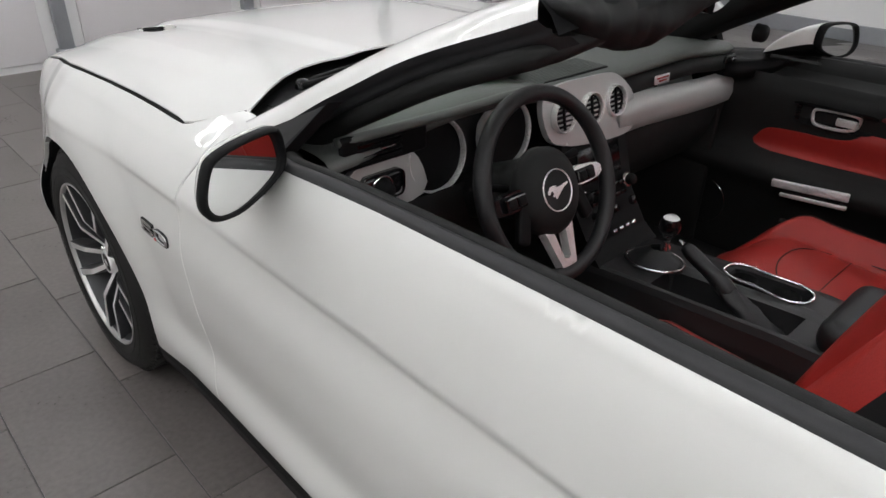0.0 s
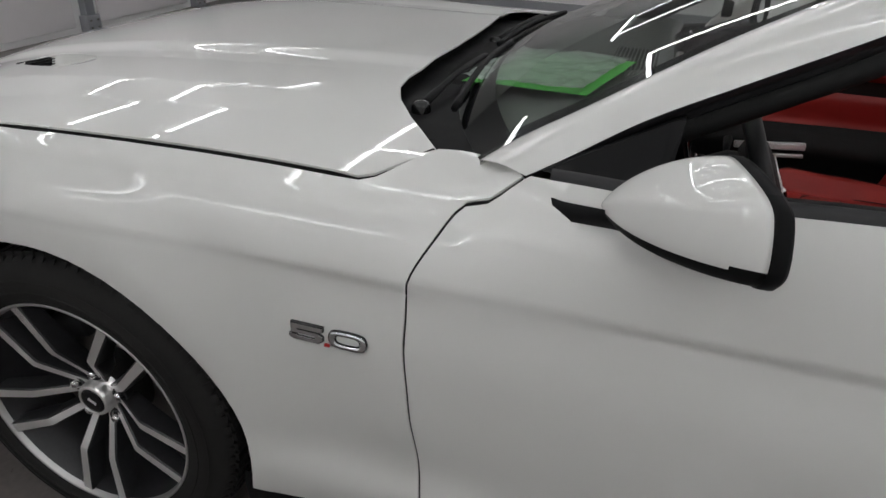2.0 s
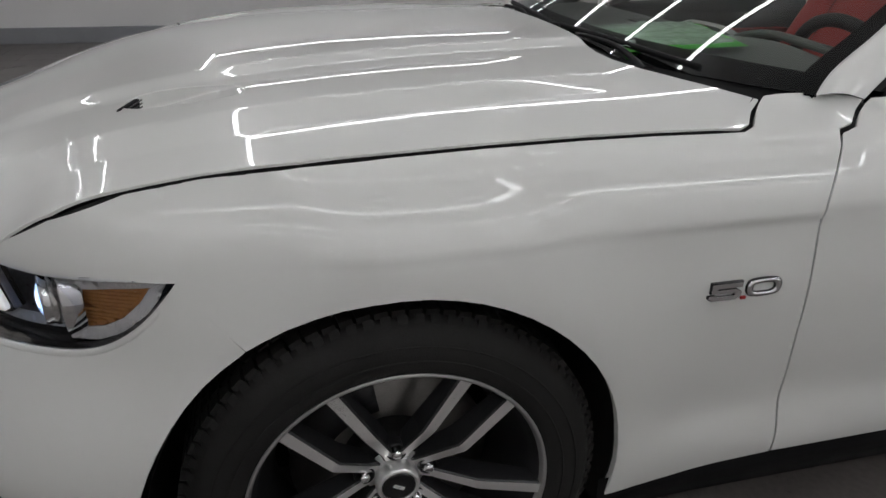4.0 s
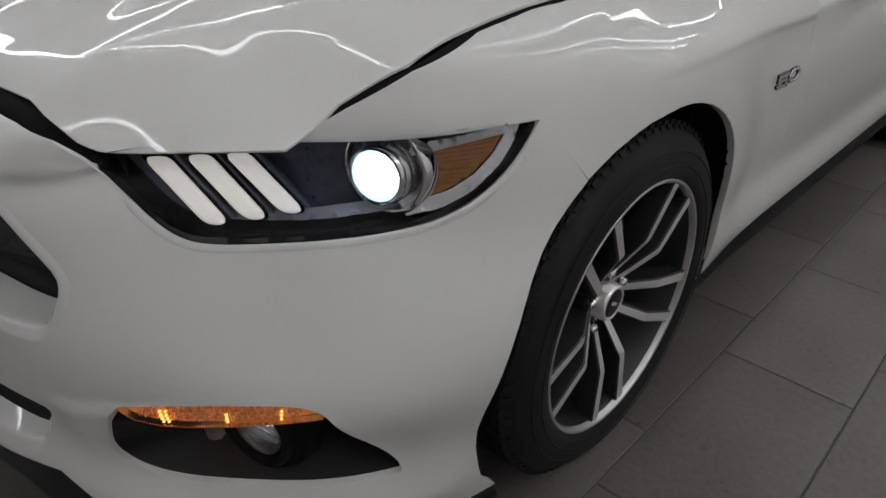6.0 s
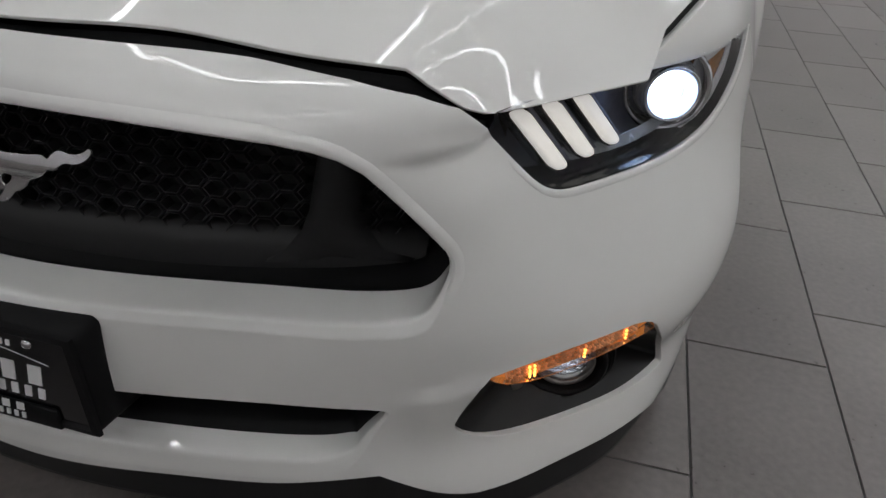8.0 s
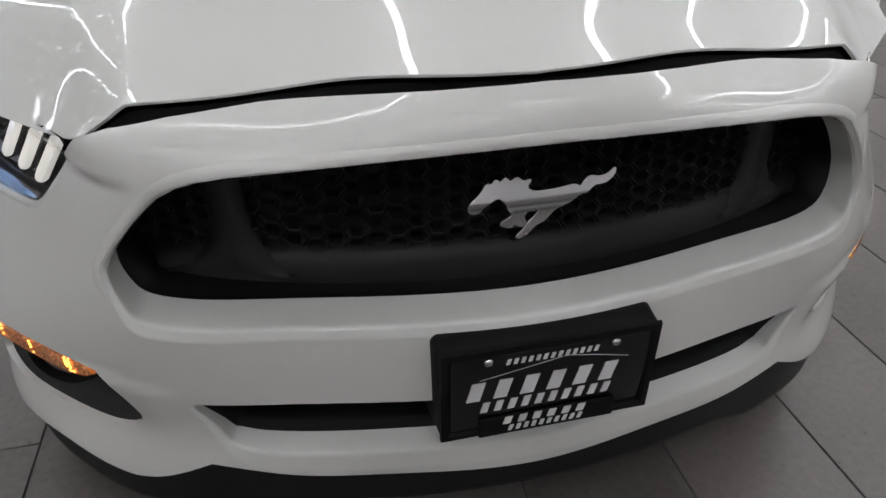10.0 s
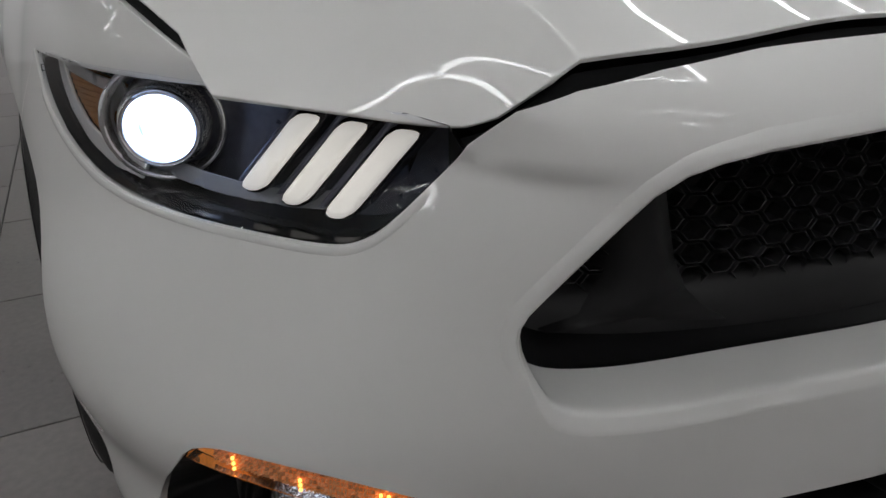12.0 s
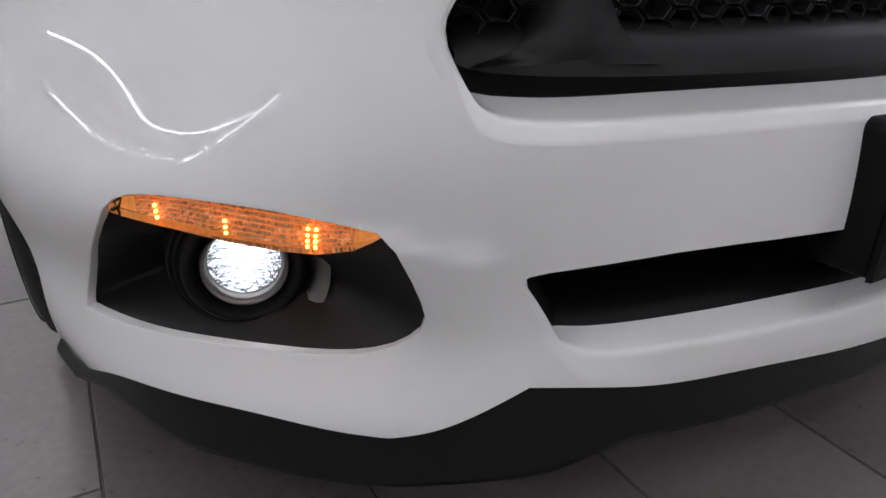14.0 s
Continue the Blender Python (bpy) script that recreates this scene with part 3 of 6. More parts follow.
PROFILE = (([0, .06, .42, .50, 1], [0, .10, .60, .68, 1]), ([0, .06, .42, .50, 1], [0, .005, .09, .16, 1]))


def surround(name, loop_u, shift, mat, parent, steps=20, label=""):
    """The turned-in wall of an opening: from the outline on the skin to an inner outline given by shift(x, y, z)."""
    l = resample(loop_u, 0.012)
    outer = front(l[:, 0], l[:, 1])
    inner = np.array([shift(*p) for p in outer])
    rings = []
    for k in range(steps + 1):
        t = k / steps
        side_, deep_ = np.interp(t, *PROFILE[0]), np.interp(t, *PROFILE[1])
        rings.append(outer + (inner - outer) * np.array([side_, deep_, side_]))
    return part(name, loft(name, [np.vstack([r, r[:1]]) for r in rings]), mat, parent, label)


def grille_in(x, y, z):
    low = step(0.575, 0.50, z)
    return x * 0.982, y - 0.055 - 0.005 * low, z + 0.026 * low - 0.006 * step(0.66, 0.72, z)


def intake_in(x, y, z):
    low = step(0.385, 0.27, z)
    return x * (0.985 - 0.035 * low), y - 0.010 - 0.022 * low, max(z, 0.294 + 0.05 * (z - 0.24))


surround("grille_surround", GRILLE_U, grille_in, PAINT, car)
surround("intake_surround", INTAKE_U, intake_in, PAINT, car)

def raised_lip(name, line, away, width, high, closed=False):
    """A painted swage along an outline of the front skin, on the side away from the point given."""
    p = np.array(line, float)
    t = np.roll(p, -1, 0) - np.roll(p, 1, 0) if closed else np.gradient(p, axis=0)
    t /= np.linalg.norm(t, axis=1)[:, None] + 1e-9
    n = np.c_[t[:, 1], -t[:, 0]]
    n *= np.sign(((p - np.array(away)) * n).sum(1).mean())
    for _ in range(3):
        n = (np.roll(n, 1, 0) + n * 2 + np.roll(n, -1, 0)) / 4 if closed else np.vstack([n[:1], (n[:-2] + 2 * n[1:-1] + n[2:]) / 4, n[-1:]])
    fade = step(.51, .58, p[:, 1]) if closed else np.minimum(1, np.minimum(np.arange(len(p)), np.arange(len(p))[::-1]) / 5)
    rings = []
    for d, h in ((.0, -.004), (.0005, .6), (.10, .95), (.35, 1.0), (.50, .9), (.64, .35), (.78, .08), (1.0, -.003)):
        q = p + n * d * width
        s = front(q[:, 0], q[:, 1])
        hub = np.array([0, FRONT_Y - .4, 0])
        o = (s - hub) * np.array([1, 1, 0])
        o /= np.linalg.norm(o, axis=1)[:, None]
        rings.append(s + o * ((h * high if h > 0 else h) * fade - .003 * (1 - fade))[:, None])
    if closed:
        rings = [np.vstack([r, r[:1]]) for r in rings]
    return part(name, loft(name, rings), PAINT, car, "raised white edge pressed into the bumper")


for sign in (-1, 1):
    ll = curve(np.array(to_u(LAMP_LOW, sign)), 60)
    raised_lip("lamp_swage", ll, (sign * u_of(62), .74), .010, .0008)
raised_lip("grille_swage", resample(GRILLE_U, .010), (0, .62), .018, .0018, True)

# splitter under the chin
chin = np.array(to_u(CHIN)[::-1])
chin = np.vstack([chin[:0:-1] * np.array([-1, 1]), chin])
top, mid, low = front(chin[:, 0], chin[:, 1] + 0.004), front(chin[:, 0], chin[:, 1] - 0.02), front(chin[:, 0], chin[:, 1] * 0 + 0.13)
hub = np.array([0, FRONT_Y, 0])
low = hub + (low - hub) * np.array([1.0, 1.0, 0]) * 1.012 + np.array([0, 0, 0.105])
phis = np.degrees(np.abs(np.arctan2(top[:, 0], top[:, 1] - FRONT_Y)))
low[:, 2] = np.where(phis > 44, np.minimum(chin[:, 1] - 0.034, .136), .136 + .028 * step(36, 27, phis))
low[:, 2] += (chin[:, 1] - 0.016 - low[:, 2]) * step(60, 79, phis)
in_top = hub + (top - hub) * np.array([0.985, 0.985, 1])
in_low = hub + (low - hub) * np.array([0.93, 0.93, 1]) - np.array([0, 0, 0.004])
part("front_splitter", loft("front_splitter", [in_top, (in_top + low) / 2 + np.array([0, 0, .008]), low, low - np.array([0, 0, 0.006]), in_low]), POSTBLACK, car, "matt black plastic chin splitter")

# hood with its long black shut line
def gap_w(y):
    return 0.0085 + 0.0005 * float(step(0.05, 0.5, y))


HOOD_FRONT = [(0, .818), (.06, .813), (.138, .801), (.228, .788), (.322, .782), (.41, .774), (.504, .756), (.540, .741), (.561, .727), (.577, .7135)]
HOOD_FRONT = [tuple(q) for q in curve(HOOD_FRONT[:7], 34)] + HOOD_FRONT[7:]
half = HOOD_FRONT + [(.602, .693), (.650, .652), (.690, .618), (.722, .590)] + [(float(GAP_X(y)) - gap_w(y), y) for y in (.52, .45, .35, .25, .12, 0, -.15, -.3, -.42, -.53)] + [(float(side_x(np.array([y]), np.array([z]))[0]) - 0.008, y + dy) for y, z, dy in ((-.575, .897, .004), (-.60, .902, .007), (-.632, .915, .007), (-.671, .929, .005))] + [(.652, -.625), (.597, -.58), (.53, -.535), (.464, -.508), (.40, -.502), (.30, -.512), (.15, -.522), (0, -.525)]
hood_loop = half[:-1] + [(-x, y) for x, y in half[:0:-1]]


def vent_outline(sign, grow=1.0):
    """The scoop's outline on the hood, seen from above."""
    c, a = np.array([sign * .463, .372]), sign * .22
    p = rounded(np.array([(-.058, .020), (.058, .020), (.050, -.185), (-.050, -.185)]), 2)
    mid = np.array([0, -.0825])
    p = mid + (p - mid) * grow
    return np.c_[c[0] + p[:, 0] * math.cos(a) - p[:, 1] * math.sin(a), c[1] + p[:, 0] * math.sin(a) + p[:, 1] * math.cos(a)], p[:, 1]


hood = part("hood", patch("hood", hood_at, hood_loop, [vent_outline(k)[0] for k in (-1, 1)], 0.0115, 0.006, centre=(0, 0, 0)), PAINT, car, "glossy white hood with raised centre")

# dark engine bay seen through the shut lines
def bay(y):
    half = 0.76 - 0.36 * float(step(0.35, 0.80, y))
    return np.array([(f * half, y, float(hood_at(f * half, y)[2]) - 0.04 - 0.05 * float(step(0.55, 0.8, y))) for f in np.linspace(-1, 1, 24)])


under = [bay(y) for y in np.linspace(-0.62, 0.80, 22)]
part("engine_bay_lining", loft("engine_bay_lining", under), DARK, car)

# fenders, doors, quarter panels
DOOR_KEYS = [(-.816, .931), (-.795, .914), (-.772, .901), (-.751, .898), (-.722, .865), (-.699, .825), (-.684, .787), (-.683, .743), (-.683, .68), (-.688, .60), (-.694, .52), (-.704, .445), (-.707, .40), (-.712, .34), (-.715, .285)]
DOOR_CUT = [tuple(q) for q in curve(DOOR_KEYS, 46)]
ARCH_PTS = [(ARCH * math.cos(math.radians(a)), HUB_Z + ARCH * math.sin(math.radians(a))) for a in range(198, 57, -6)]
SEAM = [(.2125, .6605), (.2555, .7085), (.2940, .755)]
LAMP_EDGE = [(.378, .7555), (.459, .754), (.51, .7525), (.578, .7505)]
FENDER_TOP = [(y, float(GAP_Z(y)) - 0.002) for y in (.52, .45, .35, .25, .12, 0, -.15, -.3, -.42, -.53)] + [(-.575, .897), (-.60, .902), (-.632, .915), (-.671, .929), (-.746, .9335), (-.80, .934)]
fender_loop = SEAM + LAMP_EDGE + FENDER_TOP + DOOR_CUT + [(-.60, .278), (-.50, .264), (-.43, .246), (-.388, .232), (-.374, .236)] + ARCH_PTS[1:]
BELT = [(-.83, .934), (-.95, .950), (-1.095, .966), (-1.3, .976), (-1.6, .981), (-2.03, .985)]
DROP = {-1: 0.0, 1: 0.078}
cut_t = np.gradient(np.array(DOOR_CUT), axis=0)
cut_t /= np.linalg.norm(cut_t, axis=1)[:, None]
cut_n = np.c_[cut_t[:, 1], -cut_t[:, 0]]
cut_n *= np.where(cut_n[:, :1] > 0, -1, 1)
DOOR_EDGE = [tuple(q) for q in np.array(DOOR_CUT) + cut_n * 0.006]
door_loops = {s: [(y, z - DROP[s] * float(step(-.72, -.86, y)) * float(step(.80, .93, z))) for y, z in DOOR_EDGE[::-1] + BELT] + [(-2.06, .94 - DROP[s]), (-2.09, .80), (-2.08, .6), (-2.04, .4), (-1.98, .29)] for s in (-1, 1)}
REAR_ARCH = [(-2.72 + .385 * math.cos(math.radians(a)), HUB_Z + .385 * math.sin(math.radians(a))) for a in range(-8, 190, 6)]
quarter_loop = [(-1.985, .29), (-2.045, .4), (-2.085, .6), (-2.095, .80), (-2.065, .94), (-2.04, .985), (-2.5, .99), (-3.1, .985), (-3.5, .95), (-3.55, .6), (-3.4, .3)] + REAR_ARCH[::-1] + [(-2.2, .28)]
for sign, where in ((-1, "left"), (1, "right")):
    part("fender", patch("fender", side(sign), fender_loop, (), 0.0125, 0.016, centre=(0, -0.3, 0.4)), PAINT, car, "glossy white front fender with flared arch")
    part("door", patch("door", side(sign), door_loops[sign], (), 0.016, 0.016, centre=(0, -0.3, 0.4)), PAINT, car, "glossy white door with a sharp crease")
    part("quarter_panel", patch("quarter_panel", side(sign), quarter_loop, (), 0.04, 0.016, centre=(0, -2.3, 0.4)), PAINT, car)
    sill = [np.array([(sign * (float(side_x(y, 0.285)) - i), y, z) for y in np.linspace(-0.36, -2.35, 30)]) for i, z in ((0.006, .292), (0.004, .25), (0.012, .205), (0.05, .185), (0.20, .18))]
    part("side_skirt", loft("side_skirt", sill), BLACK, car, "matt black side skirt")
    # wheel housings
    for y0 in (0, -2.72):
        arc = [(y0 + 0.398 * math.cos(a), HUB_Z + 0.398 * math.sin(a)) for a in np.linspace(-0.35, math.pi + 0.35, 32)]
        ring = [np.array([(sign * (float(side_x(y, z)) - 0.010 if k == 0 else xx), y, z) for y, z in arc]) for k, xx in enumerate((0, .80, .62, .60))]
        ring.append(np.array([(sign * .60, y0, HUB_Z)] * len(arc)))
        part("wheel_housing", loft("wheel_housing", ring), DARK, car, "dark wheel arch lining")
        lip = [np.array([(sign * (float(side_x(y, z)) - d), y0 + (y - y0) * f, HUB_Z + (z - HUB_Z) * f) for y, z in
                         [(y0 + ARCH * math.cos(a), HUB_Z + ARCH * math.sin(a)) for a in np.linspace(-0.1, math.pi + 0.25, 40)]]) for d, f in ((0.002, 1.0), (0.022, 1.0), (0.026, 1.04))]
        part("arch_lip", loft("arch_lip", lip), BLACK, car)

# plain rounded tail that closes the body
tail = []
for z in (.30, .38, .50, .65, .80, .90, .955, .975):
    w = float(side_x(np.array([-3.3]), np.array([z]))[0]) - .004
    tail.append(np.array([(w * math.cos(a), -3.30 - (.44 + .03 * math.sin(z * 4)) * abs(math.sin(a)) ** .8, z) for a in np.linspace(0, math.pi, 40)]))
part("rear_bumper", loft("rear_bumper", tail), PAINT, car, "plain white rounded tail")
top_l = tail[-1]
part("boot_lid", loft("boot_lid", [top_l * np.array([k, 1, 1]) + np.array([0, (1 - k) * .0, .012 * (1 - k)]) if k == 1 else np.c_[top_l[:, 0] * k, -3.0 + (top_l[:, 1] + 3.0) * k, top_l[:, 2] + .02 * (1 - k)] for k in (1, .9, .6, .3, .02)]), PAINT, car, "white boot lid")
# floor of the car, closing what lies between the skins
part("underbody", box(1.2, 3.6, 0.06, (0, -1.5, 0.2), 0.01), DARK, car)
shell = [np.array([(x * 0.84, FRONT_Y + (y - FRONT_Y) * 0.84, z) for x, y, z in front(np.linspace(-0.98, 0.98, 40), np.full(40, zz))]) for zz in (.22, .3, .4, .5, .6, .7)]
part("crash_beam_cover", loft("crash_beam_cover", shell), DARK, car)


# ---- wheels ----
def wheel():
    root = new("wheel")
    R = HUB_Z + 0.004
    prof = [(.243, -.100), (.251, -.112), (.266, -.118), (.293, -.117), (.318, -.108), (.332, -.094), (.338, -.078), (R - .0065, -.06), (R - .006, -.02), (R - .006, .02), (R - .0065, .06), (.338, .078), (.332, .094), (.318, .108), (.293, .116), (.255, .112), (.243, .10)]
    part("tyre", lathe(prof, 96), TYRE, root, "black road tyre")
    # tread blocks on the shoulder
    bm = bmesh.new()
    for k in range(84):
        a = 2 * math.pi * k / 84
        for h, w in ((-.072, .03), (-.034, .032), (.004, .034), (.042, .032), (.078, .028)):
            b = box(w, .0195, .010, (h, 0, R - .0020), 0.0, Matrix.Rotation(0.12, 4, "Z"))
            bmesh.ops.transform(b, matrix=Matrix.Rotation(a, 4, "X"), verts=b.verts)
            me = bpy.data.meshes.new("b")
            b.to_mesh(me)
            b.free()
            bm.from_mesh(me)
            bpy.data.meshes.remove(me)
        for q in (-1, 1):
            b = box(.026, .0150, .006, (0, 0, 0), 0.0, Matrix.Rotation(q * 0.95, 4, "Y"))
            bmesh.ops.transform(b, matrix=Matrix.Rotation(a + .02, 4, "X") @ Matrix.Translation((q * .0945, 0, .3275)), verts=b.verts)
            me = bpy.data.meshes.new("b")
            b.to_mesh(me)
            b.free()
            bm.from_mesh(me)
            bpy.data.meshes.remove(me)
    part("tread", bm, TYRE, root, smooth=False)
    for r_, h_ in ((.300, -.1166), (.276, -.1182)):
        part("sidewall_ring", lathe([(r_ - .0016, h_), (r_ - .0008, h_ - .0014), (r_ + .0008, h_ - .0014), (r_ + .0016, h_)], 72), TYRE, root)
    part("rim", lathe([(.2500, -.106), (.2495, -.1115), (.2480, -.1130), (.2450, -.1126), (.2430, -.1105), (.2395, -.100)], 96), [RIMLIP], root, "machined silver rim lip")
    part("barrel", lathe([(.2398, -.101), (.2320, -.085), (.2275, -.06), (.205, -.02), (.200, .06)], 64), POCKET, root)
    part("brake_disc", lathe([(.05, .0), (.172, .0), (.175, .006), (.172, .012), (.05, .012)], 64), STEEL, root, "steel brake disc")
    cal = []
    for k in range(13):
        a = math.radians(20 + k * 5)
        cal.append([(h, r * math.cos(a), r * math.sin(a)) for r, h in ((.125, -.03), (.183, -.03), (.190, .0), (.183, .035), (.125, .035))])
    part("brake_caliper", loft("cal", cal, closed=True, caps=True), POCKET, root, "grey brake caliper")
    # five pairs of bent spokes
    for k in range(5):
        for s in (-1, 1):
            pts = []
            for r, off, face, w, depth in ((.036, 20.0, -.052, .0098, .030), (.060, 20.0, -.063, .0102, .034), (.128, 16.2, -.0985, .0112, .046), (.136, 15.6, -.1005, .0114, .046), (.2435, 11.0, -.1075, .0128, .030)):
                a = math.radians(54 + 72 * k + s * off)
                d = np.array([0, math.cos(a), math.sin(a)])
                q = np.array([0, -math.sin(a), math.cos(a)])
                c = d * r
                ch = 0.003
                pts.append([c + q * (w + .003) + np.array([face + depth, 0, 0]), c + q * w + np.array([face + ch, 0, 0]), c + q * (w - ch) + np.array([face, 0, 0]),
                            c - q * (w - ch) + np.array([face, 0, 0]), c - q * w + np.array([face + ch, 0, 0]), c - q * (w + .003) + np.array([face + depth, 0, 0])])
            me = loft("spoke", pts, closed=True, caps=True, smooth=False)
            me.materials.append(POCKET)
            me.materials.append(ALLOY)
            for i, p in enumerate(me.polygons):
                p.material_index = 1 if p.normal.x < -0.72 else 0
            part("spoke", me, None, root, "bent spoke with machined silver face")
    part("hub", lathe([(.0285, -.0780), (.0300, -.0805), (.0335, -.0805), (.0365, -.0770), (.0380, -.0690), (.0385, -.050), (.050, -.046), (.050, .02)], 40), ALLOY, root, "bright silver hub ring")
    part("hub_cap", lathe([(0, -.0805), (.024, -.0805), (.0285, -.0795), (.0290, -.070)], 40), GLOSSBLACK, root, "black centre cap")
    part("cap_mark", box(.0012, .020, .007, (-.0809, 0, 0), .0004, Matrix.Rotation(.5, 4, "X")), SILVER, root, "small silver mark on the cap")
    part("hub_plate", lathe([(.036, -.044), (.078, -.040), (.084, -.030), (.086, .0)], 48), DARK, root, "dark plate behind the lug nuts")
    for k in range(5):
        a = math.radians(90 + 72 * k)
        m = Matrix.Translation((0, .0575 * math.cos(a), .0575 * math.sin(a)))
        part("lug_well", moved(lathe([(.0, -.046), (.0135, -.046), (.0150, -.060), (.0165, -.062), (.0180, -.058), (.0185, -.03)], 18), m), POCKET, root, "dark well round a lug nut")
        part("lug_nut", moved(lathe([(0, -.071), (.006, -.071), (.0088, -.067), (.0096, -.056), (.0105, -.050), (.0105, -.04)], 12), m), CHROME, root, "chrome lug nut")
    return root


first = wheel()
first.parent = car
first.location = (-0.789, 0, HUB_Z)
tagged(first, "black tyre on machined silver split-spoke wheel")
for x, y, turn in ((-0.795, -2.72, 0), (0.795, 0, 180), (0.795, -2.72, 180)):
    w = copy_thing(first, pose(x, y, HUB_Z, 0, 0, turn))
    w.parent = car


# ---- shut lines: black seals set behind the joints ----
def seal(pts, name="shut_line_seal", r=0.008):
    part(name, tube(pts, r, 6), DARK, car)


for sign in (-1, 1):
    cut = curve(np.array(DOOR_CUT) + cut_n * 0.003, 70)
    x = side_x(cut[:, 0], cut[:, 1]) - 0.0090
    seal(np.c_[sign * x, cut[:, 0] - .002 * step(.87, .90, cut[:, 1]), cut[:, 1] - .007 * step(.87, .90, cut[:, 1])], r=0.0055)
    ys = np.r_[np.linspace(.53, -.53, 60), -.575, -.60, -.632, -.671]
    zs = np.r_[GAP_Z(ys[:60]), .897, .902, .915, .929]
    fx = np.r_[GAP_X(ys[:60]), side_x(ys[60:], zs[60:])]
    w = np.array([gap_w(y) for y in ys])
    band = [np.c_[sign * (fx + dx - w * k), ys + dy * step(-.53, -.60, ys), zs + dz] for k, dx, dy, dz in ((1, -.005, .012, -.004), (1, -.002, .008, -.014), (.5, 0, .004, -.022), (0, .001, -.003, -.018), (0, .002, -.005, -.009))]
    part("shut_line_seal", loft("hood_side_seal", band), DARK, car)
    sm = curve([(83.6, .757), (86.5, .715), (89.6, .664)], 14)
    q = front(np.radians(sm[:, 0]) * SCALE_U * sign, sm[:, 1])
    seal(q * np.array([0.983, 1, 1]), r=0.006)
hx = np.linspace(-.560, .560, 70)
hf = np.array(HOOD_FRONT)
bt = front(np.array([u for u, _ in to_u(BUMPER_TOP)]), np.array([z for _, z in BUMPER_TOP]))
hy = np.interp(np.abs(hx), hf[:, 0], hf[:, 1])
by, bz = np.interp(np.abs(hx), bt[:, 0], bt[:, 1]), np.interp(np.abs(hx), bt[:, 0], bt[:, 2])
hz = hood_at(hx, hy)[:, 2]
band = [np.c_[hx, hy - 0.010, hz - 0.014], np.c_[hx, hy * .6 + by * .4 - .004, np.minimum(hz, bz) - 0.022], np.c_[hx, hy * .2 + by * .8 - .005, bz - 0.020], np.c_[hx, by - 0.004, bz - 0.008]]
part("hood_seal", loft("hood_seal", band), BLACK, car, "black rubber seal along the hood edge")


# ---- headlights ----
def sunk(f):
    """The front skin pulled in towards the axis by the factor f."""
    def s(u, z):
        p = front(u, z)
        return np.stack([p[..., 0] * f, FRONT_Y + (p[..., 1] - FRONT_Y) * f, p[..., 2]], axis=-1)
    return s


LAMP = np.array(to_u(LAMP_LOW + LAMP_TOP[1:]))
LAMP = resample(LAMP, 0.008)


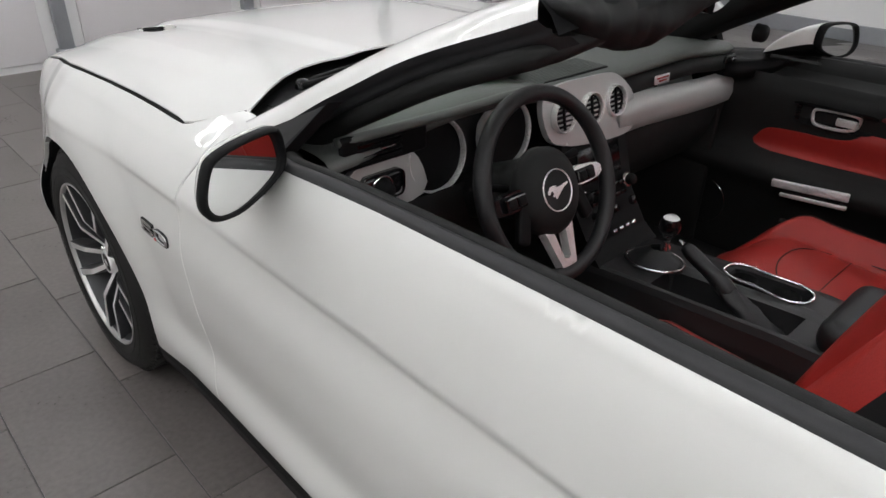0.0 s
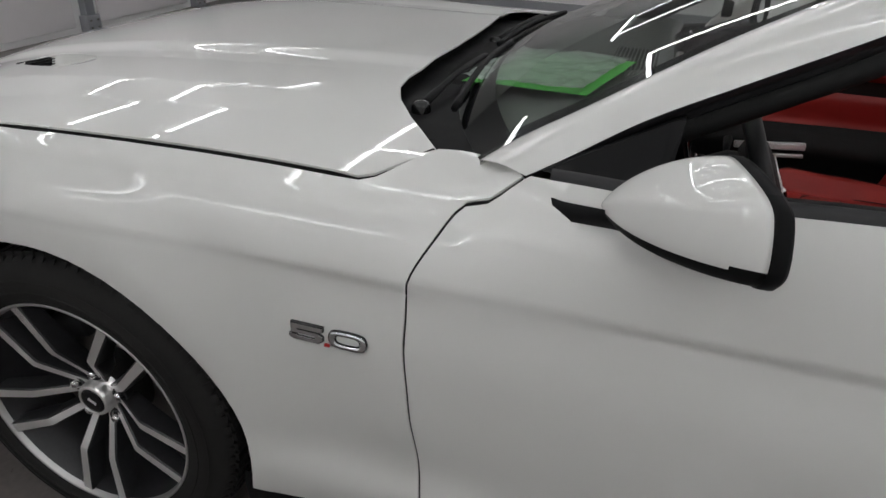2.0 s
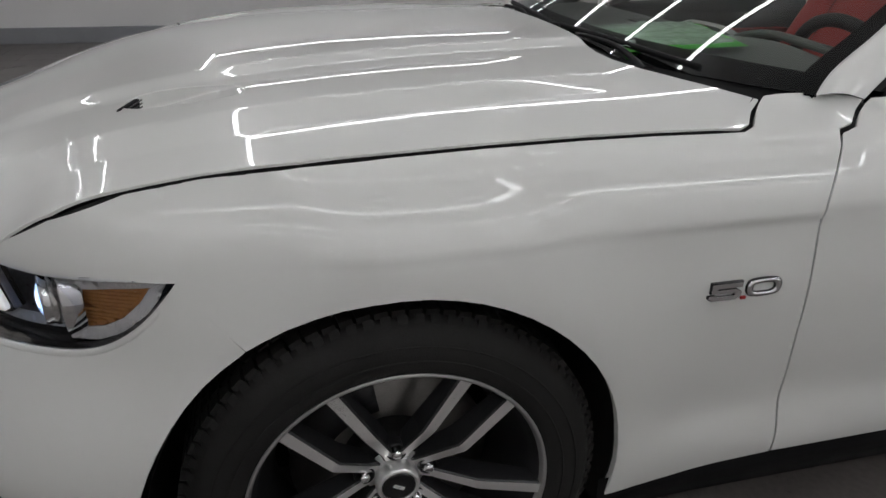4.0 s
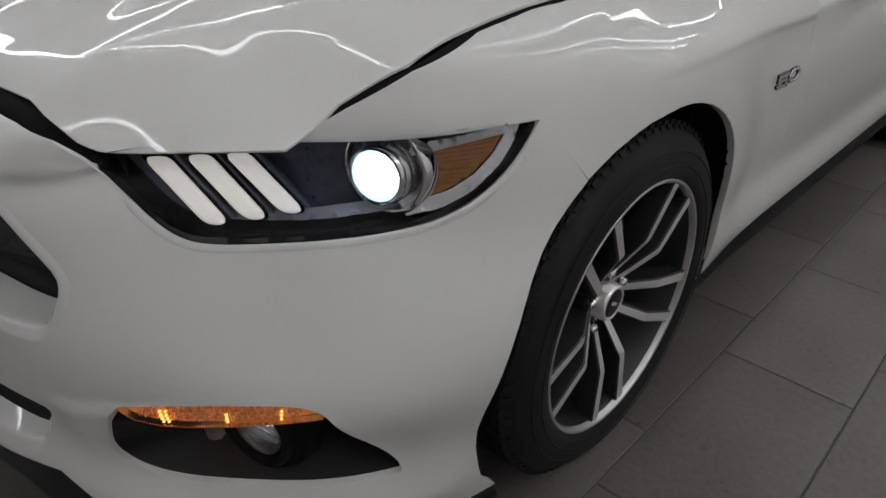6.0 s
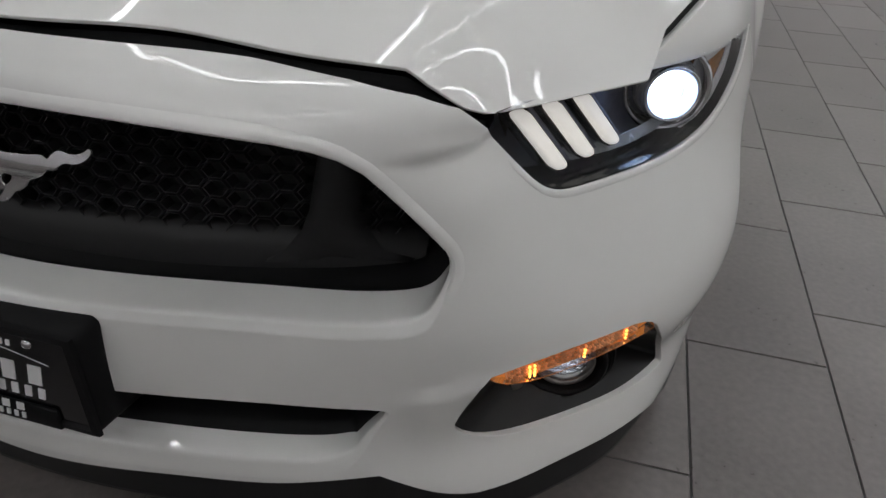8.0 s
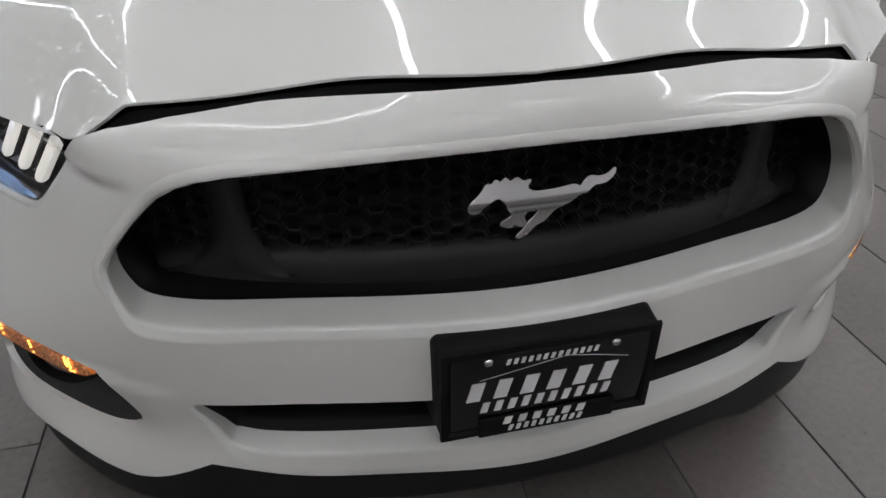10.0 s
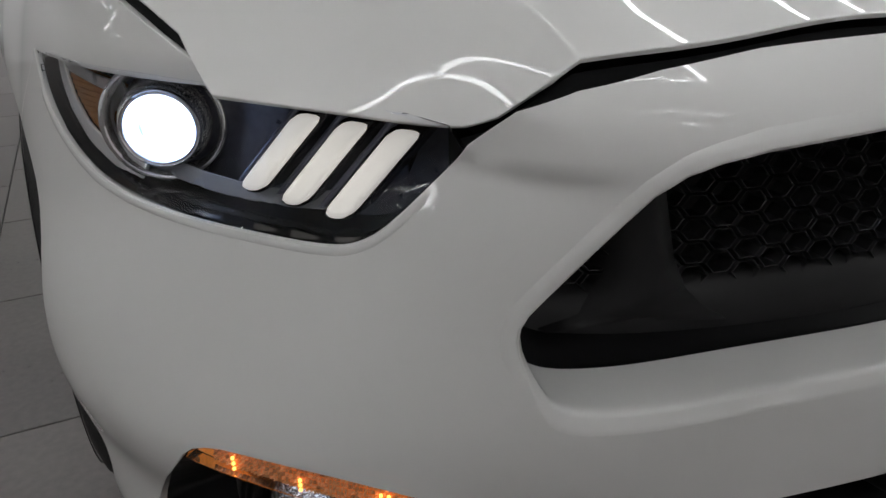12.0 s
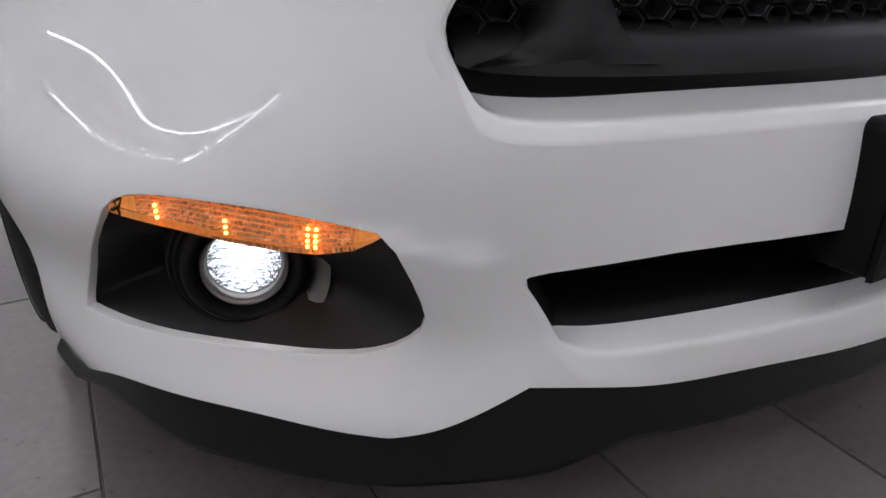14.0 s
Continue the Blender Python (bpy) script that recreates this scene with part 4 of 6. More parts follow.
def headlight(sign):
    flip = np.array([sign, 1])
    root = new("headlight")
    root.parent = car
    tagged(root, "lit headlight with three slanted light bars and a projector")
    loop = LAMP * flip
    mid = loop.mean(0)
    inner = mid + (loop - mid) * np.array([0.982, 0.952])
    rings = []
    for f, k in ((0.992, 0.0), (0.988, 0.05), (0.984, 0.45), (0.972, 0.8), (0.93, 0.9), (0.905, 1.0)):
        l = loop * (1 - k) + inner * k
        q = sunk(f)(l[:, 0], l[:, 1])
        rings.append(np.vstack([q, q[:1]]))
    part("bezel", loft("bezel", rings), GLOSSBLACK, root, "black lamp surround")
    part("housing", patch("housing", sunk(0.915), mid + (loop - mid) * 1.02, (), 0.02, 0), LAMPGREY, root, "dark grey lamp housing")
    part("lens", patch("lens", sunk(0.9965), mid + (loop - mid) * 0.995, (), 0.014, 0.004), LENS, root, "clear curved lamp cover").visible_shadow = False

    def strip(name, pts, f, thick, mat, label="", rnd=1, gap=0.008):
        l = rounded(np.array(to_u(pts, sign)), rnd) if rnd else np.array(to_u(pts, sign))
        return part(name, patch(name, sunk(f), l, (), gap, thick), mat, root, label)

    # light bars: slanted glowing bars with round feet, dark frames and grey fins between
    for T, B in (((.5875, .6765, .722), (.641, .641, .645)), ((.619, .6405, .724), (.670, .604, .650)), ((.650, .608, .727), (.698, .5695, .657))):
        T, B = np.array(T) * np.array([sign, 1, 1]), np.array(B) * np.array([sign, 1, 1])
        axis = B - T
        n = (T + B) / 2 - np.array([0, FRONT_Y, 0])
        n = np.array([n[0], n[1], 0]) / math.hypot(n[0], n[1])
        h = np.array([n[1], -n[0], 0]) * sign

        def outline(hw, lo, hi, off, grow=1.0):
            pts = [(-hw, lo + .07), (-hw * .8, lo + .015), (-hw * .4, lo), (hw * .4, lo), (hw * .8, lo + .015), (hw, lo + .07), (hw, hi - .16), (hw * .96, hi - .09), (hw * .75, hi - .03), (hw * .3, hi), (-hw * .2, hi), (-hw * .65, hi - .02), (-hw * .93, hi - .08), (-hw, hi - .15)]
            return [T + axis * (.5 + (t - .5) * grow) + h * c * grow + n * off for c, t in pts]
        rings = [outline(.0135, .0, 1.04, o, g) for o, g in ((-.025, 1), (-.001, 1), (.001, .97), (.003, .80), (.0038, .5))]
        part("light_bar", loft("light_bar", rings, closed=True, caps=True), DRL, root, "glowing white light bar")
        rings = [outline(.0165, -.06, 1.09, o) for o in (-.03, -.007, -.006)]
        part("light_bar_frame", loft("frame", rings, closed=True, caps=True), GLOSSBLACK, root)
        fin = [[T + axis * t + h * c + n * o for t in (-.14, .2, .6, .98)] for c, o in ((.0175, -.012), (.0195, -.006), (.0245, -.006), (.0265, -.014))]
        part("fin", loft("fin", [np.array(r) for r in fin]), LAMPGREY, root, "dark grey fin")
    strip("base_plate", [(53.5, .651), (58, .6395), (66, .6405), (72, .648), (75, .661), (72, .663), (66, .654), (60, .651), (55, .661)], 0.955, 0.004, GREYTRIM, "grey reflector floor", 1)
    strip("top_rail", [(48.5, .741), (56, .745), (62.8, .750), (62.8, .745), (56, .739), (49, .735)], 0.982, 0.01, SATIN, "frosted upper edge of the lamp", 0)
    # projector
    c = np.array([sign * 0.760, 0.486, 0.700])
    aim = np.array([sign * 0.30, 0.95, 0.0])
    aim /= np.linalg.norm(aim)
    turn = Vector(aim).to_track_quat("Y", "Z").to_matrix().to_4x4()
    m = Matrix.Translation(c) @ turn
    part("projector_glow", moved(lathe([(0, -.042), (.010, -.0415), (.0190, -.040)], 32, "y"), m), XENON, root, "glowing white projector light")
    # the bowl is no source itself; its bluish glow is added
    part("projector_halo", moved(lathe([(.0190, -.040), (.0205, -.037), (.0250, -.026), (.0285, -.016), (.0310, -.009), (.0318, -.006)], 32, "y"), m), HALO, root, "reflector bowl with an added bluish glow")
    part("projector_lens", moved(lathe([(0, .012), (.012, .0112), (.022, .008), (.029, .002), (.0325, -.004)], 32, "y"), m), LENS, root, "clear domed projector lens").visible_shadow = False
    part("projector_ring", moved(lathe([(.0318, -.006), (.0328, .003), (.0340, .005), (.0352, .002), (.0362, .004), (.0374, .004), (.0384, -.001), (.0386, -.010)], 48, "y"), m), CHROME, root, "bright chrome ring")
    # stepped silver barrel behind the ring
    steps = [(.0386, -.006)]
    for k in range(5):
        r0, h0 = .0405 + .0014 * k, -.008 - .0105 * k
        steps += [(r0, h0), (r0 + .0010, h0 - .0012), (r0 + .0010, h0 - .0078), (r0 - .0006, h0 - .0092)]
    steps += [(.046, -.10)]
    part("projector_barrel", moved(lathe(steps, 48, "y"), m), BARREL, root, "ribbed silver barrel")
    part("bowl", moved(lathe([(.0500, -.045), (.0515, -.022), (.0530, -.0185), (.0575, -.0170), (.0605, -.0195), (.0615, -.045)], 48, "y"), m), CHROME, root, "bright ring round the projector")
    # amber corner: a pointed wedge in a silver surround
    amber = [(74.2, .7270), (77.4, .7330), (81.0, .7375), (79.8, .7130), (78.0, .6885), (76.0, .6730), (73.1, .6625), (73.6, .692)]
    strip("corner_reflector", amber, 0.972, 0.02, AMBERDULL, "amber corner reflector", 0)
    for k in range(11):
        f = (k + 0.5) / 11
        zz = .666 + f * .066
        a0 = 73.5 + .8 * f
        a1 = float(np.interp(zz, [.664, .673, .6885, .713, .7375], [73.8, 76.0, 78.0, 79.8, 81.0])) - .25
        strip("reflector_rib", [(a0, zz), (a1, zz + .001), (a1, zz + .0035), (a0, zz + .0022)], 0.975, 0.002, AMBERDULL, "", 0, 0.02)
    around = [(72.3, .7370), (77.5, .7435), (82.6, .7490), (81.8, .7240), (80.3, .6970), (77.9, .6680), (74.9, .6500), (71.9, .6450), (71.2, .6640), (71.9, .7000)]
    mid_a = np.array(amber).mean(0)
    window = np.array(to_u([tuple(mid_a + (np.array(q) - mid_a) * 1.04) for q in amber], sign))
    part("chrome_trim", patch("chrome_trim", sunk(0.978), np.array(to_u(around, sign)), [window], 0.006, 0.004, 0.010), SILVER, root, "bright silver lamp trim")


headlight(-1)
headlight(1)

# ---- grille ----
grille = new("grille")
grille.parent = car
tagged(grille, "black honeycomb grille with silver emblem")


def grille_y(x, z):
    return 0.818 - 0.42 * x * x - 0.12 * (z - 0.63)


rim_l = resample(GRILLE_U, 0.015)
outer = front(rim_l[:, 0], rim_l[:, 1])
a = np.array([grille_in(*p) for p in outer])
rings = [a, a * np.array([.99, 1, 1]) + np.array([0, -.006, 0]), np.c_[a[:, 0] * .972, a[:, 1] - .012, .625 + (a[:, 2] - .625) * .93], np.c_[a[:, 0] * .955, a[:, 1] - .05, .625 + (a[:, 2] - .625) * .86]]
part("grille_frame", loft("grille_frame", [np.vstack([r, r[:1]]) for r in rings]), GRILLEBLACK, grille, "black plastic grille frame")
# flat black sheet in place of the shaded depth behind the grille
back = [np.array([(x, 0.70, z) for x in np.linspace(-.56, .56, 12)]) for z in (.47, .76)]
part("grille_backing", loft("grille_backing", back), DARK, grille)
# lower sloping panel and the two posts
sl = [np.array([(x, grille_y(x, .55) + dy, z) for x in np.linspace(-.50, .50, 30)]) for dy, z in ((.012, .520), (.008, .552), (-.012, .573), (-.03, .578))]
part("grille_lower_panel", loft("grille_lower_panel", sl), POSTBLACK, grille)
for sign in (-1, 1):
    post = []
    for z, xi, xo, dy in ((.725, .385, .430, 0.0), (.66, .374, .420, 0.0), (.60, .366, .414, .003), (.572, .357, .424, .008), (.552, .34, .450, .012), (.540, .32, .485, .014)):
        post.append([(sign * (xi - .012), grille_y(xi, z) - .04, z), (sign * xi, grille_y(xi, z) + dy + .004, z), (sign * (xi + xo) / 2, grille_y(xo, z) + dy + .022, z), (sign * xo, grille_y(xo, z) + dy + .004, z), (sign * (xo + .012), grille_y(xo, z) - .04, z)])
    part("grille_post", loft("grille_post", post), POSTBLACK, grille, "black plastic grille post")
    # the same painted shade behind the ear mesh
    part("ear_mesh_shade_sheet", loft("ear", [np.array([(sign * x, grille_y(x, z) - .036, z) for x in (.42, .47, .52, .57)]) for z in (.55, .72)]), DARK, grille)


def honeycomb(x0, x1, z0, z1, keep):
    """Thin standing hexagon cells, offset row by row."""
    verts, faces = [], []
    dx, dz = 0.0270, 0.0114
    for i in range(int((x1 - x0) / dx) + 2):
        for j in range(int((z1 - z0) / (2 * dz)) + 2):
            cx, cz = x0 + i * dx, z0 + (2 * j + (i % 2)) * dz
            if not keep(cx, cz):
                continue
            b = len(verts)
            for depth, rad in ((-0.018, 1.015), (-0.0005, 1.0), (0.0, 0.97), (-0.0005, 0.90), (-0.018, 0.885)):
                for k in range(6):
                    t = math.radians(60 * k)
                    px, pz = cx + 0.0156 * rad * math.cos(t), cz + 0.0116 * rad * math.sin(t)
                    verts.append((px, grille_y(px, pz) + depth - 0.004, pz))
            for r in range(4):
                for k in range(6):
                    q = (k + 1) % 6
                    faces.append((b + r * 6 + k, b + r * 6 + q, b + (r + 1) * 6 + q, b + (r + 1) * 6 + k))
    return mesh("honeycomb", verts, faces, smooth=False)


part("honeycomb_mesh", honeycomb(-.364, .37, .575, .74, lambda x, z: abs(x) < .372 and .565 < z < .742 - .08 * x * x), MESHBLACK, grille, "black honeycomb mesh")
for sign in (-1, 1):
    part("ear_honeycomb", honeycomb(min(sign * .428, sign * .56), max(sign * .428, sign * .56), .575, .70, lambda x, z: abs(x) < .585 - .6 * max(0, z - .59)), MESHBLACK, grille)
# black sheet close behind the cells, standing for their inner shade
part("mesh_shade_sheet", loft("web", [np.array([(x, grille_y(x, z) - .034, z) for x in np.linspace(-.38, .38, 30)]) for z in np.linspace(.56, .745, 6)]), DARK, grille)

# emblem: a plain streamlined running shape, domed
OUT = [(-0.098, 0.0019), (-0.0939, 0.0107), (-0.0849, 0.0172), (-0.0776, 0.0238), (-0.0735, 0.0318), (-0.0678, 0.0274), (-0.062, 0.0351), (-0.0563, 0.0298), (-0.0498, 0.0365), (-0.0433, 0.0293), (-0.0351, 0.0358), (-0.0278, 0.0284), (-0.0155, 0.0317), (-0.0245, 0.0224), (-0.0147, 0.0166), (0.0033, 0.0164), (0.0245, 0.0178), (0.0392, 0.0198), (0.0473, 0.0151), (0.0539, 0.0228), (0.062, 0.0265), (0.0718, 0.0236), (0.0833, 0.0241), (0.0914, 0.0279), (0.0963, 0.032), (0.0971, 0.0263), (0.0898, 0.0196), (0.0784, 0.0153), (0.0686, 0.0164), (0.0612, 0.0126), (0.0547, 0.0059), (0.0457, 0.0069), (0.0392, -0.0007), (0.0278, -0.0088), (0.0163, -0.0112), (0.009, -0.0197), (0, -0.028), (-0.0098, -0.0307), (-0.018, -0.0409), (-0.0294, -0.0471), (-0.0359, -0.0454), (-0.0261, -0.0372), (-0.0196, -0.0267), (-0.0098, -0.0194), (-0.0049, -0.0097), (-0.0163, -0.0093), (-0.0237, -0.0122), (-0.0261, -0.0213), (-0.0212, -0.0275), (-0.0278, -0.0323), (-0.0376, -0.0256), (-0.0424, -0.0316), (-0.0555, -0.0273), (-0.0531, -0.022), (-0.0441, -0.0183), (-0.0392, -0.0133), (-0.0441, -0.008), (-0.0473, -0.0002), (-0.0555, 0.012), (-0.0629, 0.0137), (-0.0718, 0.0082), (-0.0792, 0.0035), (-0.0849, -0.0062), (-0.0931, -0.0062)]
o = rounded(np.array(OUT), 1)


def emblem_surface(u, v):
    u, v = np.broadcast_arrays(u, v)
    x = -(u) * 1.07 - 0.018
    z = 0.629 + v * 1.07
    return np.stack([x, grille_y(x, z) + 0.012 + 0.007 * np.exp(-((v - 0.008) / 0.016) ** 2), z], axis=-1)


part("emblem", patch("emblem", emblem_surface, o, (), 0.0025, 0.006, centre=(0, 0, .6)), EMBLEM, grille, "silver running emblem")

# ---- lower intake ----
rim_l = resample(INTAKE_U, 0.015)
outer = front(rim_l[:, 0], rim_l[:, 1])
a = np.array([intake_in(*p) for p in outer])
rings = [a, np.c_[a[:, 0] * .99, a[:, 1] - .004, .365 + (a[:, 2] - .365) * .92], np.c_[a[:, 0] * .975, a[:, 1] - .012, .365 + (a[:, 2] - .365) * .80], np.c_[a[:, 0] * .95, a[:, 1] - .06, .365 + (a[:, 2] - .365) * .6]]
part("intake_frame", loft("intake_frame", [np.vstack([r, r[:1]]) for r in rings]), GRILLEBLACK, car, "black lower intake frame")
# black sheet added for the shade deep in the intake
part("intake_shade_sheet", loft("ib", [np.array([(x, .77 - .3 * x * x, z) for x in np.linspace(-.5, .5, 16)]) for z in (.24, .40)]), DARK, car)
part("intake_panel", loft("panel", [np.array([(x, .815 - .32 * x * x + dy, z) for x in np.linspace(-.46, .46, 24)]) for dy, z in ((-.012, .262), (-.004, .285), (0, .30), (-.006, .345), (-.02, .37), (-.03, .40))]), GRILLEBLACK, car, "black lower intake panel")

# ---- plate holder ----
plate = new("plate_holder")
plate.parent = car
tagged(plate, "black plastic plate holder with white dealer lettering")


def plate_box(w0, w1, h0, h1, y0, y1, z, rnd=0.012):
    rings = []
    for w, h, y in ((w0, h0, y0), (w1, h1, y1 - .004), (w1 - .003, h1 - .003, y1 - .001), (w1 - .006, h1 - .006, y1)):
        l = rounded(np.array([(-w, -h), (w, -h), (w, h), (-w, h)]) , 0)
        c = []
        for cx, cz, a0 in ((w - rnd, h - rnd, 0), (-w + rnd, h - rnd, 90), (-w + rnd, -h + rnd, 180), (w - rnd, -h + rnd, 270)):
            c += [(cx + rnd * math.cos(math.radians(a0 + k * 22.5)), y, z + cz + rnd * math.sin(math.radians(a0 + k * 22.5))) for k in range(5)]
        rings.append(c)
    return loft("plate_box", rings, closed=True, caps=True)


PZ, PY = 0.416, 0.948
part("holder_body", plate_box(.162, .153, .081, .078, .86, PY, PZ), BLACK, plate)
rim = []
for w, h, dy in ((.153, .078, 0), (.152, .077, .006), (.143, .069, .007), (.140, .066, .003)):
    rim.append([(w, PY + dy, PZ + h), (-w, PY + dy, PZ + h), (-w, PY + dy, PZ - h), (w, PY + dy, PZ - h), (w, PY + dy, PZ + h)])
part("holder_rim", loft("rim", rim, smooth=False), BLACK, plate)
part("plate_card", box(.279, .002, .131, (0, PY + .003, PZ), 0.0008), GLOSSBLACK, plate, "gloss black plate insert")
part("lower_tab", box(.20, .006, .034, (0, PY + .006, PZ - .063), 0.003), BLACK, plate)
for x in (-.089, .089):
    m = Matrix.Translation((x, PY + .004, PZ + .056))
    part("screw", moved(lathe([(0, .004), (.004, .0038), (.0062, .002), (.0068, 0)], 16, "y"), m), CHROME, plate, "plated screw")
# brand lettering as plain slanted bars


def bar(x0, x1, z0, z1, parent, y, slant=0.25, mat=None):
    s = (z1 - z0) * slant
    v = [(-x0, y, z0), (-x1, y, z0), (-x1 - s, y, z1), (-x0 - s, y, z1)]
    w = [(a, b - .0012, c) for a, b, c in v]
    part("print_bar", mesh("print_bar", v + w, [(0, 3, 2, 1), (0, 1, 5, 4), (1, 2, 6, 5), (2, 3, 7, 6), (3, 0, 4, 7)], smooth=False), mat or PRINT, parent)


def word_bars(x0, x1, z0, z1, n, y):
    """One slanted bar for each letter of an unlettered word."""
    step_x = (x1 - x0) / n
    for k in range(n):
        bar(x0 + k * step_x, x0 + (k + 0.50) * step_x, z0, z1, plate, y)


word_bars(-.118, .108, PZ - .010, PZ + .022, 6, PY + .0052)
word_bars(-.098, .096, PZ - .034, PZ - .016, 10, PY + .0052)
word_bars(-.065, .068, PZ + .047, PZ + .056, 13, PY + .0052)
word_bars(-.066, .062, PZ - .058, PZ - .045, 6, PY + .0102)
word_bars(-.058, .055, PZ - .072, PZ - .062, 10, PY + .0102)
line = np.array([(-.10, PY + .0048, PZ + .026), (-.02, PY + .0048, PZ + .040), (.02, PY + .0048, PZ + .047), (.06, PY + .0048, PZ + .040), (.11, PY + .0048, PZ + .028)])
part("print_line", tube(line * np.array([-1, 1, 1]), 0.0006, 4), PRINT, plate)


# ---- fog pockets ----
def fog_pocket(sign):
    flip = np.array([sign, 1])
    loop = FOG_U * flip
    root = new("fog_light_pocket")
    root.parent = car
    tagged(root, "black pocket with lit fog light under an amber turn signal")
    l = resample(loop, 0.010)
    outer = front(l[:, 0], l[:, 1])

    def into(p, k):
        x, y, z = p
        low = float(step(0.30, 0.245, z))
        out = float(step(0.76, 0.84, abs(x)))
        d = 0.008 + 0.003 * out + 0.004 * low + 0.016 * float(step(.38, .41, z))
        return np.array([x - sign * d * (0.35 + 0.25 * low), y - d, z + 0.004 * low])
    mid = np.array([into(p, 1) for p in outer])
    rings = [outer * (1 - t) + mid * t for t in (0, .3, .65, 1)]
    part("pocket_wall", loft("pocket_wall", [np.vstack([r, r[:1]]) for r in rings]), PAINT, root, "white turned-in pocket edge")
    # black insert, dished towards the lamp
    c3 = np.array([sign * 0.688, 0.610, 0.342])
    rings2 = [mid]
    cen = mid.mean(0)
    for t, d in ((.10, .006), (.30, .016), (.55, .026), (.8, .032), (1.0, .034)):
        q = mid * (1 - t) + c3 * t
        rings2.append(q - np.array([sign * .35, .9, 0]) * d)
    part("pocket_insert", loft("pocket_insert", [np.vstack([r, r[:1]]) for r in rings2]), POSTBLACK, root, "black plastic fog light insert")
    aim = Vector((sign * 0.24, 0.97, 0.0))
    m = Matrix.Translation((sign * 0.690, 0.655, 0.346)) @ aim.to_track_quat("Y", "Z").to_matrix().to_4x4()
    part("fog_tube", moved(lathe([(.080, -.06), (.076, -.030), (.073, -.020), (.071, -.019), (.069, -.024), (.067, -.012), (.065, -.011), (.062, -.016), (.060, -.004), (.056, .001), (.053, .001), (.050, -.004), (.047, -.010), (.042, -.018)], 40, "y"), m), BLACK, root, "ribbed black fog light tube")
    m = m @ Matrix.Translation((0, -.010, 0)) @ Matrix.Diagonal((.86, 1, .86, 1))
    part("fog_bezel", moved(lathe([(.051, -.006), (.050, .003), (.048, .004), (.0435, -.006), (.042, -.02)], 40, "y"), m), STEEL, root, "dark chrome fog light bezel")
    part("fog_reflector", moved(lathe([(.042, -.012), (.030, -.03), (.014, -.04), (0, -.042)], 32, "y"), m), FACET, root, "bright faceted fog light reflector")
    part("fog_bulb", moved(lathe([(0, -.012), (.009, -.014), (.015, -.022), (.016, -.036)], 20, "y"), m), FOGLED, root, "glowing white fog light source")
    for k in range(5):
        zz = -.024 + k * .012
        w = math.sqrt(.040 ** 2 - zz ** 2)
        part("fog_flute", moved(_bm_mesh(box(2 * w, .003, .005, (0, -.006, zz), .001)), m), LENS, root)
    part("fog_lens", moved(lathe([(0, .004), (.02, .0035), (.036, .001), (.0425, -.004)], 40, "y"), m), LENS, root, "clear fog light cover").visible_shadow = False
    m = m @ Matrix.Diagonal((1 / .86, 1, 1 / .86, 1)) @ Matrix.Translation((0, .010, 0))
    arc = [[(math.cos(t) * r * -sign, h, math.sin(t) * r) for t in np.linspace(-0.62, 0.62, 20)] for r, h in ((.066, -.003), (.070, .005), (.076, .011), (.082, .015))]
    part("side_reflector", moved(loft("side_reflector", [np.array(r) for r in arc]), m), STEEL, root, "dull steel crescent beside the fog light")
    # turn signal along the top edge
    top = [(.598, .4185), (.629, .4272), (.663, .4332), (.691, .4365), (.72, .438), (.748, .4385), (.776, .4365), (.795, .4250), (.799, .415), (.75, .409), (.71, .402), (.675, .398), (.645, .398), (.618, .405)]
    lp = np.array([(u_at(x, z) * sign, z) for x, z in top])
    part("turn_signal_back", patch("turn_signal_back", sunk(0.984), lp, (), 0.01, 0.02), AMBER_LIT, root, "lit amber turn signal reflector")
    part("turn_signal_cover", patch("turn_signal_cover", sunk(0.9985), lp, (), 0.01, 0.012), LENS, root, "clear turn signal cover").visible_shadow = False
    # prism ribs in rows and columns
    random.seed(5)
    verts, faces = [], []
    for k in range(64):
        f = k / 63
        x = .603 + .19 * f
        for j in range(6):
            zt = np.interp(x, [.600, .629, .663, .691, .72, .748, .776, .795], [.417, .426, .432, .435, .4365, .437, .435, .423])
            zb = np.interp(x, [.600, .618, .645, .675, .71, .75, .799], [.415, .407, .400, .400, .404, .411, .417])
            z0, z1 = zb + (zt - zb) * (j + .1) / 6, zb + (zt - zb) * (j + .85) / 6
            if z1 - z0 < .002:
                continue
            u0, u1 = u_at(x, z0) * sign, u_at(x + .0024, z0) * sign
            q = sunk(0.987)(np.array([u0, u1, u1, u0]), np.array([z0, z0, z1, z1]))
            w_ = random.uniform(.15, .85)
            p = sunk(0.991)(np.array([u0 * w_ + u1 * (1 - w_)] * 4), np.array([z0 + (z1 - z0) * random.uniform(.2, .9)] * 4))[:1]
            b = len(verts)
            verts += [tuple(v) for v in q] + [tuple(p[0])]
            faces += [(b, b + 1, b + 4), (b + 1, b + 2, b + 4), (b + 2, b + 3, b + 4), (b + 3, b, b + 4)]
    part("turn_signal_prisms", mesh("prisms", verts, faces, smooth=False), AMBER, root, "amber prism lens")
    for x in (.648, .654, .716, .766):
        z0 = float(np.interp(x, [.600, .645, .675, .71, .75, .799], [.415, .402, .403, .407, .413, .418]))
        dots = []
        for k in range(4 if x < .7 else 3):
            z = z0 + k * .0058
            p = sunk(0.992)(np.array([u_at(x, z) * sign] * 4), np.array([z] * 4))[0]
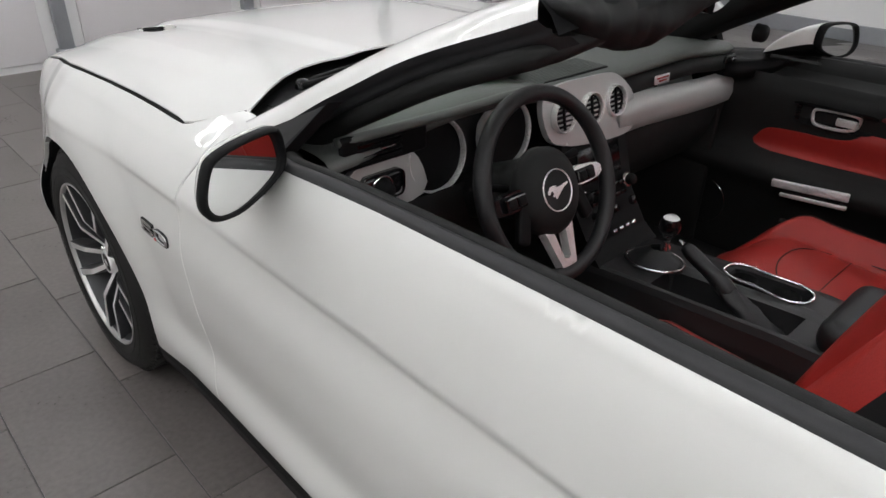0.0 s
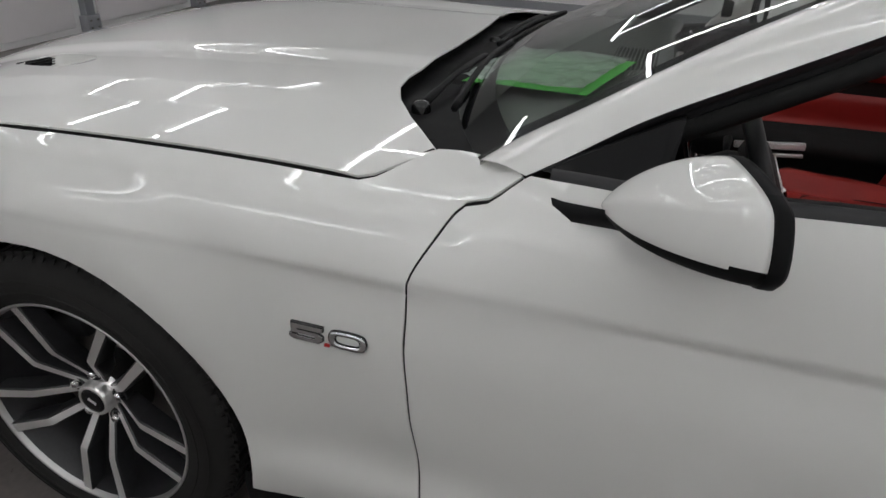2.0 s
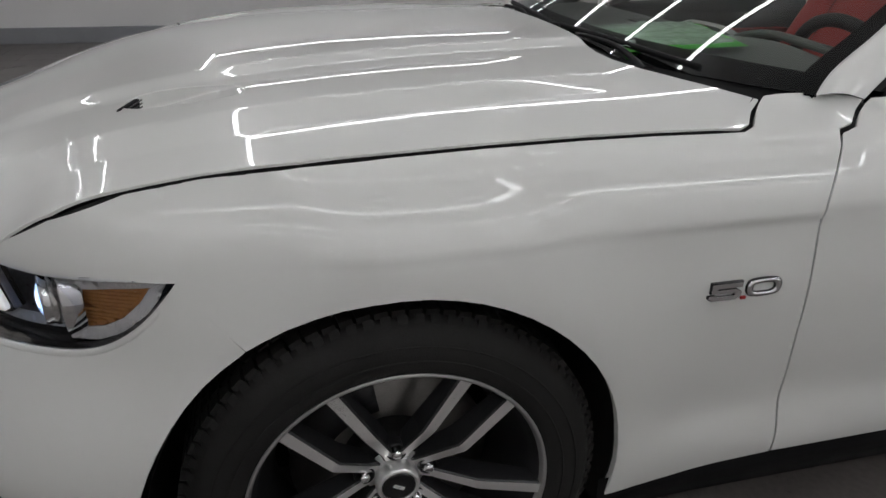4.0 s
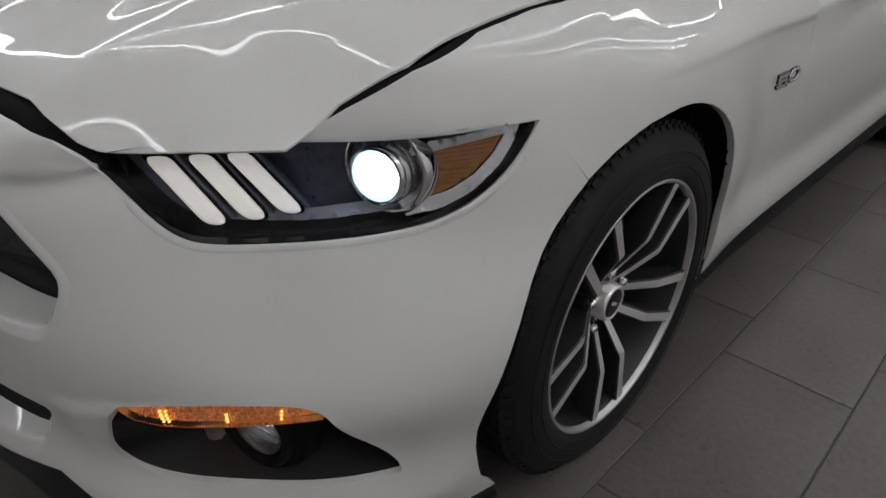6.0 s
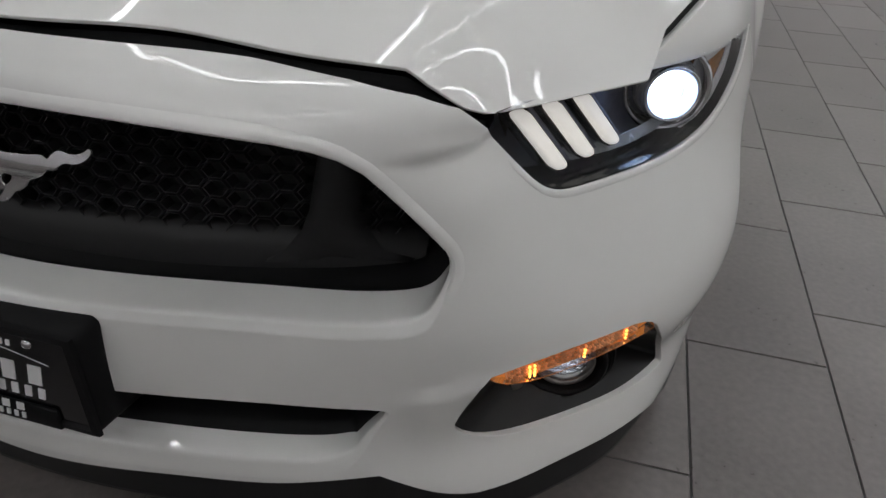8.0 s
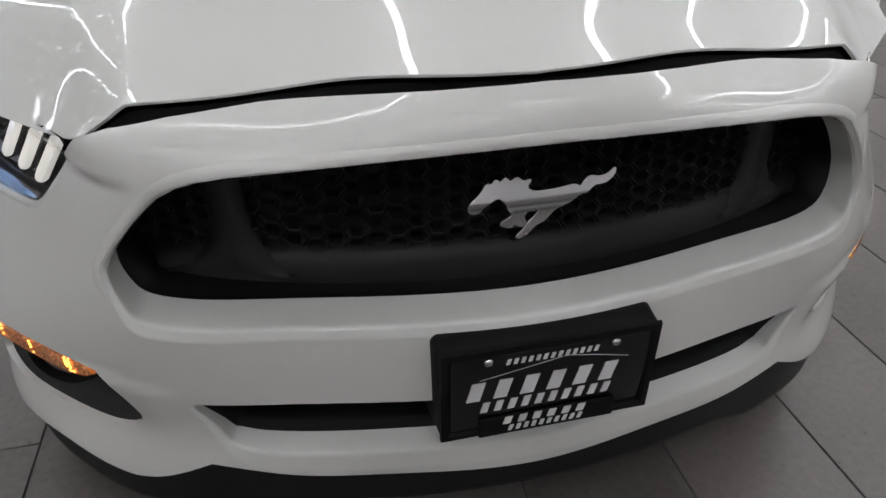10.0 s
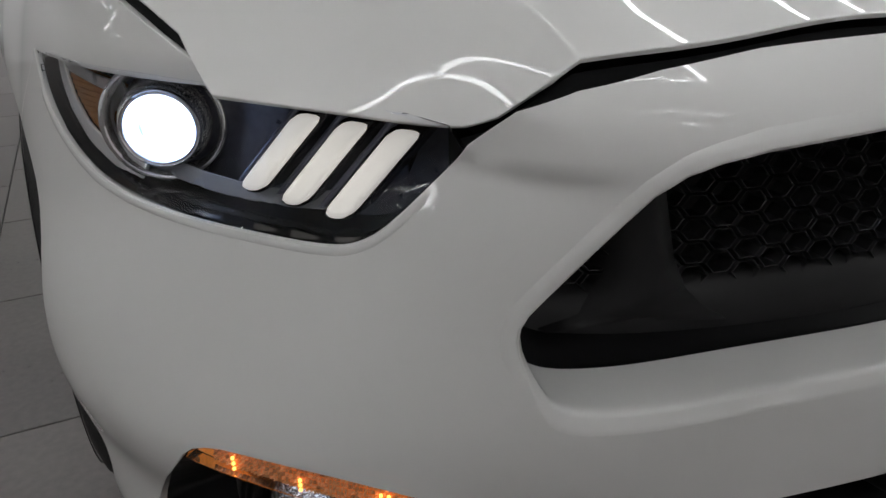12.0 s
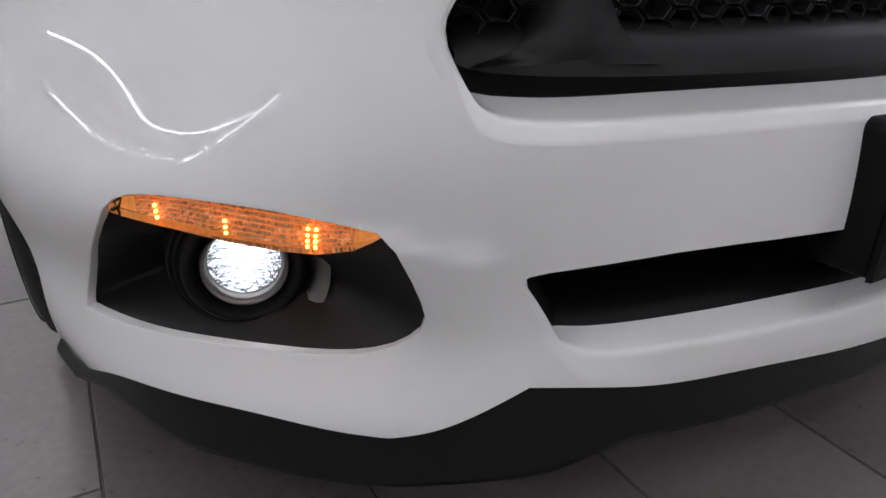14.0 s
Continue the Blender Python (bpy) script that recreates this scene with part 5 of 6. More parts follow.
            dots.append(moved(lathe([(0, -.002), (.0017, -.001), (.0017, .001), (0, .002)], 8, "z"), Matrix.Translation(p)))
        part("turn_signal_bulb", join("bulbs", dots), SIGNAL, root, "glowing orange bulb line")


def _bm_mesh(bm):
    me = bpy.data.meshes.new("m")
    bm.to_mesh(me)
    bm.free()
    return me


SIGNAL = glowing("signal_glow", (1.0, 0.42, 0.08), 4.0)
fog_pocket(-1)
fog_pocket(1)


# ---- fender badges ----
def badge(sign):
    root = new("fender_badge")
    root.parent = car
    tagged(root, "chrome 5.0 badge with a red dot")
    yc, zc = -0.560, 0.668
    x = float(side_x(yc, zc))
    if sign < 0:
        tilt = Matrix(((0, 0, -1, -(x + .001)), (-1, 0, 0, yc), (0, 1, 0, zc), (0, 0, 0, 1)))
    else:
        tilt = Matrix(((0, 0, 1, x + .001), (1, 0, 0, yc), (0, 1, 0, zc), (0, 0, 0, 1)))
    tilt = tilt @ Matrix.Diagonal((.93, .93, 1, 1))
    five = np.array([(-.030, .017), (.031, .017), (.031, .007), (-.018, .007), (-.018, .004), (.020, .004), (.031, -.003), (.031, -.011), (.022, -.018), (-.026, -.018), (-.034, -.013), (-.034, -.007), (-.020, -.007), (-.018, -.0105), (.014, -.0105), (.018, -.0085), (.018, -.0065), (.014, -.004), (-.030, -.004)])
    k = len(five)
    for z0, z1, mat in ((-.004, .003, GLOSSBLACK), (.003, .0045, CHROME)):
        w = five * (np.array([.965, .90]) if mat is CHROME else 1)
        part("digit", moved(mesh("five", [(x - .037, y, z) for z in (z0, z1) for x, y in w], [tuple(range(k))[::-1], tuple(range(k, 2 * k))] + [(i, (i + 1) % k, k + (i + 1) % k, k + i) for i in range(k)], smooth=False), tilt), mat, root, "chrome digit 5 with dark sides")
    oval = rounded(np.array([(-.035, .008), (-.026, .0175), (.026, .0175), (.035, .008), (.035, -.008), (.026, -.0175), (-.026, -.0175), (-.035, -.008)]), 2)
    for rows_, mat in ((((1.0, 1.0, -.004), (1.0, 1.0, .003), (.62, .50, .003), (.62, .50, -.004)), GLOSSBLACK), (((.96, .93, .003), (.90, .86, .0048), (.74, .66, .0048), (.66, .55, .003)), CHROME)):
        rings = [[(.038 + x * fx, y * fy, z) for x, y in np.vstack([oval, oval[:1]])] for fx, fy, z in rows_]
        part("digit", moved(loft("zero", rings), tilt), mat, root, "chrome digit 0 with dark sides")
    part("dot", moved(_bm_mesh(box(.010, .006, .004, (0, -.017, .002), .001)), tilt), REDDOT, root, "red dot")


badge(-1)
badge(1)


# ---- windscreen, pillars, cowl ----
def line3(pts, n=40):
    return curve(np.array(pts), n)


PILLAR_G = [(.742, -.746, .934), (.712, -.79, .962), (.690, -.862, 1.004), (.630, -1.04, 1.107), (.590, -1.16, 1.168), (.555, -1.25, 1.208)]
PILLAR_L = [(.768, -.822, .931), (.742, -.885, .965), (.722, -.96, 1.012), (.712, -1.06, 1.066), (.704, -1.16, 1.118), (.680, -1.235, 1.152), (.640, -1.30, 1.178)]
N = 36
G, L = line3(PILLAR_G, N), line3(PILLAR_L, N)
top_c, base_c = np.array([0, -1.285, 1.245]), np.array([0, -.565, .925])


def glass_row(v):
    """One level of the windscreen, bowed forward in the middle."""
    k = min(int(v * (N - 1)), N - 2)
    f = v * (N - 1) - k
    e = G[k] * (1 - f) + G[k + 1] * f
    c = base_c * (1 - v) + top_c * v + np.array([0, 0, 0.016 * math.sin(math.pi * v)])
    t = np.linspace(-1, 1, 41)
    s = np.abs(t) ** 2.3
    return np.c_[e[0] * t, c[1] + (e[1] - c[1]) * s, c[2] + (e[2] - c[2]) * s]


rows = [glass_row(v) for v in np.linspace(0, 1, 30)]
ws = part("windscreen", loft("windscreen", rows), GLASS, car, "curved clear windscreen")
ws.visible_shadow = False
# black frit border on the inside of the glass
frit = []
for v in np.linspace(0, 1, 30):
    r = glass_row(v)
    frit.append(r)
for sign in (0, 40):
    edge = [np.array([r[sign] * (1 - w) + r[sign + (1 if sign == 0 else -1) * 2] * w - np.array([0, .002, .003]) for r in frit]) for w in (0, .55)]
    part("windscreen_border", loft("border", edge), GLOSSBLACK, car)
low = [np.array(glass_row(v)) - np.array([0, .002, .003]) for v in (0, .05, .10)]
part("windscreen_border", loft("border", low), GLOSSBLACK, car)
for sign in (-1, 1):
    m = np.array([sign, 1, 1])
    out = np.array([.55, .35, .75])
    out = out / np.linalg.norm(out)
    rings = []
    for t in np.linspace(0, 1, 11):
        bow = 0.011 * math.sin(math.pi * t) * np.linspace(1, 1, N)[:, None]
        rings.append((G * (1 - t) + L * t + bow * out) * m)
    rings.insert(0, (G + np.array([-.004, .0, -.010])) * m)
    run = np.array([-.027, -.045, .020])
    rings = [np.vstack([r] + [r[-1:] + run * k * m for k in (.35, .7, 1.0)]) for r in rings]
    part("windscreen_pillar", loft("pillar", rings), PAINT, car, "glossy white windscreen pillar")
    inn = np.array([-.55, -.25, -.42])
    inn = inn / np.linalg.norm(inn)
    seal_r = [(L + np.array([0.0, 0, -.001])) * m]
    for d, lift in ((.006, .004), (.018, .003), (.026, -.004), (.030, .004), (.042, .001), (.055, -.02), (.075, -.02)):
        seal_r.append((L + inn * d + np.array([.35, .1, -.35]) * lift) * m)
    seal_r = [np.vstack([r] + [r[-1:] + run * k * m for k in (.35, .7, 1.0)]) for r in seal_r]
    part("pillar_seal", loft("pillar_seal", seal_r), RUBBER, car, "black rubber window seal")
    lin = [(L + inn * .05) * m, (L * .6 + G * .4 + np.array([-.055, -.03, -.05])) * m, (G + np.array([-.05, -.02, -.03])) * m, (G + np.array([-.006, -.004, -.012])) * m]
    part("pillar_lining", loft("pillar_lining", lin), SOFT, car, "black soft pillar lining")
    part("pillar_roll", tube(np.vstack([L[4:] + inn * .060 + np.array([0, 0, -.002]), [L[-1] + inn * .060 + np.array(q) for q in ((-.05, -.012, .006), (-.11, -.018, .016), (-.2, -.02, .028))]]) * m, .020, 12), SOFT, car, "black padded roll along the pillar")
    if sign > 0:
        part("tweeter", moved(lathe([(0, -.010), (.020, -.009), (.024, -.002), (.025, .02)], 24, "y"), Matrix.Translation((sign * .628, -1.13, .985))), BLACK, car, "round black tweeter cover")
# header rail
hx = np.linspace(-1, 1, 40)
edge = glass_row(1.0)
back_e = np.array([.640, -1.30, 1.178])
hdr = []
for dy, dz, k in ((0.004, -.008, 0), (-.004, .006, .1), (-.03, .012, .4), (-.06, .006, .75), (-.085, -.012, 1.0), (-.10, -.035, 1.0)):
    hdr.append(np.array([(x * (1 + .03 * k), y + dy, z + dz) for x, y, z in edge]))
part("header_rail", loft("header", hdr), BLACK, car, "black windscreen header rail")
HEM_X = [-.58, -.53, -.48, -.43, -.38, -.33, -.28, -.22, -.14, -.03, .15, .35, .62]
HEM_Z = [1.185, 1.165, 1.142, 1.130, 1.118, 1.113, 1.120, 1.142, 1.163, 1.172, 1.176, 1.18, 1.18]
mass = []
for x in np.linspace(-.562, .62, 90):
    lo, hi = float(np.interp(x, HEM_X, HEM_Z)), 1.235 - .06 * abs(x) ** 2
    ring = []
    end_ = .35 + .65 * float(step(-.575, -.52, x))
    for a in np.linspace(0, 2 * math.pi, 25)[:-1]:
        y, z = -1.315 + .055 * end_ * math.cos(a), (lo + hi) / 2 + .01 * (1 - end_) + (hi - lo) / 2 * end_ * math.sin(a)
        crease = .010 * noise.noise(Vector((x * 16, y * 9, z * 7))) + .006 * noise.noise(Vector((x * 38, y * 20, z * 12)))
        crease *= float(step(-.12, -.3, x))
        ring.append((x, y - crease * (1 if math.cos(a) < .3 else 0) * 1.8, z + crease * .6))
    mass.append(ring)
part("header_lining", loft("header_lining", mass, closed=True, caps=True), SOFT, car, "creased black fabric header lining")
# inside mirror
inm = new("rear_view_mirror")
inm.parent = car
tagged(inm, "black rear-view mirror reflecting red seats")
shape = rounded(np.array([(-.125, -.032), (.125, -.032), (.13, .03), (-.13, .03)]), 3)
mm = pose(.10, -1.245, 1.150, 96, 0, 14)
r0 = [np.array([mm @ Vector((x * k, y * k, z)) for x, y in shape]) for k, z in ((.6, -.035), (.9, -.025), (1.0, -.008), (1.0, .002), (.95, .004))]
part("mirror_shell", loft("shell", [np.vstack([r, r[:1]]) for r in r0], caps=False), GLOSSBLACK, inm)
part("mirror_glass", mesh("glass", [mm @ Vector((x * .955, y * .955, .003)) for x, y in shape], [tuple(range(len(shape)))]), MIRROR, inm, "mirror glass")
part("mirror_stem", tube([mm @ Vector((0, 0, -.03)), mm @ Vector((0, .05, -.05)), Vector((0.06, -1.19, 1.21))], .010), BLACK, inm)

# cowl and wipers
cow = []
for t, dz in ((0.0, -.03), (.12, -.028), (.45, -.024), (.8, -.014), (1.0, -.004)):
    r = []
    for x in np.linspace(-.735, .735, 40):
        a = abs(x)
        yh = float(np.interp(a, [0, .15, .30, .40, .464, .53, .597, .652, .709, .74], [-.52, -.517, -.507, -.497, -.503, -.53, -.575, -.62, -.668, -.70]))
        g = glass_row(0.01)
        yg, zg = float(np.interp(x, g[:, 0], g[:, 1])), float(np.interp(x, g[:, 0], g[:, 2]))
        zh = float(hood_at(x, yh)[2])
        r.append((x, (yh + .01) * (1 - t) + (yg - .004) * t, zh * (1 - t) + zg * t + dz))
    cow.append(np.array(r))
part("cowl_panel", loft("cowl", cow), BLACK, car, "black plastic cowl panel")
for i in range(26):
    x = -.62 + i * .049
    part("cowl_rib", box(.004, .05, .006, (x, float(np.interp(abs(x), [0, .3, .5, .7], [-.545, -.54, -.56, -.68])), .907), .001), BLACK, car)
for (x0, y0), (x1, y1), (bx0, by0), (bx1, by1) in ((((-.50, -.565), (-.12, -.585), (-.55, -.645), (.06, -.602))), (((.12, -.545), (.46, -.60), (.0, -.585), (.56, -.655)))):
    wp = new("wiper")
    wp.parent = car
    tagged(wp, "black windscreen wiper")
    part("wiper_arm", tube(line3([(x0, y0, .925), (x0 * .7 + x1 * .3, (y0 + y1) / 2 - .004, .946), (x1, y1, .945)], 14), [.011] * 3 + [.008] * 11, 8, flat=.6), BLACK, wp)
    part("wiper_pivot", moved(lathe([(0, .03), (.012, .028), (.018, .02), (.02, 0)], 16, "z"), Matrix.Translation((x0, y0, .908))), GLOSSBLACK, wp)
    part("wiper_blade", tube(line3([(bx0, by0, .946), ((bx0 + bx1) / 2, (by0 + by1) / 2 + .012, .951), (bx1, by1, .944)], 20), .007, 6), BLACK, wp, "black rubber wiper blade")
# hood vents
for sign in (-1, 1):
    hv = new("hood_vent")
    hv.parent = car
    tagged(hv, "sunk white hood vent with black louvres")
    cx, cy = sign * .463, .372
    rings = []
    for grow, share in ((1.0, 0), (.985, .35), (.965, .8), (.94, 1), (.7, 1), (.4, 1), (.02, 1)):
        q, ly = vent_outline(sign, grow)
        h = hood_at(q[:, 0], q[:, 1])
        h[:, 2] -= .001 + share * .026 * step(-.19, .0, ly)
        rings.append(np.vstack([h, h[:1]]))
    part("vent_scoop", loft("vent_scoop", rings), PAINT, hv, "white sunk scoop of the vent")
    z = float(hood_at(cx, cy)[2])
    m = Matrix.Translation((cx, cy, z)) @ Matrix.Rotation(sign * .22, 4, "Z")
    vent = box(.098, .008, .026, (0, .012, -.0155), .003)
    bmesh.ops.transform(vent, matrix=m, verts=vent.verts)
    part("vent_body", vent, BLACK, hv, "black vent grille facing the windscreen")
    for k in range(4):
        b = box(.092, .006, .0025, (0, .007, -.0075 - k * .0058), .0008, Matrix.Rotation(-.5, 4, "X"))
        bmesh.ops.transform(b, matrix=m, verts=b.verts)
        part("louvre", b, GLOSSBLACK, hv)

# ---- belt mouldings, sail panels, door mirrors ----
BY = np.linspace(-.86, -2.03, 50)
BZ = spline([y for y, z in BELT[::-1]], [z for y, z in BELT[::-1]])(BY)
for sign in (-1, 1):
    bz = BZ - DROP[sign]
    bx = side_x(BY, bz)
    prof = [(.0015, -.006), (-.001, .004), (-.005, .010), (-.013, .0125), (-.019, .009), (-.020, -.012), (-.023, -.012), (-.025, .004), (-.030, .008), (-.040, .007), (-.050, -.002), (-.056, -.02), (-.066, -.08)]
    rr = [np.c_[sign * (bx + dx), BY, bz + dz] for dx, dz in prof[:6]]
    part("belt_moulding", loft("belt", rr), RUBBER, car, "matt black belt moulding")
    rr = [np.c_[sign * (bx + dx), BY, bz + dz] for dx, dz in prof[5:]]
    part("door_top_trim", loft("doortop", rr), SOFT, car, "black soft door top")
    tri = [(.772, -.845, .944), (.835, -1.0, .958), (.830, -1.012, .962), (.738, -1.024, 1.034), (.730, -1.005, 1.024)]
    if sign > 0:
        tri = [(.772, -.845, .866), (.80, -.95, .880), (.79, -.96, .882), (.735, -.95, .975), (.73, -.93, .96)]
    vs = [(sign * x, y, z) for x, y, z in tri] + [(sign * (x - .03), y, z - .004) for x, y, z in tri]
    k = len(tri)
    part("sail_panel", mesh("sail", vs, [tuple(range(k)), tuple(range(2 * k - 1, k - 1, -1))] + [(i, (i + 1) % k, k + (i + 1) % k, k + i) for i in range(k)], smooth=False), BLACK, car, "black triangular mirror sail panel")

    def door_mirror():
        dm = new("door_mirror")
        dm.parent = car
        tagged(dm, "white door mirror with black rim")
        dm.location = (-.06, -.105, -.048) if sign > 0 else (.006, .034, -.010)
        face = np.array([(.9845, 1.028), (.926, 1.036), (.858, 1.036), (.842, 1.022), (.838, .992), (.838, .972), (.850, .956), (.895, .937), (.945, .924), (.992, .930), (1.010, .953), (1.010, .975), (.999, 1.008)])
        face = rounded((face - face.mean(0)) * .98 + face.mean(0), 2)
        face = np.array([1.341, 1.373]) - (np.array([1.341, 1.373]) - face) * .954
        mid = face.mean(0)
        tip = np.array([.850, -.972, .950])
        rings = []
        for s in np.r_[np.linspace(0, .9, 22), .93, .96, .98, 1.0]:
            f = max(.02, (1 - s ** 1.8) ** .72)
            w = s ** 1.25
            cx, cz = mid[0] * (1 - w) + tip[0] * w, mid[1] * (1 - w) + tip[2] * w
            o = []
            for x, z in face:
                px, pz = cx + (x - mid[0]) * f, cz + (z - mid[1]) * f
                fy = -1.100 - .32 * (px - .863)
                o.append((sign * px, fy * (1 - s) + tip[1] * s, pz))
            rings.append(o)
        me = loft("cap", rings[::-1], closed=True, caps=True)
        me.materials.append(PAINT)
        me.materials.append(BLACK)
        for p in me.polygons:
            p.material_index = 1 if p.normal.z < -.16 and abs(p.normal.y) < .95 else 0
        part("mirror_cap", me, None, dm, "glossy white mirror cap")
        last = np.array(rings[0])
        c = last.mean(0)
        rim_r = [c + (last - c) * 1.0, c + (last - c) * 1.025 + np.array([0, -.002, 0]), c + (last - c) * 1.025 + np.array([0, -.014, 0]), c + (last - c) * .97 + np.array([0, -.020, 0]), c + (last - c) * .90 + np.array([0, -.020, 0]), c + (last - c) * .87 + np.array([0, -.008, 0])]
        part("mirror_rim", loft("rim", [np.vstack([r, r[:1]]) for r in rim_r]), BLACK, dm, "matt black mirror rim")
        gl = c + (last - c) * .89 + np.array([0, -.012, 0])
        tilt = np.array([0, 1, 0]) * ((gl[:, 2] - c[2]) * 0.06)[:, None]
        part("mirror_glass", mesh("mg", gl + tilt, [tuple(range(len(gl)))], smooth=False), MIRROR, dm, "mirror glass reflecting the car side")
        if sign > 0:
            for k_ in range(2):
                for j in range(7 if k_ == 0 else 8):
                    x = .876 + j * .0115
                    part("print_bar", box(.0085, .0006, .0022, (x, c[1] - .0155 - .32 * (x - c[0]), .949 - k_ * .005)), BLACK, dm)
        arm = [[(sign * .74, -.865, .925), (sign * .74, -.96, .925), (sign * .74, -.96, .885), (sign * .74, -.865, .885)],
               [(sign * .82, -.905, .932), (sign * .83, -1.01, .928), (sign * .83, -1.01, .892), (sign * .82, -.905, .896)],
               [(sign * .87, -.975, .952), (sign * .89, -1.08, .950), (sign * .89, -1.08, .932), (sign * .87, -.975, .936)]]
        part("mirror_arm", loft("arm", arm, closed=True, caps=True), BLACK, dm, "black mirror arm")
    door_mirror()
    # inner door panel
    dy_ = np.linspace(-.90, -2.05, 30)
    prof = [(.950 - DROP[sign], .80), (.925 - DROP[sign], .775), (.895 - DROP[sign] * .6, .752), (.86, .730), (.80, .726), (.74, .735), (.68, .742), (.635, .738), (.615, .715), (.600, .690), (.575, .682), (.545, .69), (.52, .715), (.46, .735), (.34, .745), (.24, .745)]
    part("door_inner_panel", loft("inner", [np.c_[np.full(30, sign * x), dy_, np.full(30, z)] for z, x in prof]), SOFT, car, "black moulded inner door panel")
    PX = spline([z for z, x in prof[::-1]], [x for z, x in prof[::-1]])

    def inner(y, z, sign=sign, PX=PX):
        y, z = np.broadcast_arrays(y, z)
        return np.stack([sign * (PX(z) - .006), y, z], axis=-1)
    red = rounded(np.array([(-1.115, .636), (-1.15, .690), (-1.175, .704), (-1.24, .710), (-1.37, .713), (-1.42, .735), (-1.455, .80), (-1.50, .822), (-1.95, .83), (-1.97, .65), (-1.51, .643), (-1.32, .636)]), 2)
    part("door_insert", patch("door_insert", inner, red, (), .02, .006, centre=(sign * 2, -1.5, .7)), RED, car, "red leather door insert")
    dh = new("door_release")
    dh.parent = car
    tagged(dh, "chrome inside door handle in black recess")
    hp = rounded(np.array([(-1.225, .748), (-1.22, .795), (-1.25, .808), (-1.43, .815), (-1.455, .80), (-1.45, .752), (-1.42, .742), (-1.25, .738)]), 2)
    part("handle_plate", patch("handle_plate", inner, hp, (), .015, .004, centre=(sign * 2, -1.5, .7), offset=.003), BLACK, dh)
    fr = rounded(np.array([(-1.285, .752), (-1.28, .786), (-1.305, .795), (-1.40, .797), (-1.41, .785), (-1.40, .748), (-1.31, .745)]), 2)
    loop3 = inner(fr[:, 0], fr[:, 1]) + np.array([-sign * .010, 0, 0])
    part("handle_frame", tube(loop3, .0048, 8, closed=True, up=(1, 0, 0)), SILVER, dh, "chrome handle frame")
    part("handle_lever", box(.012, .055, .022, (sign * .715, -1.378, .771), .005, seg=3), SILVER, dh, "chrome release lever")
    for k_ in range(3):
        part("lock_button", box(.006, .012, .012, (sign * .718, -1.245, .757 + k_ * .016), .002), GLOSSBLACK, dh)
    pull = new("door_pull")
    pull.parent = car
    tagged(pull, "satin chrome door pull")
    part("pull_bar", box(.016, .215, .024, (sign * .682, -1.345, .571), .004, Matrix.Rotation(-.09, 4, "X"), seg=3), SILVER, pull)
    part("pull_pocket", box(.006, .17, .026, (sign * .687, -1.355, .552), .003, Matrix.Rotation(-.09, 4, "X")), DARK, pull)
    part("pull_lower_bar", box(.014, .185, .012, (sign * .683, -1.36, .540), .003, Matrix.Rotation(-.09, 4, "X")), SILVER, pull)
    part("defrost_slot", box(.012, .145, .004, (sign * .752, -1.187, .9045), .0015, Matrix.Rotation(sign * -.55, 4, "Y")), DARK, car, "slim window defrost slot")
    part("speaker_ring", tube([(sign * .728, -1.018 + .073 * math.cos(a), .412 + .078 * math.sin(a)) for a in np.linspace(0, 2 * math.pi, 41)[:-1]], .0022, 6, closed=True, up=(1, 0, 0)), CHROME, car, "thin chrome speaker ring")
    part("footwell_side", box(.02, .55, .5, (sign * .70, -.75, .48), .006), SOFT, car)

# ---- dashboard ----
dash = new("dashboard")
dash.parent = car
tagged(dash, "black dashboard with satin silver trim and round vents")


def sweep(profile, x0, x1, n=30, shape=None):
    """A (y, z) profile drawn along x; shape(x, y, z) may move the points."""
    rows_ = []
    for y, z in profile:
        r = []
        for x in np.linspace(x0, x1, n):
            r.append(shape(x, y, z) if shape else (x, y, z))
        rows_.append(np.array(r))
    return loft("sweep", rows_)


def dash_shape(x, y, z):
    hump = .018 * math.exp(-((x + .34) / .17) ** 2) * float(step(-.80, -.93, y))
    curl = -.05 * float(step(.45, .74, abs(x)))
    return (x, y + curl * .5 + .02 * abs(x) * float(step(-.9, -1.0, y)), z + hump - .012 * float(step(.5, .74, abs(x))))


part("dash_top", sweep([(-.60, .895), (-.66, .915), (-.75, .930), (-.86, .938), (-.95, .938), (-.985, .934), (-1.0, .924), (-.995, .910), (-.975, .90)], -.735, .735, 44, dash_shape), DASHTOP, dash, "black soft dashboard top, greyed by painted sheen")
part("upper_face", sweep([(-.975, .905), (-1.005, .90), (-1.012, .868), (-1.0, .862)], .10, .73, 24, dash_shape), SOFT, dash)
part("cluster_face", sweep([(-.965, .925), (-.955, .86), (-.97, .77), (-.99, .70)], -.62, -.14, 20), BLACK, dash, "dark instrument panel")
part("lower_face", sweep([(-1.0, .79), (-1.02, .74), (-1.0, .66), (-.95, .58), (-.80, .50), (-.70, .30)], -.72, .73, 20), SOFT, dash)
silver = [(-1.004, .868), (-1.030, .864), (-1.046, .848), (-1.050, .815), (-1.040, .785), (-1.015, .770)]
part("trim_panel", sweep(silver, .10, .735, 30, lambda x, y, z: (x, y + .02 * (x - .14), z - .030 * float(step(.15, .72, x)))), SATIN, dash, "satin silver passenger trim")
mid_loop = rounded(np.array([(-.175, .935), (-.10, .952), (.0, .950), (.10, .946), (.160, .905), (.190, .872), (.185, .80), (.12, .79), (.0, .80), (-.10, .81), (-.165, .83)]), 2)
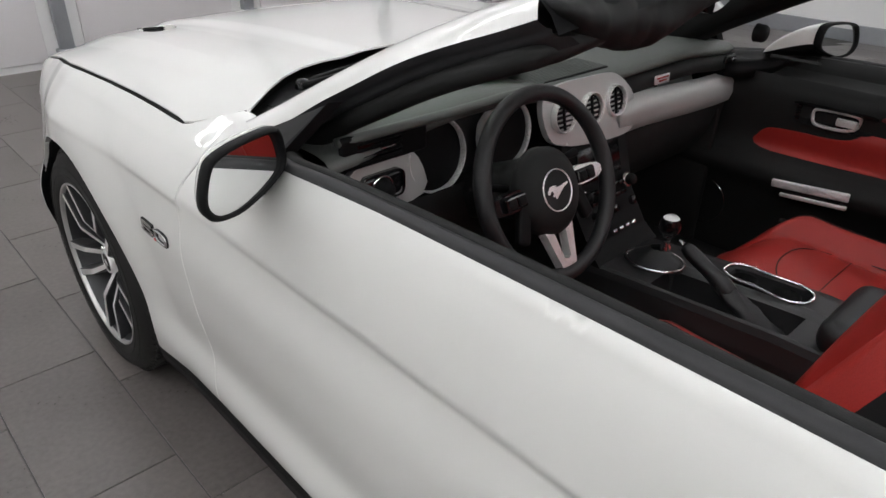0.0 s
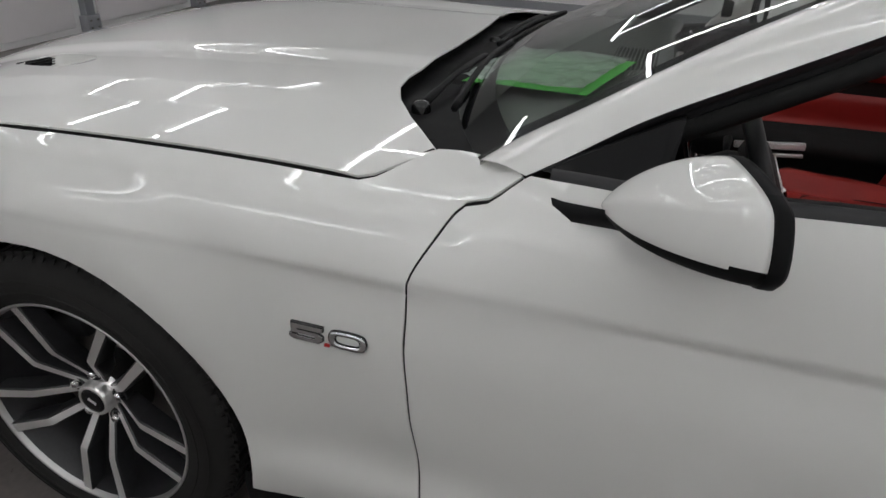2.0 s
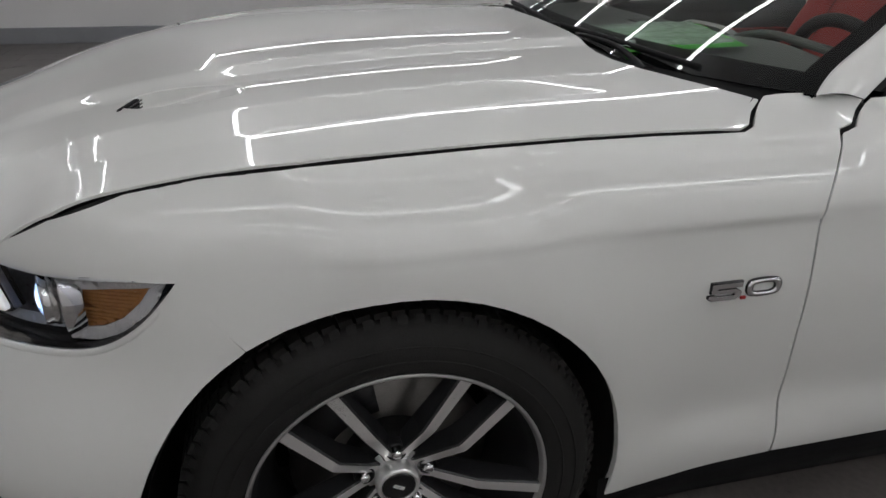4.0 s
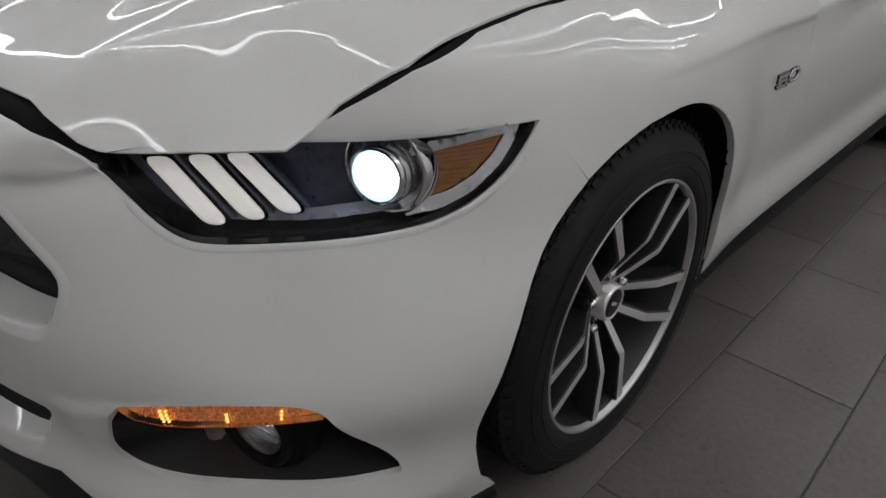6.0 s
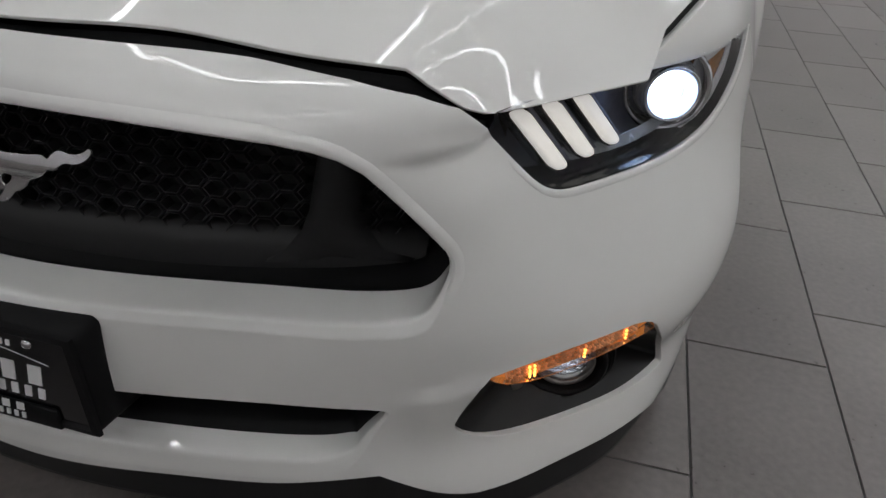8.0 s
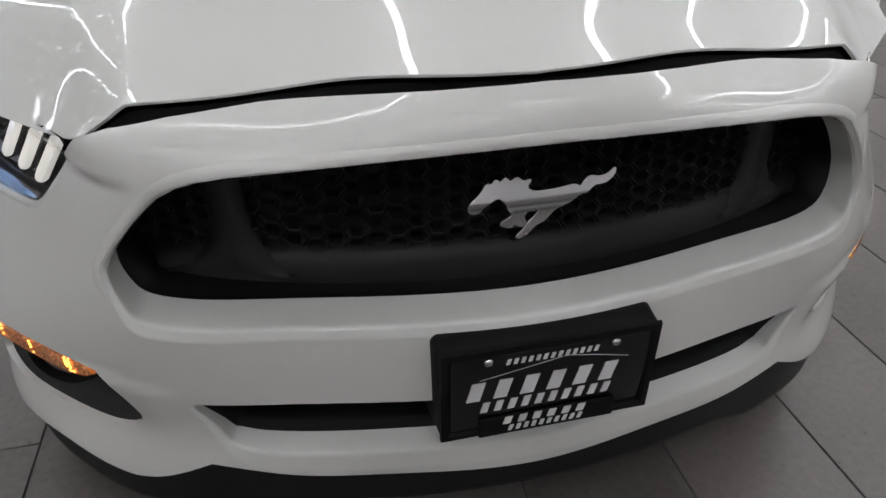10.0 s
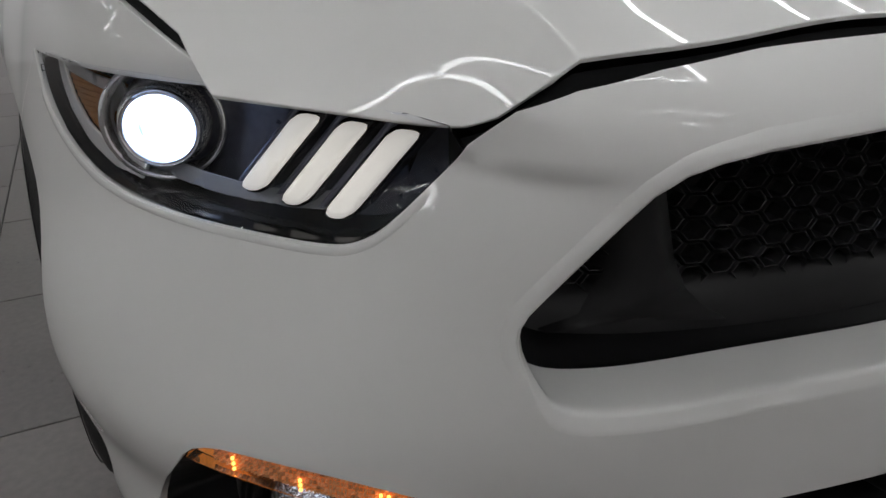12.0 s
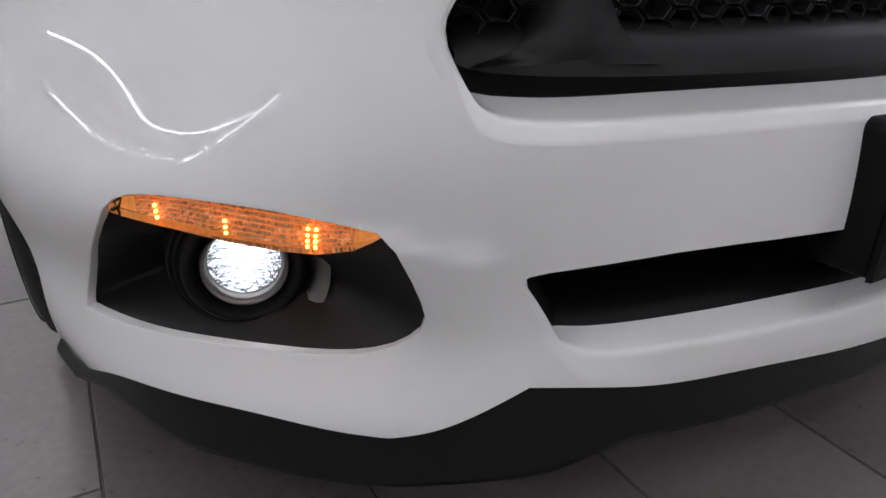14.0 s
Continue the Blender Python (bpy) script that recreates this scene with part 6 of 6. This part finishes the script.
part("centre_trim", patch("centre_trim", lambda u, v: np.stack([np.asarray(u, float) + 0 * v, -1.040 + .25 * (np.asarray(v, float) - .86) + .35 * np.asarray(u, float) ** 2, np.asarray(v, float) + 0 * u], axis=-1), mid_loop, (), .012, .02, centre=(0, 0, .85)), SATIN, dash, "satin silver centre vent panel")
left_loop = rounded(np.array([(-.70, .875), (-.53, .895), (-.50, .86), (-.49, .80), (-.56, .785), (-.69, .80)]), 1)
part("side_trim", patch("side_trim", lambda u, v: np.stack([np.asarray(u, float) + 0 * v, -.985 + .2 * (np.asarray(v, float) - .86) + 0 * u, np.asarray(v, float) + 0 * u], axis=-1), left_loop, (), .015, .02, centre=(-.6, 0, .85)), SATIN, dash, "satin silver side trim")
part("switch_plate", box(.10, .012, .055, (-.605, -.992, .838), .014, seg=3), GLOSSBLACK, dash)
part("light_switch", moved(lathe([(0, -.026), (.014, -.026), (.016, -.022), (.018, -.006), (.022, -.004), (.023, 0)], 28, "y"), Matrix.Translation((-.612, -.998, .838))), BLACK, dash, "round black light switch")
part("switch_ring", moved(lathe([(.023, -.004), (.0255, -.005), (.026, 0)], 28, "y"), Matrix.Translation((-.612, -.999, .838))), CHROME, dash)
part("vent_face", box(.205, .014, .066, (-.598, -.992, .921), .008, seg=3), BLACK, dash, "black face round the side vent")
sv = new("side_vent")
sv.parent = dash
tagged(sv, "black rectangular side vent")
part("vent_frame", box(.115, .02, .060, (-.615, -.990, .922), .010), GLOSSBLACK, sv)
for k in range(4):
    part("vent_slat", box(.10, .010, .0025, (-.615, -1.001, .902 + .012 * k), .0008, Matrix.Rotation(.4, 4, "X")), BLACK, sv)
part("vent_tab", box(.034, .006, .0035, (-.602, -1.008, .922), .001), CHROME, sv, "chrome vent tab")
for y in np.linspace(-.955, -.865, 11):
    part("speaker_slat", box(.285, .0036, .0028, (.005, y, .9420), .0006, Matrix.Rotation(.10, 4, "X")), DASHTOP, dash)
part("speaker_recess", box(.29, .102, .004, (.005, -.91, .9375), .001), DARK, dash)
# round vents and dials
for x in (-.112, -.012, .088):
    v = new("round_vent")
    v.parent = dash
    m = Matrix.Translation((x, -1.036 + .35 * x * x, .880)) @ Matrix.Rotation(-.2, 4, "X")
    part("vent_ring", moved(lathe([(.0345, -.004), (.0352, -.011), (.0365, -.0122), (.0380, -.010), (.0388, .004)], 36, "y"), m), SILVER, v, "bright silver vent ring")
    part("vent_bowl", moved(lathe([(0, .012), (.025, .010), (.033, -.002)], 30, "y"), m), DARK, v)
    for k in range(5):
        z = -.022 + k * .011
        w = 2 * math.sqrt(.032 ** 2 - z * z)
        part("vent_slat", moved(_bm_mesh(box(w, .012, .002, (0, 0, z), .0005, Matrix.Rotation(.4, 4, "X"))), m), BLACK, v)
    part("vent_spine", moved(_bm_mesh(box(.005, .006, .062, (0, -.004, 0), .001)), m), BLACK, v)
for x in (-.455, -.246):
    d = new("dial")
    d.parent = dash
    tagged(d, "round instrument dial with chrome ring")
    m = Matrix.Translation((x, -.972, .857)) @ Matrix.Rotation(-.12, 4, "X")
    part("dial_ring", moved(lathe([(.0748, .004), (.0755, -.015), (.0768, -.0165), (.0782, -.015), (.0790, .008)], 44, "y"), m), SILVER, d, "bright silver dial ring")
    part("dial_face", moved(lathe([(0, -.002), (.0735, -.002)], 40, "y"), m), BLACK, d)
part("cluster_hood", tube(line3([(-.70, -.985, .944), (-.56, -1.0, .950), (-.34, -1.015, .957), (-.20, -1.005, .948), (-.165, -.995, .935)], 24), .012, 10, flat=.8), DASHTOP, dash, "black hood over the dials, greyed by painted sheen")
part("plaque", box(.075, .003, .024, (.34, -1.010, .884), .002, Matrix.Rotation(-.12, 4, "X") @ Matrix.Rotation(.03, 4, "Y")), ALLOY, dash, "small silver plaque")
for k in range(2):
    part("plaque_bar", box(.056 - .02 * k, .002, .004, (.34, -1.0125, .889 - k * .008), 0, Matrix.Rotation(-.12, 4, "X")), RED, dash)
part("passenger_vent", box(.06, .012, .024, (.665, -1.035, .893), .006), GLOSSBLACK, dash)
part("passenger_vent_tab", box(.018, .006, .004, (.672, -1.044, .893), .001), CHROME, dash)

# ---- centre stack and console ----
con = new("centre_console")
con.parent = car
tagged(con, "black centre console with chrome rings")
stack = [[(-.125, -1.045, .81), (.135, -1.045, .81), (.135, -.98, .81), (-.125, -.98, .81)], [(-.12, -1.065, .75), (.13, -1.065, .75), (.13, -.98, .75), (-.12, -.98, .75)], [(-.115, -1.10, .66), (.12, -1.10, .66), (.12, -1.0, .66), (-.115, -1.0, .66)], [(-.115, -1.15, .585), (.12, -1.15, .585), (.12, -1.0, .585), (-.115, -1.0, .585)], [(-.12, -1.19, .55), (.125, -1.19, .55), (.125, -1.0, .55), (-.12, -1.0, .55)]]
part("stack_panel", loft("stack", stack, closed=True, smooth=False), BLACK, con)
part("stack_screen", box(.165, .006, .085, (.0, -1.070, .755), .003, Matrix.Rotation(-.30, 4, "X")), GLOSSBLACK, con, "dark touch screen")
for x in (-.088, .092):
    m = Matrix.Translation((x, -1.098, .690)) @ Matrix.Rotation(-.4, 4, "X")
    part("volume_knob", moved(lathe([(0, -.022), (.012, -.022), (.0135, -.018), (.0145, 0)], 24, "y"), m), BLACK, con)
    part("knob_ring", moved(lathe([(.0145, -.006), (.0185, -.005), (.0195, 0)], 24, "y"), m), CHROME, con, "chrome knob ring")
for k in range(6):
    part("stack_button", box(.021, .008, .011, (-.06 + k * .024, -1.102, .695), .002, Matrix.Rotation(-.4, 4, "X")), GLOSSBLACK, con)
    part("stack_button", box(.021, .008, .011, (-.06 + k * .024, -1.112, .672), .002, Matrix.Rotation(-.4, 4, "X")), GLOSSBLACK, con)
for x in (-.075, .0, .078):
    part("climate_dial", moved(lathe([(0, -.012), (.009, -.012), (.0105, -.009), (.012, 0)], 24, "y"), Matrix.Translation((x, -1.128, .648)) @ Matrix.Rotation(-.5, 4, "X")), GLOSSBLACK, con, "small black climate dial")
for k in range(4):
    part("toggle", box(.016, .022, .010, (-.035 + k * .026, -1.158, .607), .003, Matrix.Rotation(-.8, 4, "X"), seg=3), CHROME, con, "chrome toggle switch")
body = []
CUP, WELL = (-1.418, -1.428, -1.582, -1.592), (-1.315, -1.327, -1.605, -1.618)
for y in sorted({-1.12, -1.20, -1.26, -1.36, -1.41, -1.47, -1.53, -1.57, -1.66, -1.75, -1.95} | set(CUP) | set(WELL), reverse=True):
    z = float(np.interp(-y, [1.12, 1.20, 1.40, 1.60, 1.95], [.545, .556, .572, .585, .585]))
    w = float(np.interp(-y, [1.12, 1.20, 1.40, 1.95], [.122, .125, .128, .126]))
    dw = .055 * float(np.interp(-y, [-v for v in WELL], [0, 1, 1, 0]))
    dc = .050 * float(np.interp(-y, [-v for v in CUP], [0, 1, 1, 0]))
    body.append([(-w - .012, y, .30), (-w - .006, y, z - .06), (-w, y, z - .018), (-w + .006, y, z - .003), (-w + .014, y, z), (-w + .022, y, z - dw), (-.075, y, z - dw * 1.05), (-.030, y, z - dw), (-.022, y, z), (-.006, y, z + .001), (.016, y, z + .001), (.022, y, z - dc), (.052, y, z - dc), (.084, y, z - dc), (.090, y, z), (w - .014, y, z - .003), (w, y, z - .02), (w + .006, y, z - .06), (w + .012, y, .30)])
part("console_body", loft("console", body, smooth=False), CONSOLE, con, "black console with recessed trays")
ring = [(-.018 + .055 * math.cos(a), -1.268 + .072 * math.sin(a) + .1 * .055 * math.cos(a), .570 + .008 * math.sin(a) * -1) for a in np.linspace(0, 2 * math.pi, 41)[:-1]]
part("shifter_ring", tube(ring, .0042, 8, closed=True), CHROME, con, "chrome shifter ring")
boot = [[(-.015 + rx * math.cos(a) * (1 + .06 * math.sin(5 * a)), -1.272 + ry * math.sin(a) * (1 + .06 * math.cos(4 * a)), z) for a in np.linspace(0, 2 * math.pi, 33)] for rx, ry, z in ((.050, .066, .566), (.043, .056, .580), (.030, .036, .592), (.017, .019, .604))]
part("shifter_boot", loft("boot", boot), LEATHER, con, "black leather shifter boot")
part("shifter_stem", moved(lathe([(.012, .595), (.012, .612), (.0085, .616), (.0085, .632), (.0125, .635), (.0125, .642)], 20, "z"), Matrix.Translation((-.008, -1.285, 0))), CHROME, con, "chrome shifter stem")
part("shifter_knob", moved(lathe([(.0, .640), (.014, .640), (.021, .648), (.0245, .660), (.024, .672), (.0185, .683)], 28, "z"), Matrix.Translation((-.006, -1.285, 0))), GLOSSBLACK, con, "gloss black gear knob")
part("knob_cap", moved(lathe([(.0185, .683), (.013, .688), (0, .690)], 28, "z"), Matrix.Translation((-.006, -1.285, 0))), ALLOY, con, "silver knob cap")
part("brake_grip", tube(line3([(-.053, -1.352, .654), (-.055, -1.40, .630), (-.056, -1.45, .604), (-.057, -1.475, .588)], 16), [.012, .0155, .0165, .017, .017, .017, .0165, .016, .0165, .017, .018, .019, .020, .020, .019, .018], 14), LEATHER, con, "black leather hand brake grip")
part("brake_button", moved(lathe([(0, .012), (.005, .011), (.006, 0)], 14, "y"), Matrix.Translation((-.0525, -1.346, .657)) @ Matrix.Rotation(.35, 4, "X")), CHROME, con, "chrome release button")
bt = [[(-.060 + r * math.cos(a) * (1 + .10 * math.sin(4 * a + 9 * k)), y + r * 1.2 * math.sin(a), z + .006 * math.sin(3 * a + 2 * k)) for a in np.linspace(0, 2 * math.pi, 25)] for k, (r, y, z) in enumerate(((.019, -1.458, .602), (.024, -1.480, .588), (.027, -1.505, .572), (.031, -1.535, .556), (.034, -1.562, .542), (.030, -1.585, .526)))]
part("brake_boot", loft("brake_boot", bt), LEATHER, con, "creased black leather brake boot")
for cy, r in ((-1.455, .034), (-1.545, .040)):
    part("cup_well", moved(lathe([(r - .006, .040), (r - .008, .004), (0, .002)], 28, "z"), Matrix.Translation((.053, cy, .5345))), DARK, con, "dark cup holder well")
cr = rounded(np.array([(.012, -1.44), (.03, -1.41), (.072, -1.41), (.092, -1.44), (.088, -1.485), (.094, -1.53), (.096, -1.57), (.075, -1.60), (.03, -1.60), (.008, -1.57), (.012, -1.52), (.018, -1.485)]), 2)
part("cup_holder_ring", tube([(x, y, .588) for x, y in cr], .0036, 8, closed=True), CHROME, con, "chrome cup holder ring")
arm_b = box(.235, .40, .075, (.0, -1.86, .612), .032, seg=5)
part("armrest", arm_b, LEATHER, con, "black leather armrest")


# ---- steering wheel ----
sw = new("steering_wheel")
sw.parent = car
tagged(sw, "black leather steering wheel with silver spokes")
SM = Matrix.Translation((-.348, -1.192, .832)) @ Matrix.Rotation(math.radians(-23), 4, "X")
HUB = SM @ Matrix.Translation((-.010, .004, -.009))
an = np.linspace(0, 2 * math.pi, 73)[:-1]
part("wheel_rim", moved(tube([(.180 * math.cos(a), 0, .180 * math.sin(a)) for a in an], [.0158 + .0016 * abs(math.cos(a)) ** 4 for a in an], 14, closed=True, up=(0, 1, 0)), SM), LEATHER, sw, "black leather wheel rim")
part("hub_pad", moved(lathe([(0, -.030), (.044, -.029), (.070, -.024), (.086, -.010), (.088, .010), (.072, .028)], 40, "y"), HUB), SOFT, sw, "round black horn pad")
part("hub_ring", moved(lathe([(.0392, -.0285), (.0400, -.0318), (.0412, -.0318), (.0420, -.0275)], 40, "y"), HUB), SILVER, sw, "silver ring on the horn pad")
part("hub_emblem", patch("he", lambda u, v: np.stack([np.asarray(u, float) * .30 + 0 * v, -.033 + 0 * u + 0 * v, np.asarray(v, float) * .30 + 0 * u], axis=-1), o * np.array([1, 1]), (), .006, .002, centre=(0, 1, 0)), SILVER, sw, "small silver emblem").matrix_basis = HUB
for s in (-1, 1):
    spoke_f = rounded(np.array([(s * .07, -.010), (s * .072, .026), (s * .12, .024), (s * .166, .018), (s * .166, -.008), (s * .11, -.014)]), 1)
    # left spoke is silver too; its dark reflection is put into a black colour
    part("side_spoke", moved(mesh("sp", [(x, y, z) for y in (-.012, .012) for x, z in spoke_f], [tuple(range(len(spoke_f)))[::-1], tuple(range(len(spoke_f), 2 * len(spoke_f)))] + [(i, (i + 1) % len(spoke_f), len(spoke_f) + (i + 1) % len(spoke_f), len(spoke_f) + i) for i in range(len(spoke_f))], smooth=False), HUB), SILVER if s > 0 else GLOSSBLACK, sw, "satin silver side spoke" if s > 0 else "silver side spoke, blackened for its dark reflection")
    part("button_pad", moved(_bm_mesh(box(.058, .012, .028, (s * .105, -.016, .006), .005, seg=3)), HUB), GLOSSBLACK, sw, "black spoke buttons")
    for k in range(2):
        part("spoke_button", moved(_bm_mesh(box(.02, .006, .018, (s * (.092 + .026 * k), -.023, .006), .003)), HUB), BLACK, sw)
    low_f = [(s * .044, -.066), (s * .020, -.066), (s * .010 + .008, -.138), (.010, -.142), (.010, -.166), (s * .020 + .010, -.163)]
    lk = len(low_f)
    part("lower_spoke", moved(mesh("ls", [(x, y, z) for y in (-.011, .010) for x, z in low_f], [tuple(range(lk))[::-1], tuple(range(lk, 2 * lk))] + [(i, (i + 1) % lk, lk + (i + 1) % lk, lk + i) for i in range(lk)], smooth=False), HUB), SILVER, sw, "bright silver lower spoke")
    part("control_pod", moved(_bm_mesh(box(.032, .02, .075, (s * .088, -.004, -.045), .008, Matrix.Rotation(s * -.35, 4, "Y"), seg=3)), HUB), BLACK, sw)
part("column", moved(lathe([(.05, .02), (.062, .05), (.060, .13), (.055, .24)], 24, "y"), SM), SOFT, sw, "black steering column shroud")
for s in (-1, 1):
    part("stalk", moved(tube([(s * .05, .06, .01), (s * .11, .055, .03), (s * .155, .05, .035)], [.008, .007, .010], 10), SM), BLACK, sw, "black column stalk")


# ---- seats ----
def seat(cx, label, drop=0.0):
    root = new("front_seat")
    root.parent = car
    tagged(root, label)
    # cushion: a lofted pad with raised side bolsters and a thigh line
    rings = []
    for t in np.linspace(0, 1, 26):
        y = -1.275 - .53 * t
        front_ = float(step(-.06, .26, t))
        half_ = .265 - .15 * (1 - front_) ** 1.6
        r = []
        for u in np.linspace(-1, 1, 41):
            bol = .050 * float(step(.50, .78, abs(u))) * front_ - .075 * float(step(.80, 1.0, abs(u)))
            seamline = -.007 * (math.exp(-((abs(u) - .50) / .020) ** 2) + math.exp(-((t - .34) / .012) ** 2) * (abs(u) < .50) + math.exp(-((t - .70) / .012) ** 2) * (abs(u) < .50) + .7 * math.exp(-((abs(u) - .80) / .016) ** 2))
            puff = .008 * max(0.0, math.cos(u * 3.1)) * (1 + .5 * math.cos(t * 17))
            z = .470 - drop + .030 * front_ - .065 * (1 - front_) ** 2 + bol + seamline - .03 * t + puff + .003 * noise.noise(Vector((u * 3, t * 5, cx)))
            r.append((cx + u * half_, y - .02 * (1 - u * u) * (1 - front_) * -1, z))
        rings.append(np.array(r))
    low_r = [r * np.array([1, 1, 0]) + np.array([0, 0, .30]) for r in (rings[0], rings[-1])]
    part("seat_cushion", loft("cushion", [low_r[0]] + rings + [low_r[1]]), RED, root, "red leather cushion with dark stitching")
    for s in (-1, 1):
        part("cushion_seam", tube([rings[i][20 + s * 15] + np.array([0, 0, .001]) for i in range(4, 26)], .0016, 5), STITCH, root)
        part("cushion_side", box(.02, .5, .16, (cx + s * .262, -1.55, .40), .008), SOFT, root)
    bow = curve([rings[i][k] for i, k in ((24, 9), (16, 9), (10, 10), (8, 13), (7, 20), (8, 27), (10, 30), (16, 31), (24, 31))], 60)
    part("cushion_seam", tube(bow + np.array([0, 0, .002]), .002, 5), STITCH, root)
    for i in (13, 19):
        part("cushion_seam", tube([rings[i][k] + np.array([0, 0, .0012]) for k in range(11, 30)], .0014, 5), STITCH, root)
    rings = []
    for t in np.linspace(0, 1, 22):
        y, z = -1.735 - .20 * t, .50 + .56 * t
        half_ = .265 - .05 * t ** 3
        r = []
        for u in np.linspace(-1, 1, 37):
            bol = .075 * float(step(.50, .88, abs(u))) * (1 - .5 * t) - .05 * float(step(.92, 1, abs(u)))
            seamline = -.007 * math.exp(-((abs(u) - .52) / .025) ** 2)
            r.append((cx + u * half_, y + bol + seamline + .02 * math.sin(t * 3), z + .006 * bol))
        rings.append(np.array(r))
    part("seat_back", loft("seat_back", rings), RED, root, "red leather backrest with side bolsters")
    for s in (-1, 1):
        part("back_side", loft("bs", [np.array([r[18 + s * 18] for r in rings]), np.array([r[18 + s * 18] + np.array([s * .012, -.05, 0]) for r in rings]), np.array([r[18 + s * 18] + np.array([0, -.15, 0]) for r in rings])]), LEATHER, root, "black leather seat side")
        part("back_seam", tube([r[18 + s * 10] + np.array([0, .001, 0]) for r in rings], .0016, 5), STITCH, root)
    rear = [np.array([r[18 + k] + np.array([0, -.15, 0]) for r in rings]) for k in (-18, -9, 0, 9, 18)]
    part("back_shell", loft("shell", rear), LEATHER, root)
    top_r = [np.array([rings[-1][18 + k] + np.array([0, d, h]) for k in range(-18, 19)]) for d, h in ((0, 0), (-.05, .02), (-.11, .015), (-.15, 0))]
    part("back_top", loft("bt", top_r), LEATHER, root)


seat(.375, "red and black leather passenger seat")
seat(-.375, "red and black leather driver seat", .004)
part("cabin_floor", box(1.42, 1.6, .02, (0, -1.35, .265), .004), SOFT, car, "black carpet")
part("firewall", box(1.40, .03, .62, (0, -.60, .58), .004), SOFT, car)
part("rear_bulkhead", box(1.5, .04, .60, (0, -2.35, .62), .02), SOFT, car)
part("rear_deck", box(1.62, .95, .04, (0, -2.92, .965), .02), PAINT, car, "white rear deck")
part("folded_roof", box(1.25, .40, .12, (0, -2.40, .93), .04, seg=3), LEATHER, car, "black folded fabric roof")

# ---- papers on the dashboard ----
sheet = thing("paper_folder", "bright green paper in a clear plastic sleeve on the dashboard", "paper", at=(-.22, -.74, .94))
pm = Matrix.Rotation(-.06, 4, "X") @ Matrix.Rotation(-.22, 4, "Z")
bm = bmesh.new()
bmesh.ops.create_grid(bm, x_segments=18, y_segments=14, size=.5)
for v in bm.verts:
    p = Vector((v.co.x * .31, v.co.y * .265 - .02, 0))
    p.z = .010 + .003 * noise.noise(p * 9)
    v.co = pm @ p
part("green_sheet", bm, GREEN, sheet, "bright green paper")
bm = bmesh.new()
bmesh.ops.create_grid(bm, x_segments=40, y_segments=30, size=.5)
for v in bm.verts:
    p = Vector((v.co.x * .31 + .012, v.co.y * .262 - .004, 0))
    p.z = .017 + .006 * noise.noise(p * 22) + .003 * noise.noise(p * 60)
    v.co = pm @ p
part("plastic_sleeve", bm, FILM, sheet, "creased clear plastic sleeve")

# ---- far wall panels and posts ----
POSTS = (-3.9, -2.4, -.95, .18, 1.7, 3.2, 4.7)
for x, x_next in zip(POSTS, POSTS[1:] + (5.98,)):
    p = thing("wall_post", "grey metal post on the white wall", "wall post", "posts along the wall", at=(x, ROOM_Y1 - .035, 0))
    part("post", box(.10, .07, CEIL, (0, 0, CEIL / 2), .006), GREYTRIM, p)
    part("post_foot", box(.15, .09, .14, (0, -.012, .07), .006), GREYTRIM, p)
    for k in range(4):
        part("bolt", moved(lathe([(0, -.012), (.008, -.010), (.009, 0)], 10, "y"), Matrix.Translation((-.04 + .08 * (k % 2), -.057, .04 + .06 * (k // 2)))), STEEL, p)
    q = thing("wall_panel", "glossy white wall panel", "wall panel", "panels along the wall", at=((x + x_next) / 2, ROOM_Y1 - .012, 0))
    part("panel", box(x_next - x - .28, .024, 2.55, (0, 0, 1.33), .006), PANEL, q)
setting("baseboard", box(.03, ROOM_Y1 - ROOM_Y0, .15, (PARTITION_X - .015, (ROOM_Y0 + ROOM_Y1) / 2, .075), .004), GREYTRIM, "grey baseboard along the wall")


# ---- floor tiles, last ----
setting("floor", box(ROOM_X + ROOM_W + 0.4, ROOM_Y1 - ROOM_Y0 + 0.4, 0.1, ((ROOM_X - ROOM_W) / 2, (ROOM_Y0 + ROOM_Y1) / 2, -0.0532)), GROUT, "dark grey stone-look tiled floor")
floor = bpy.data.objects["floor"]
TX, TY = 0.302, 0.596
bm = box(TX - 0.004, TY - 0.004, 0.008, (0, 0, -0.004), 0.0012, seg=1)
tile_me = bpy.data.meshes.new("tile")
bm.to_mesh(tile_me)
bm.free()
tile_me.materials.append(TILE)
rest = bmesh.new()
for i in range(int(-ROOM_W / TX) - 6, int(ROOM_X / TX) + 2):
    cx = -1.095 + TX * (i + 4)
    shift = 0.0 if i % 2 == 0 else -0.20
    for j in range(-12, 10):
        cy = -0.208 + TY * j + shift
        if not -ROOM_W < cx < ROOM_X or not ROOM_Y0 - 0.2 < cy < ROOM_Y1 + 0.2:
            continue
        if -2.3 < cx < 1.7 and -2.6 < cy < 2.2:
            t = new("tile", tile_me)
            t.location, t.parent = (cx, cy, 0), floor
        else:
            y0, y1 = max(cy - TY / 2, ROOM_Y0 - 0.05) + 0.002, min(cy + TY / 2, ROOM_Y1 + 0.05) - 0.002
            if y1 - y0 < 0.02:
                continue
            q = box(TX - 0.004, y1 - y0, 0.008, (cx, (y0 + y1) / 2, -0.004))
            me = bpy.data.meshes.new("q")
            q.to_mesh(me)
            q.free()
            rest.from_mesh(me)
            bpy.data.meshes.remove(me)
tagged(part("outer_tiles", rest, OUTER_TILE, floor, smooth=False), kind="stuff")
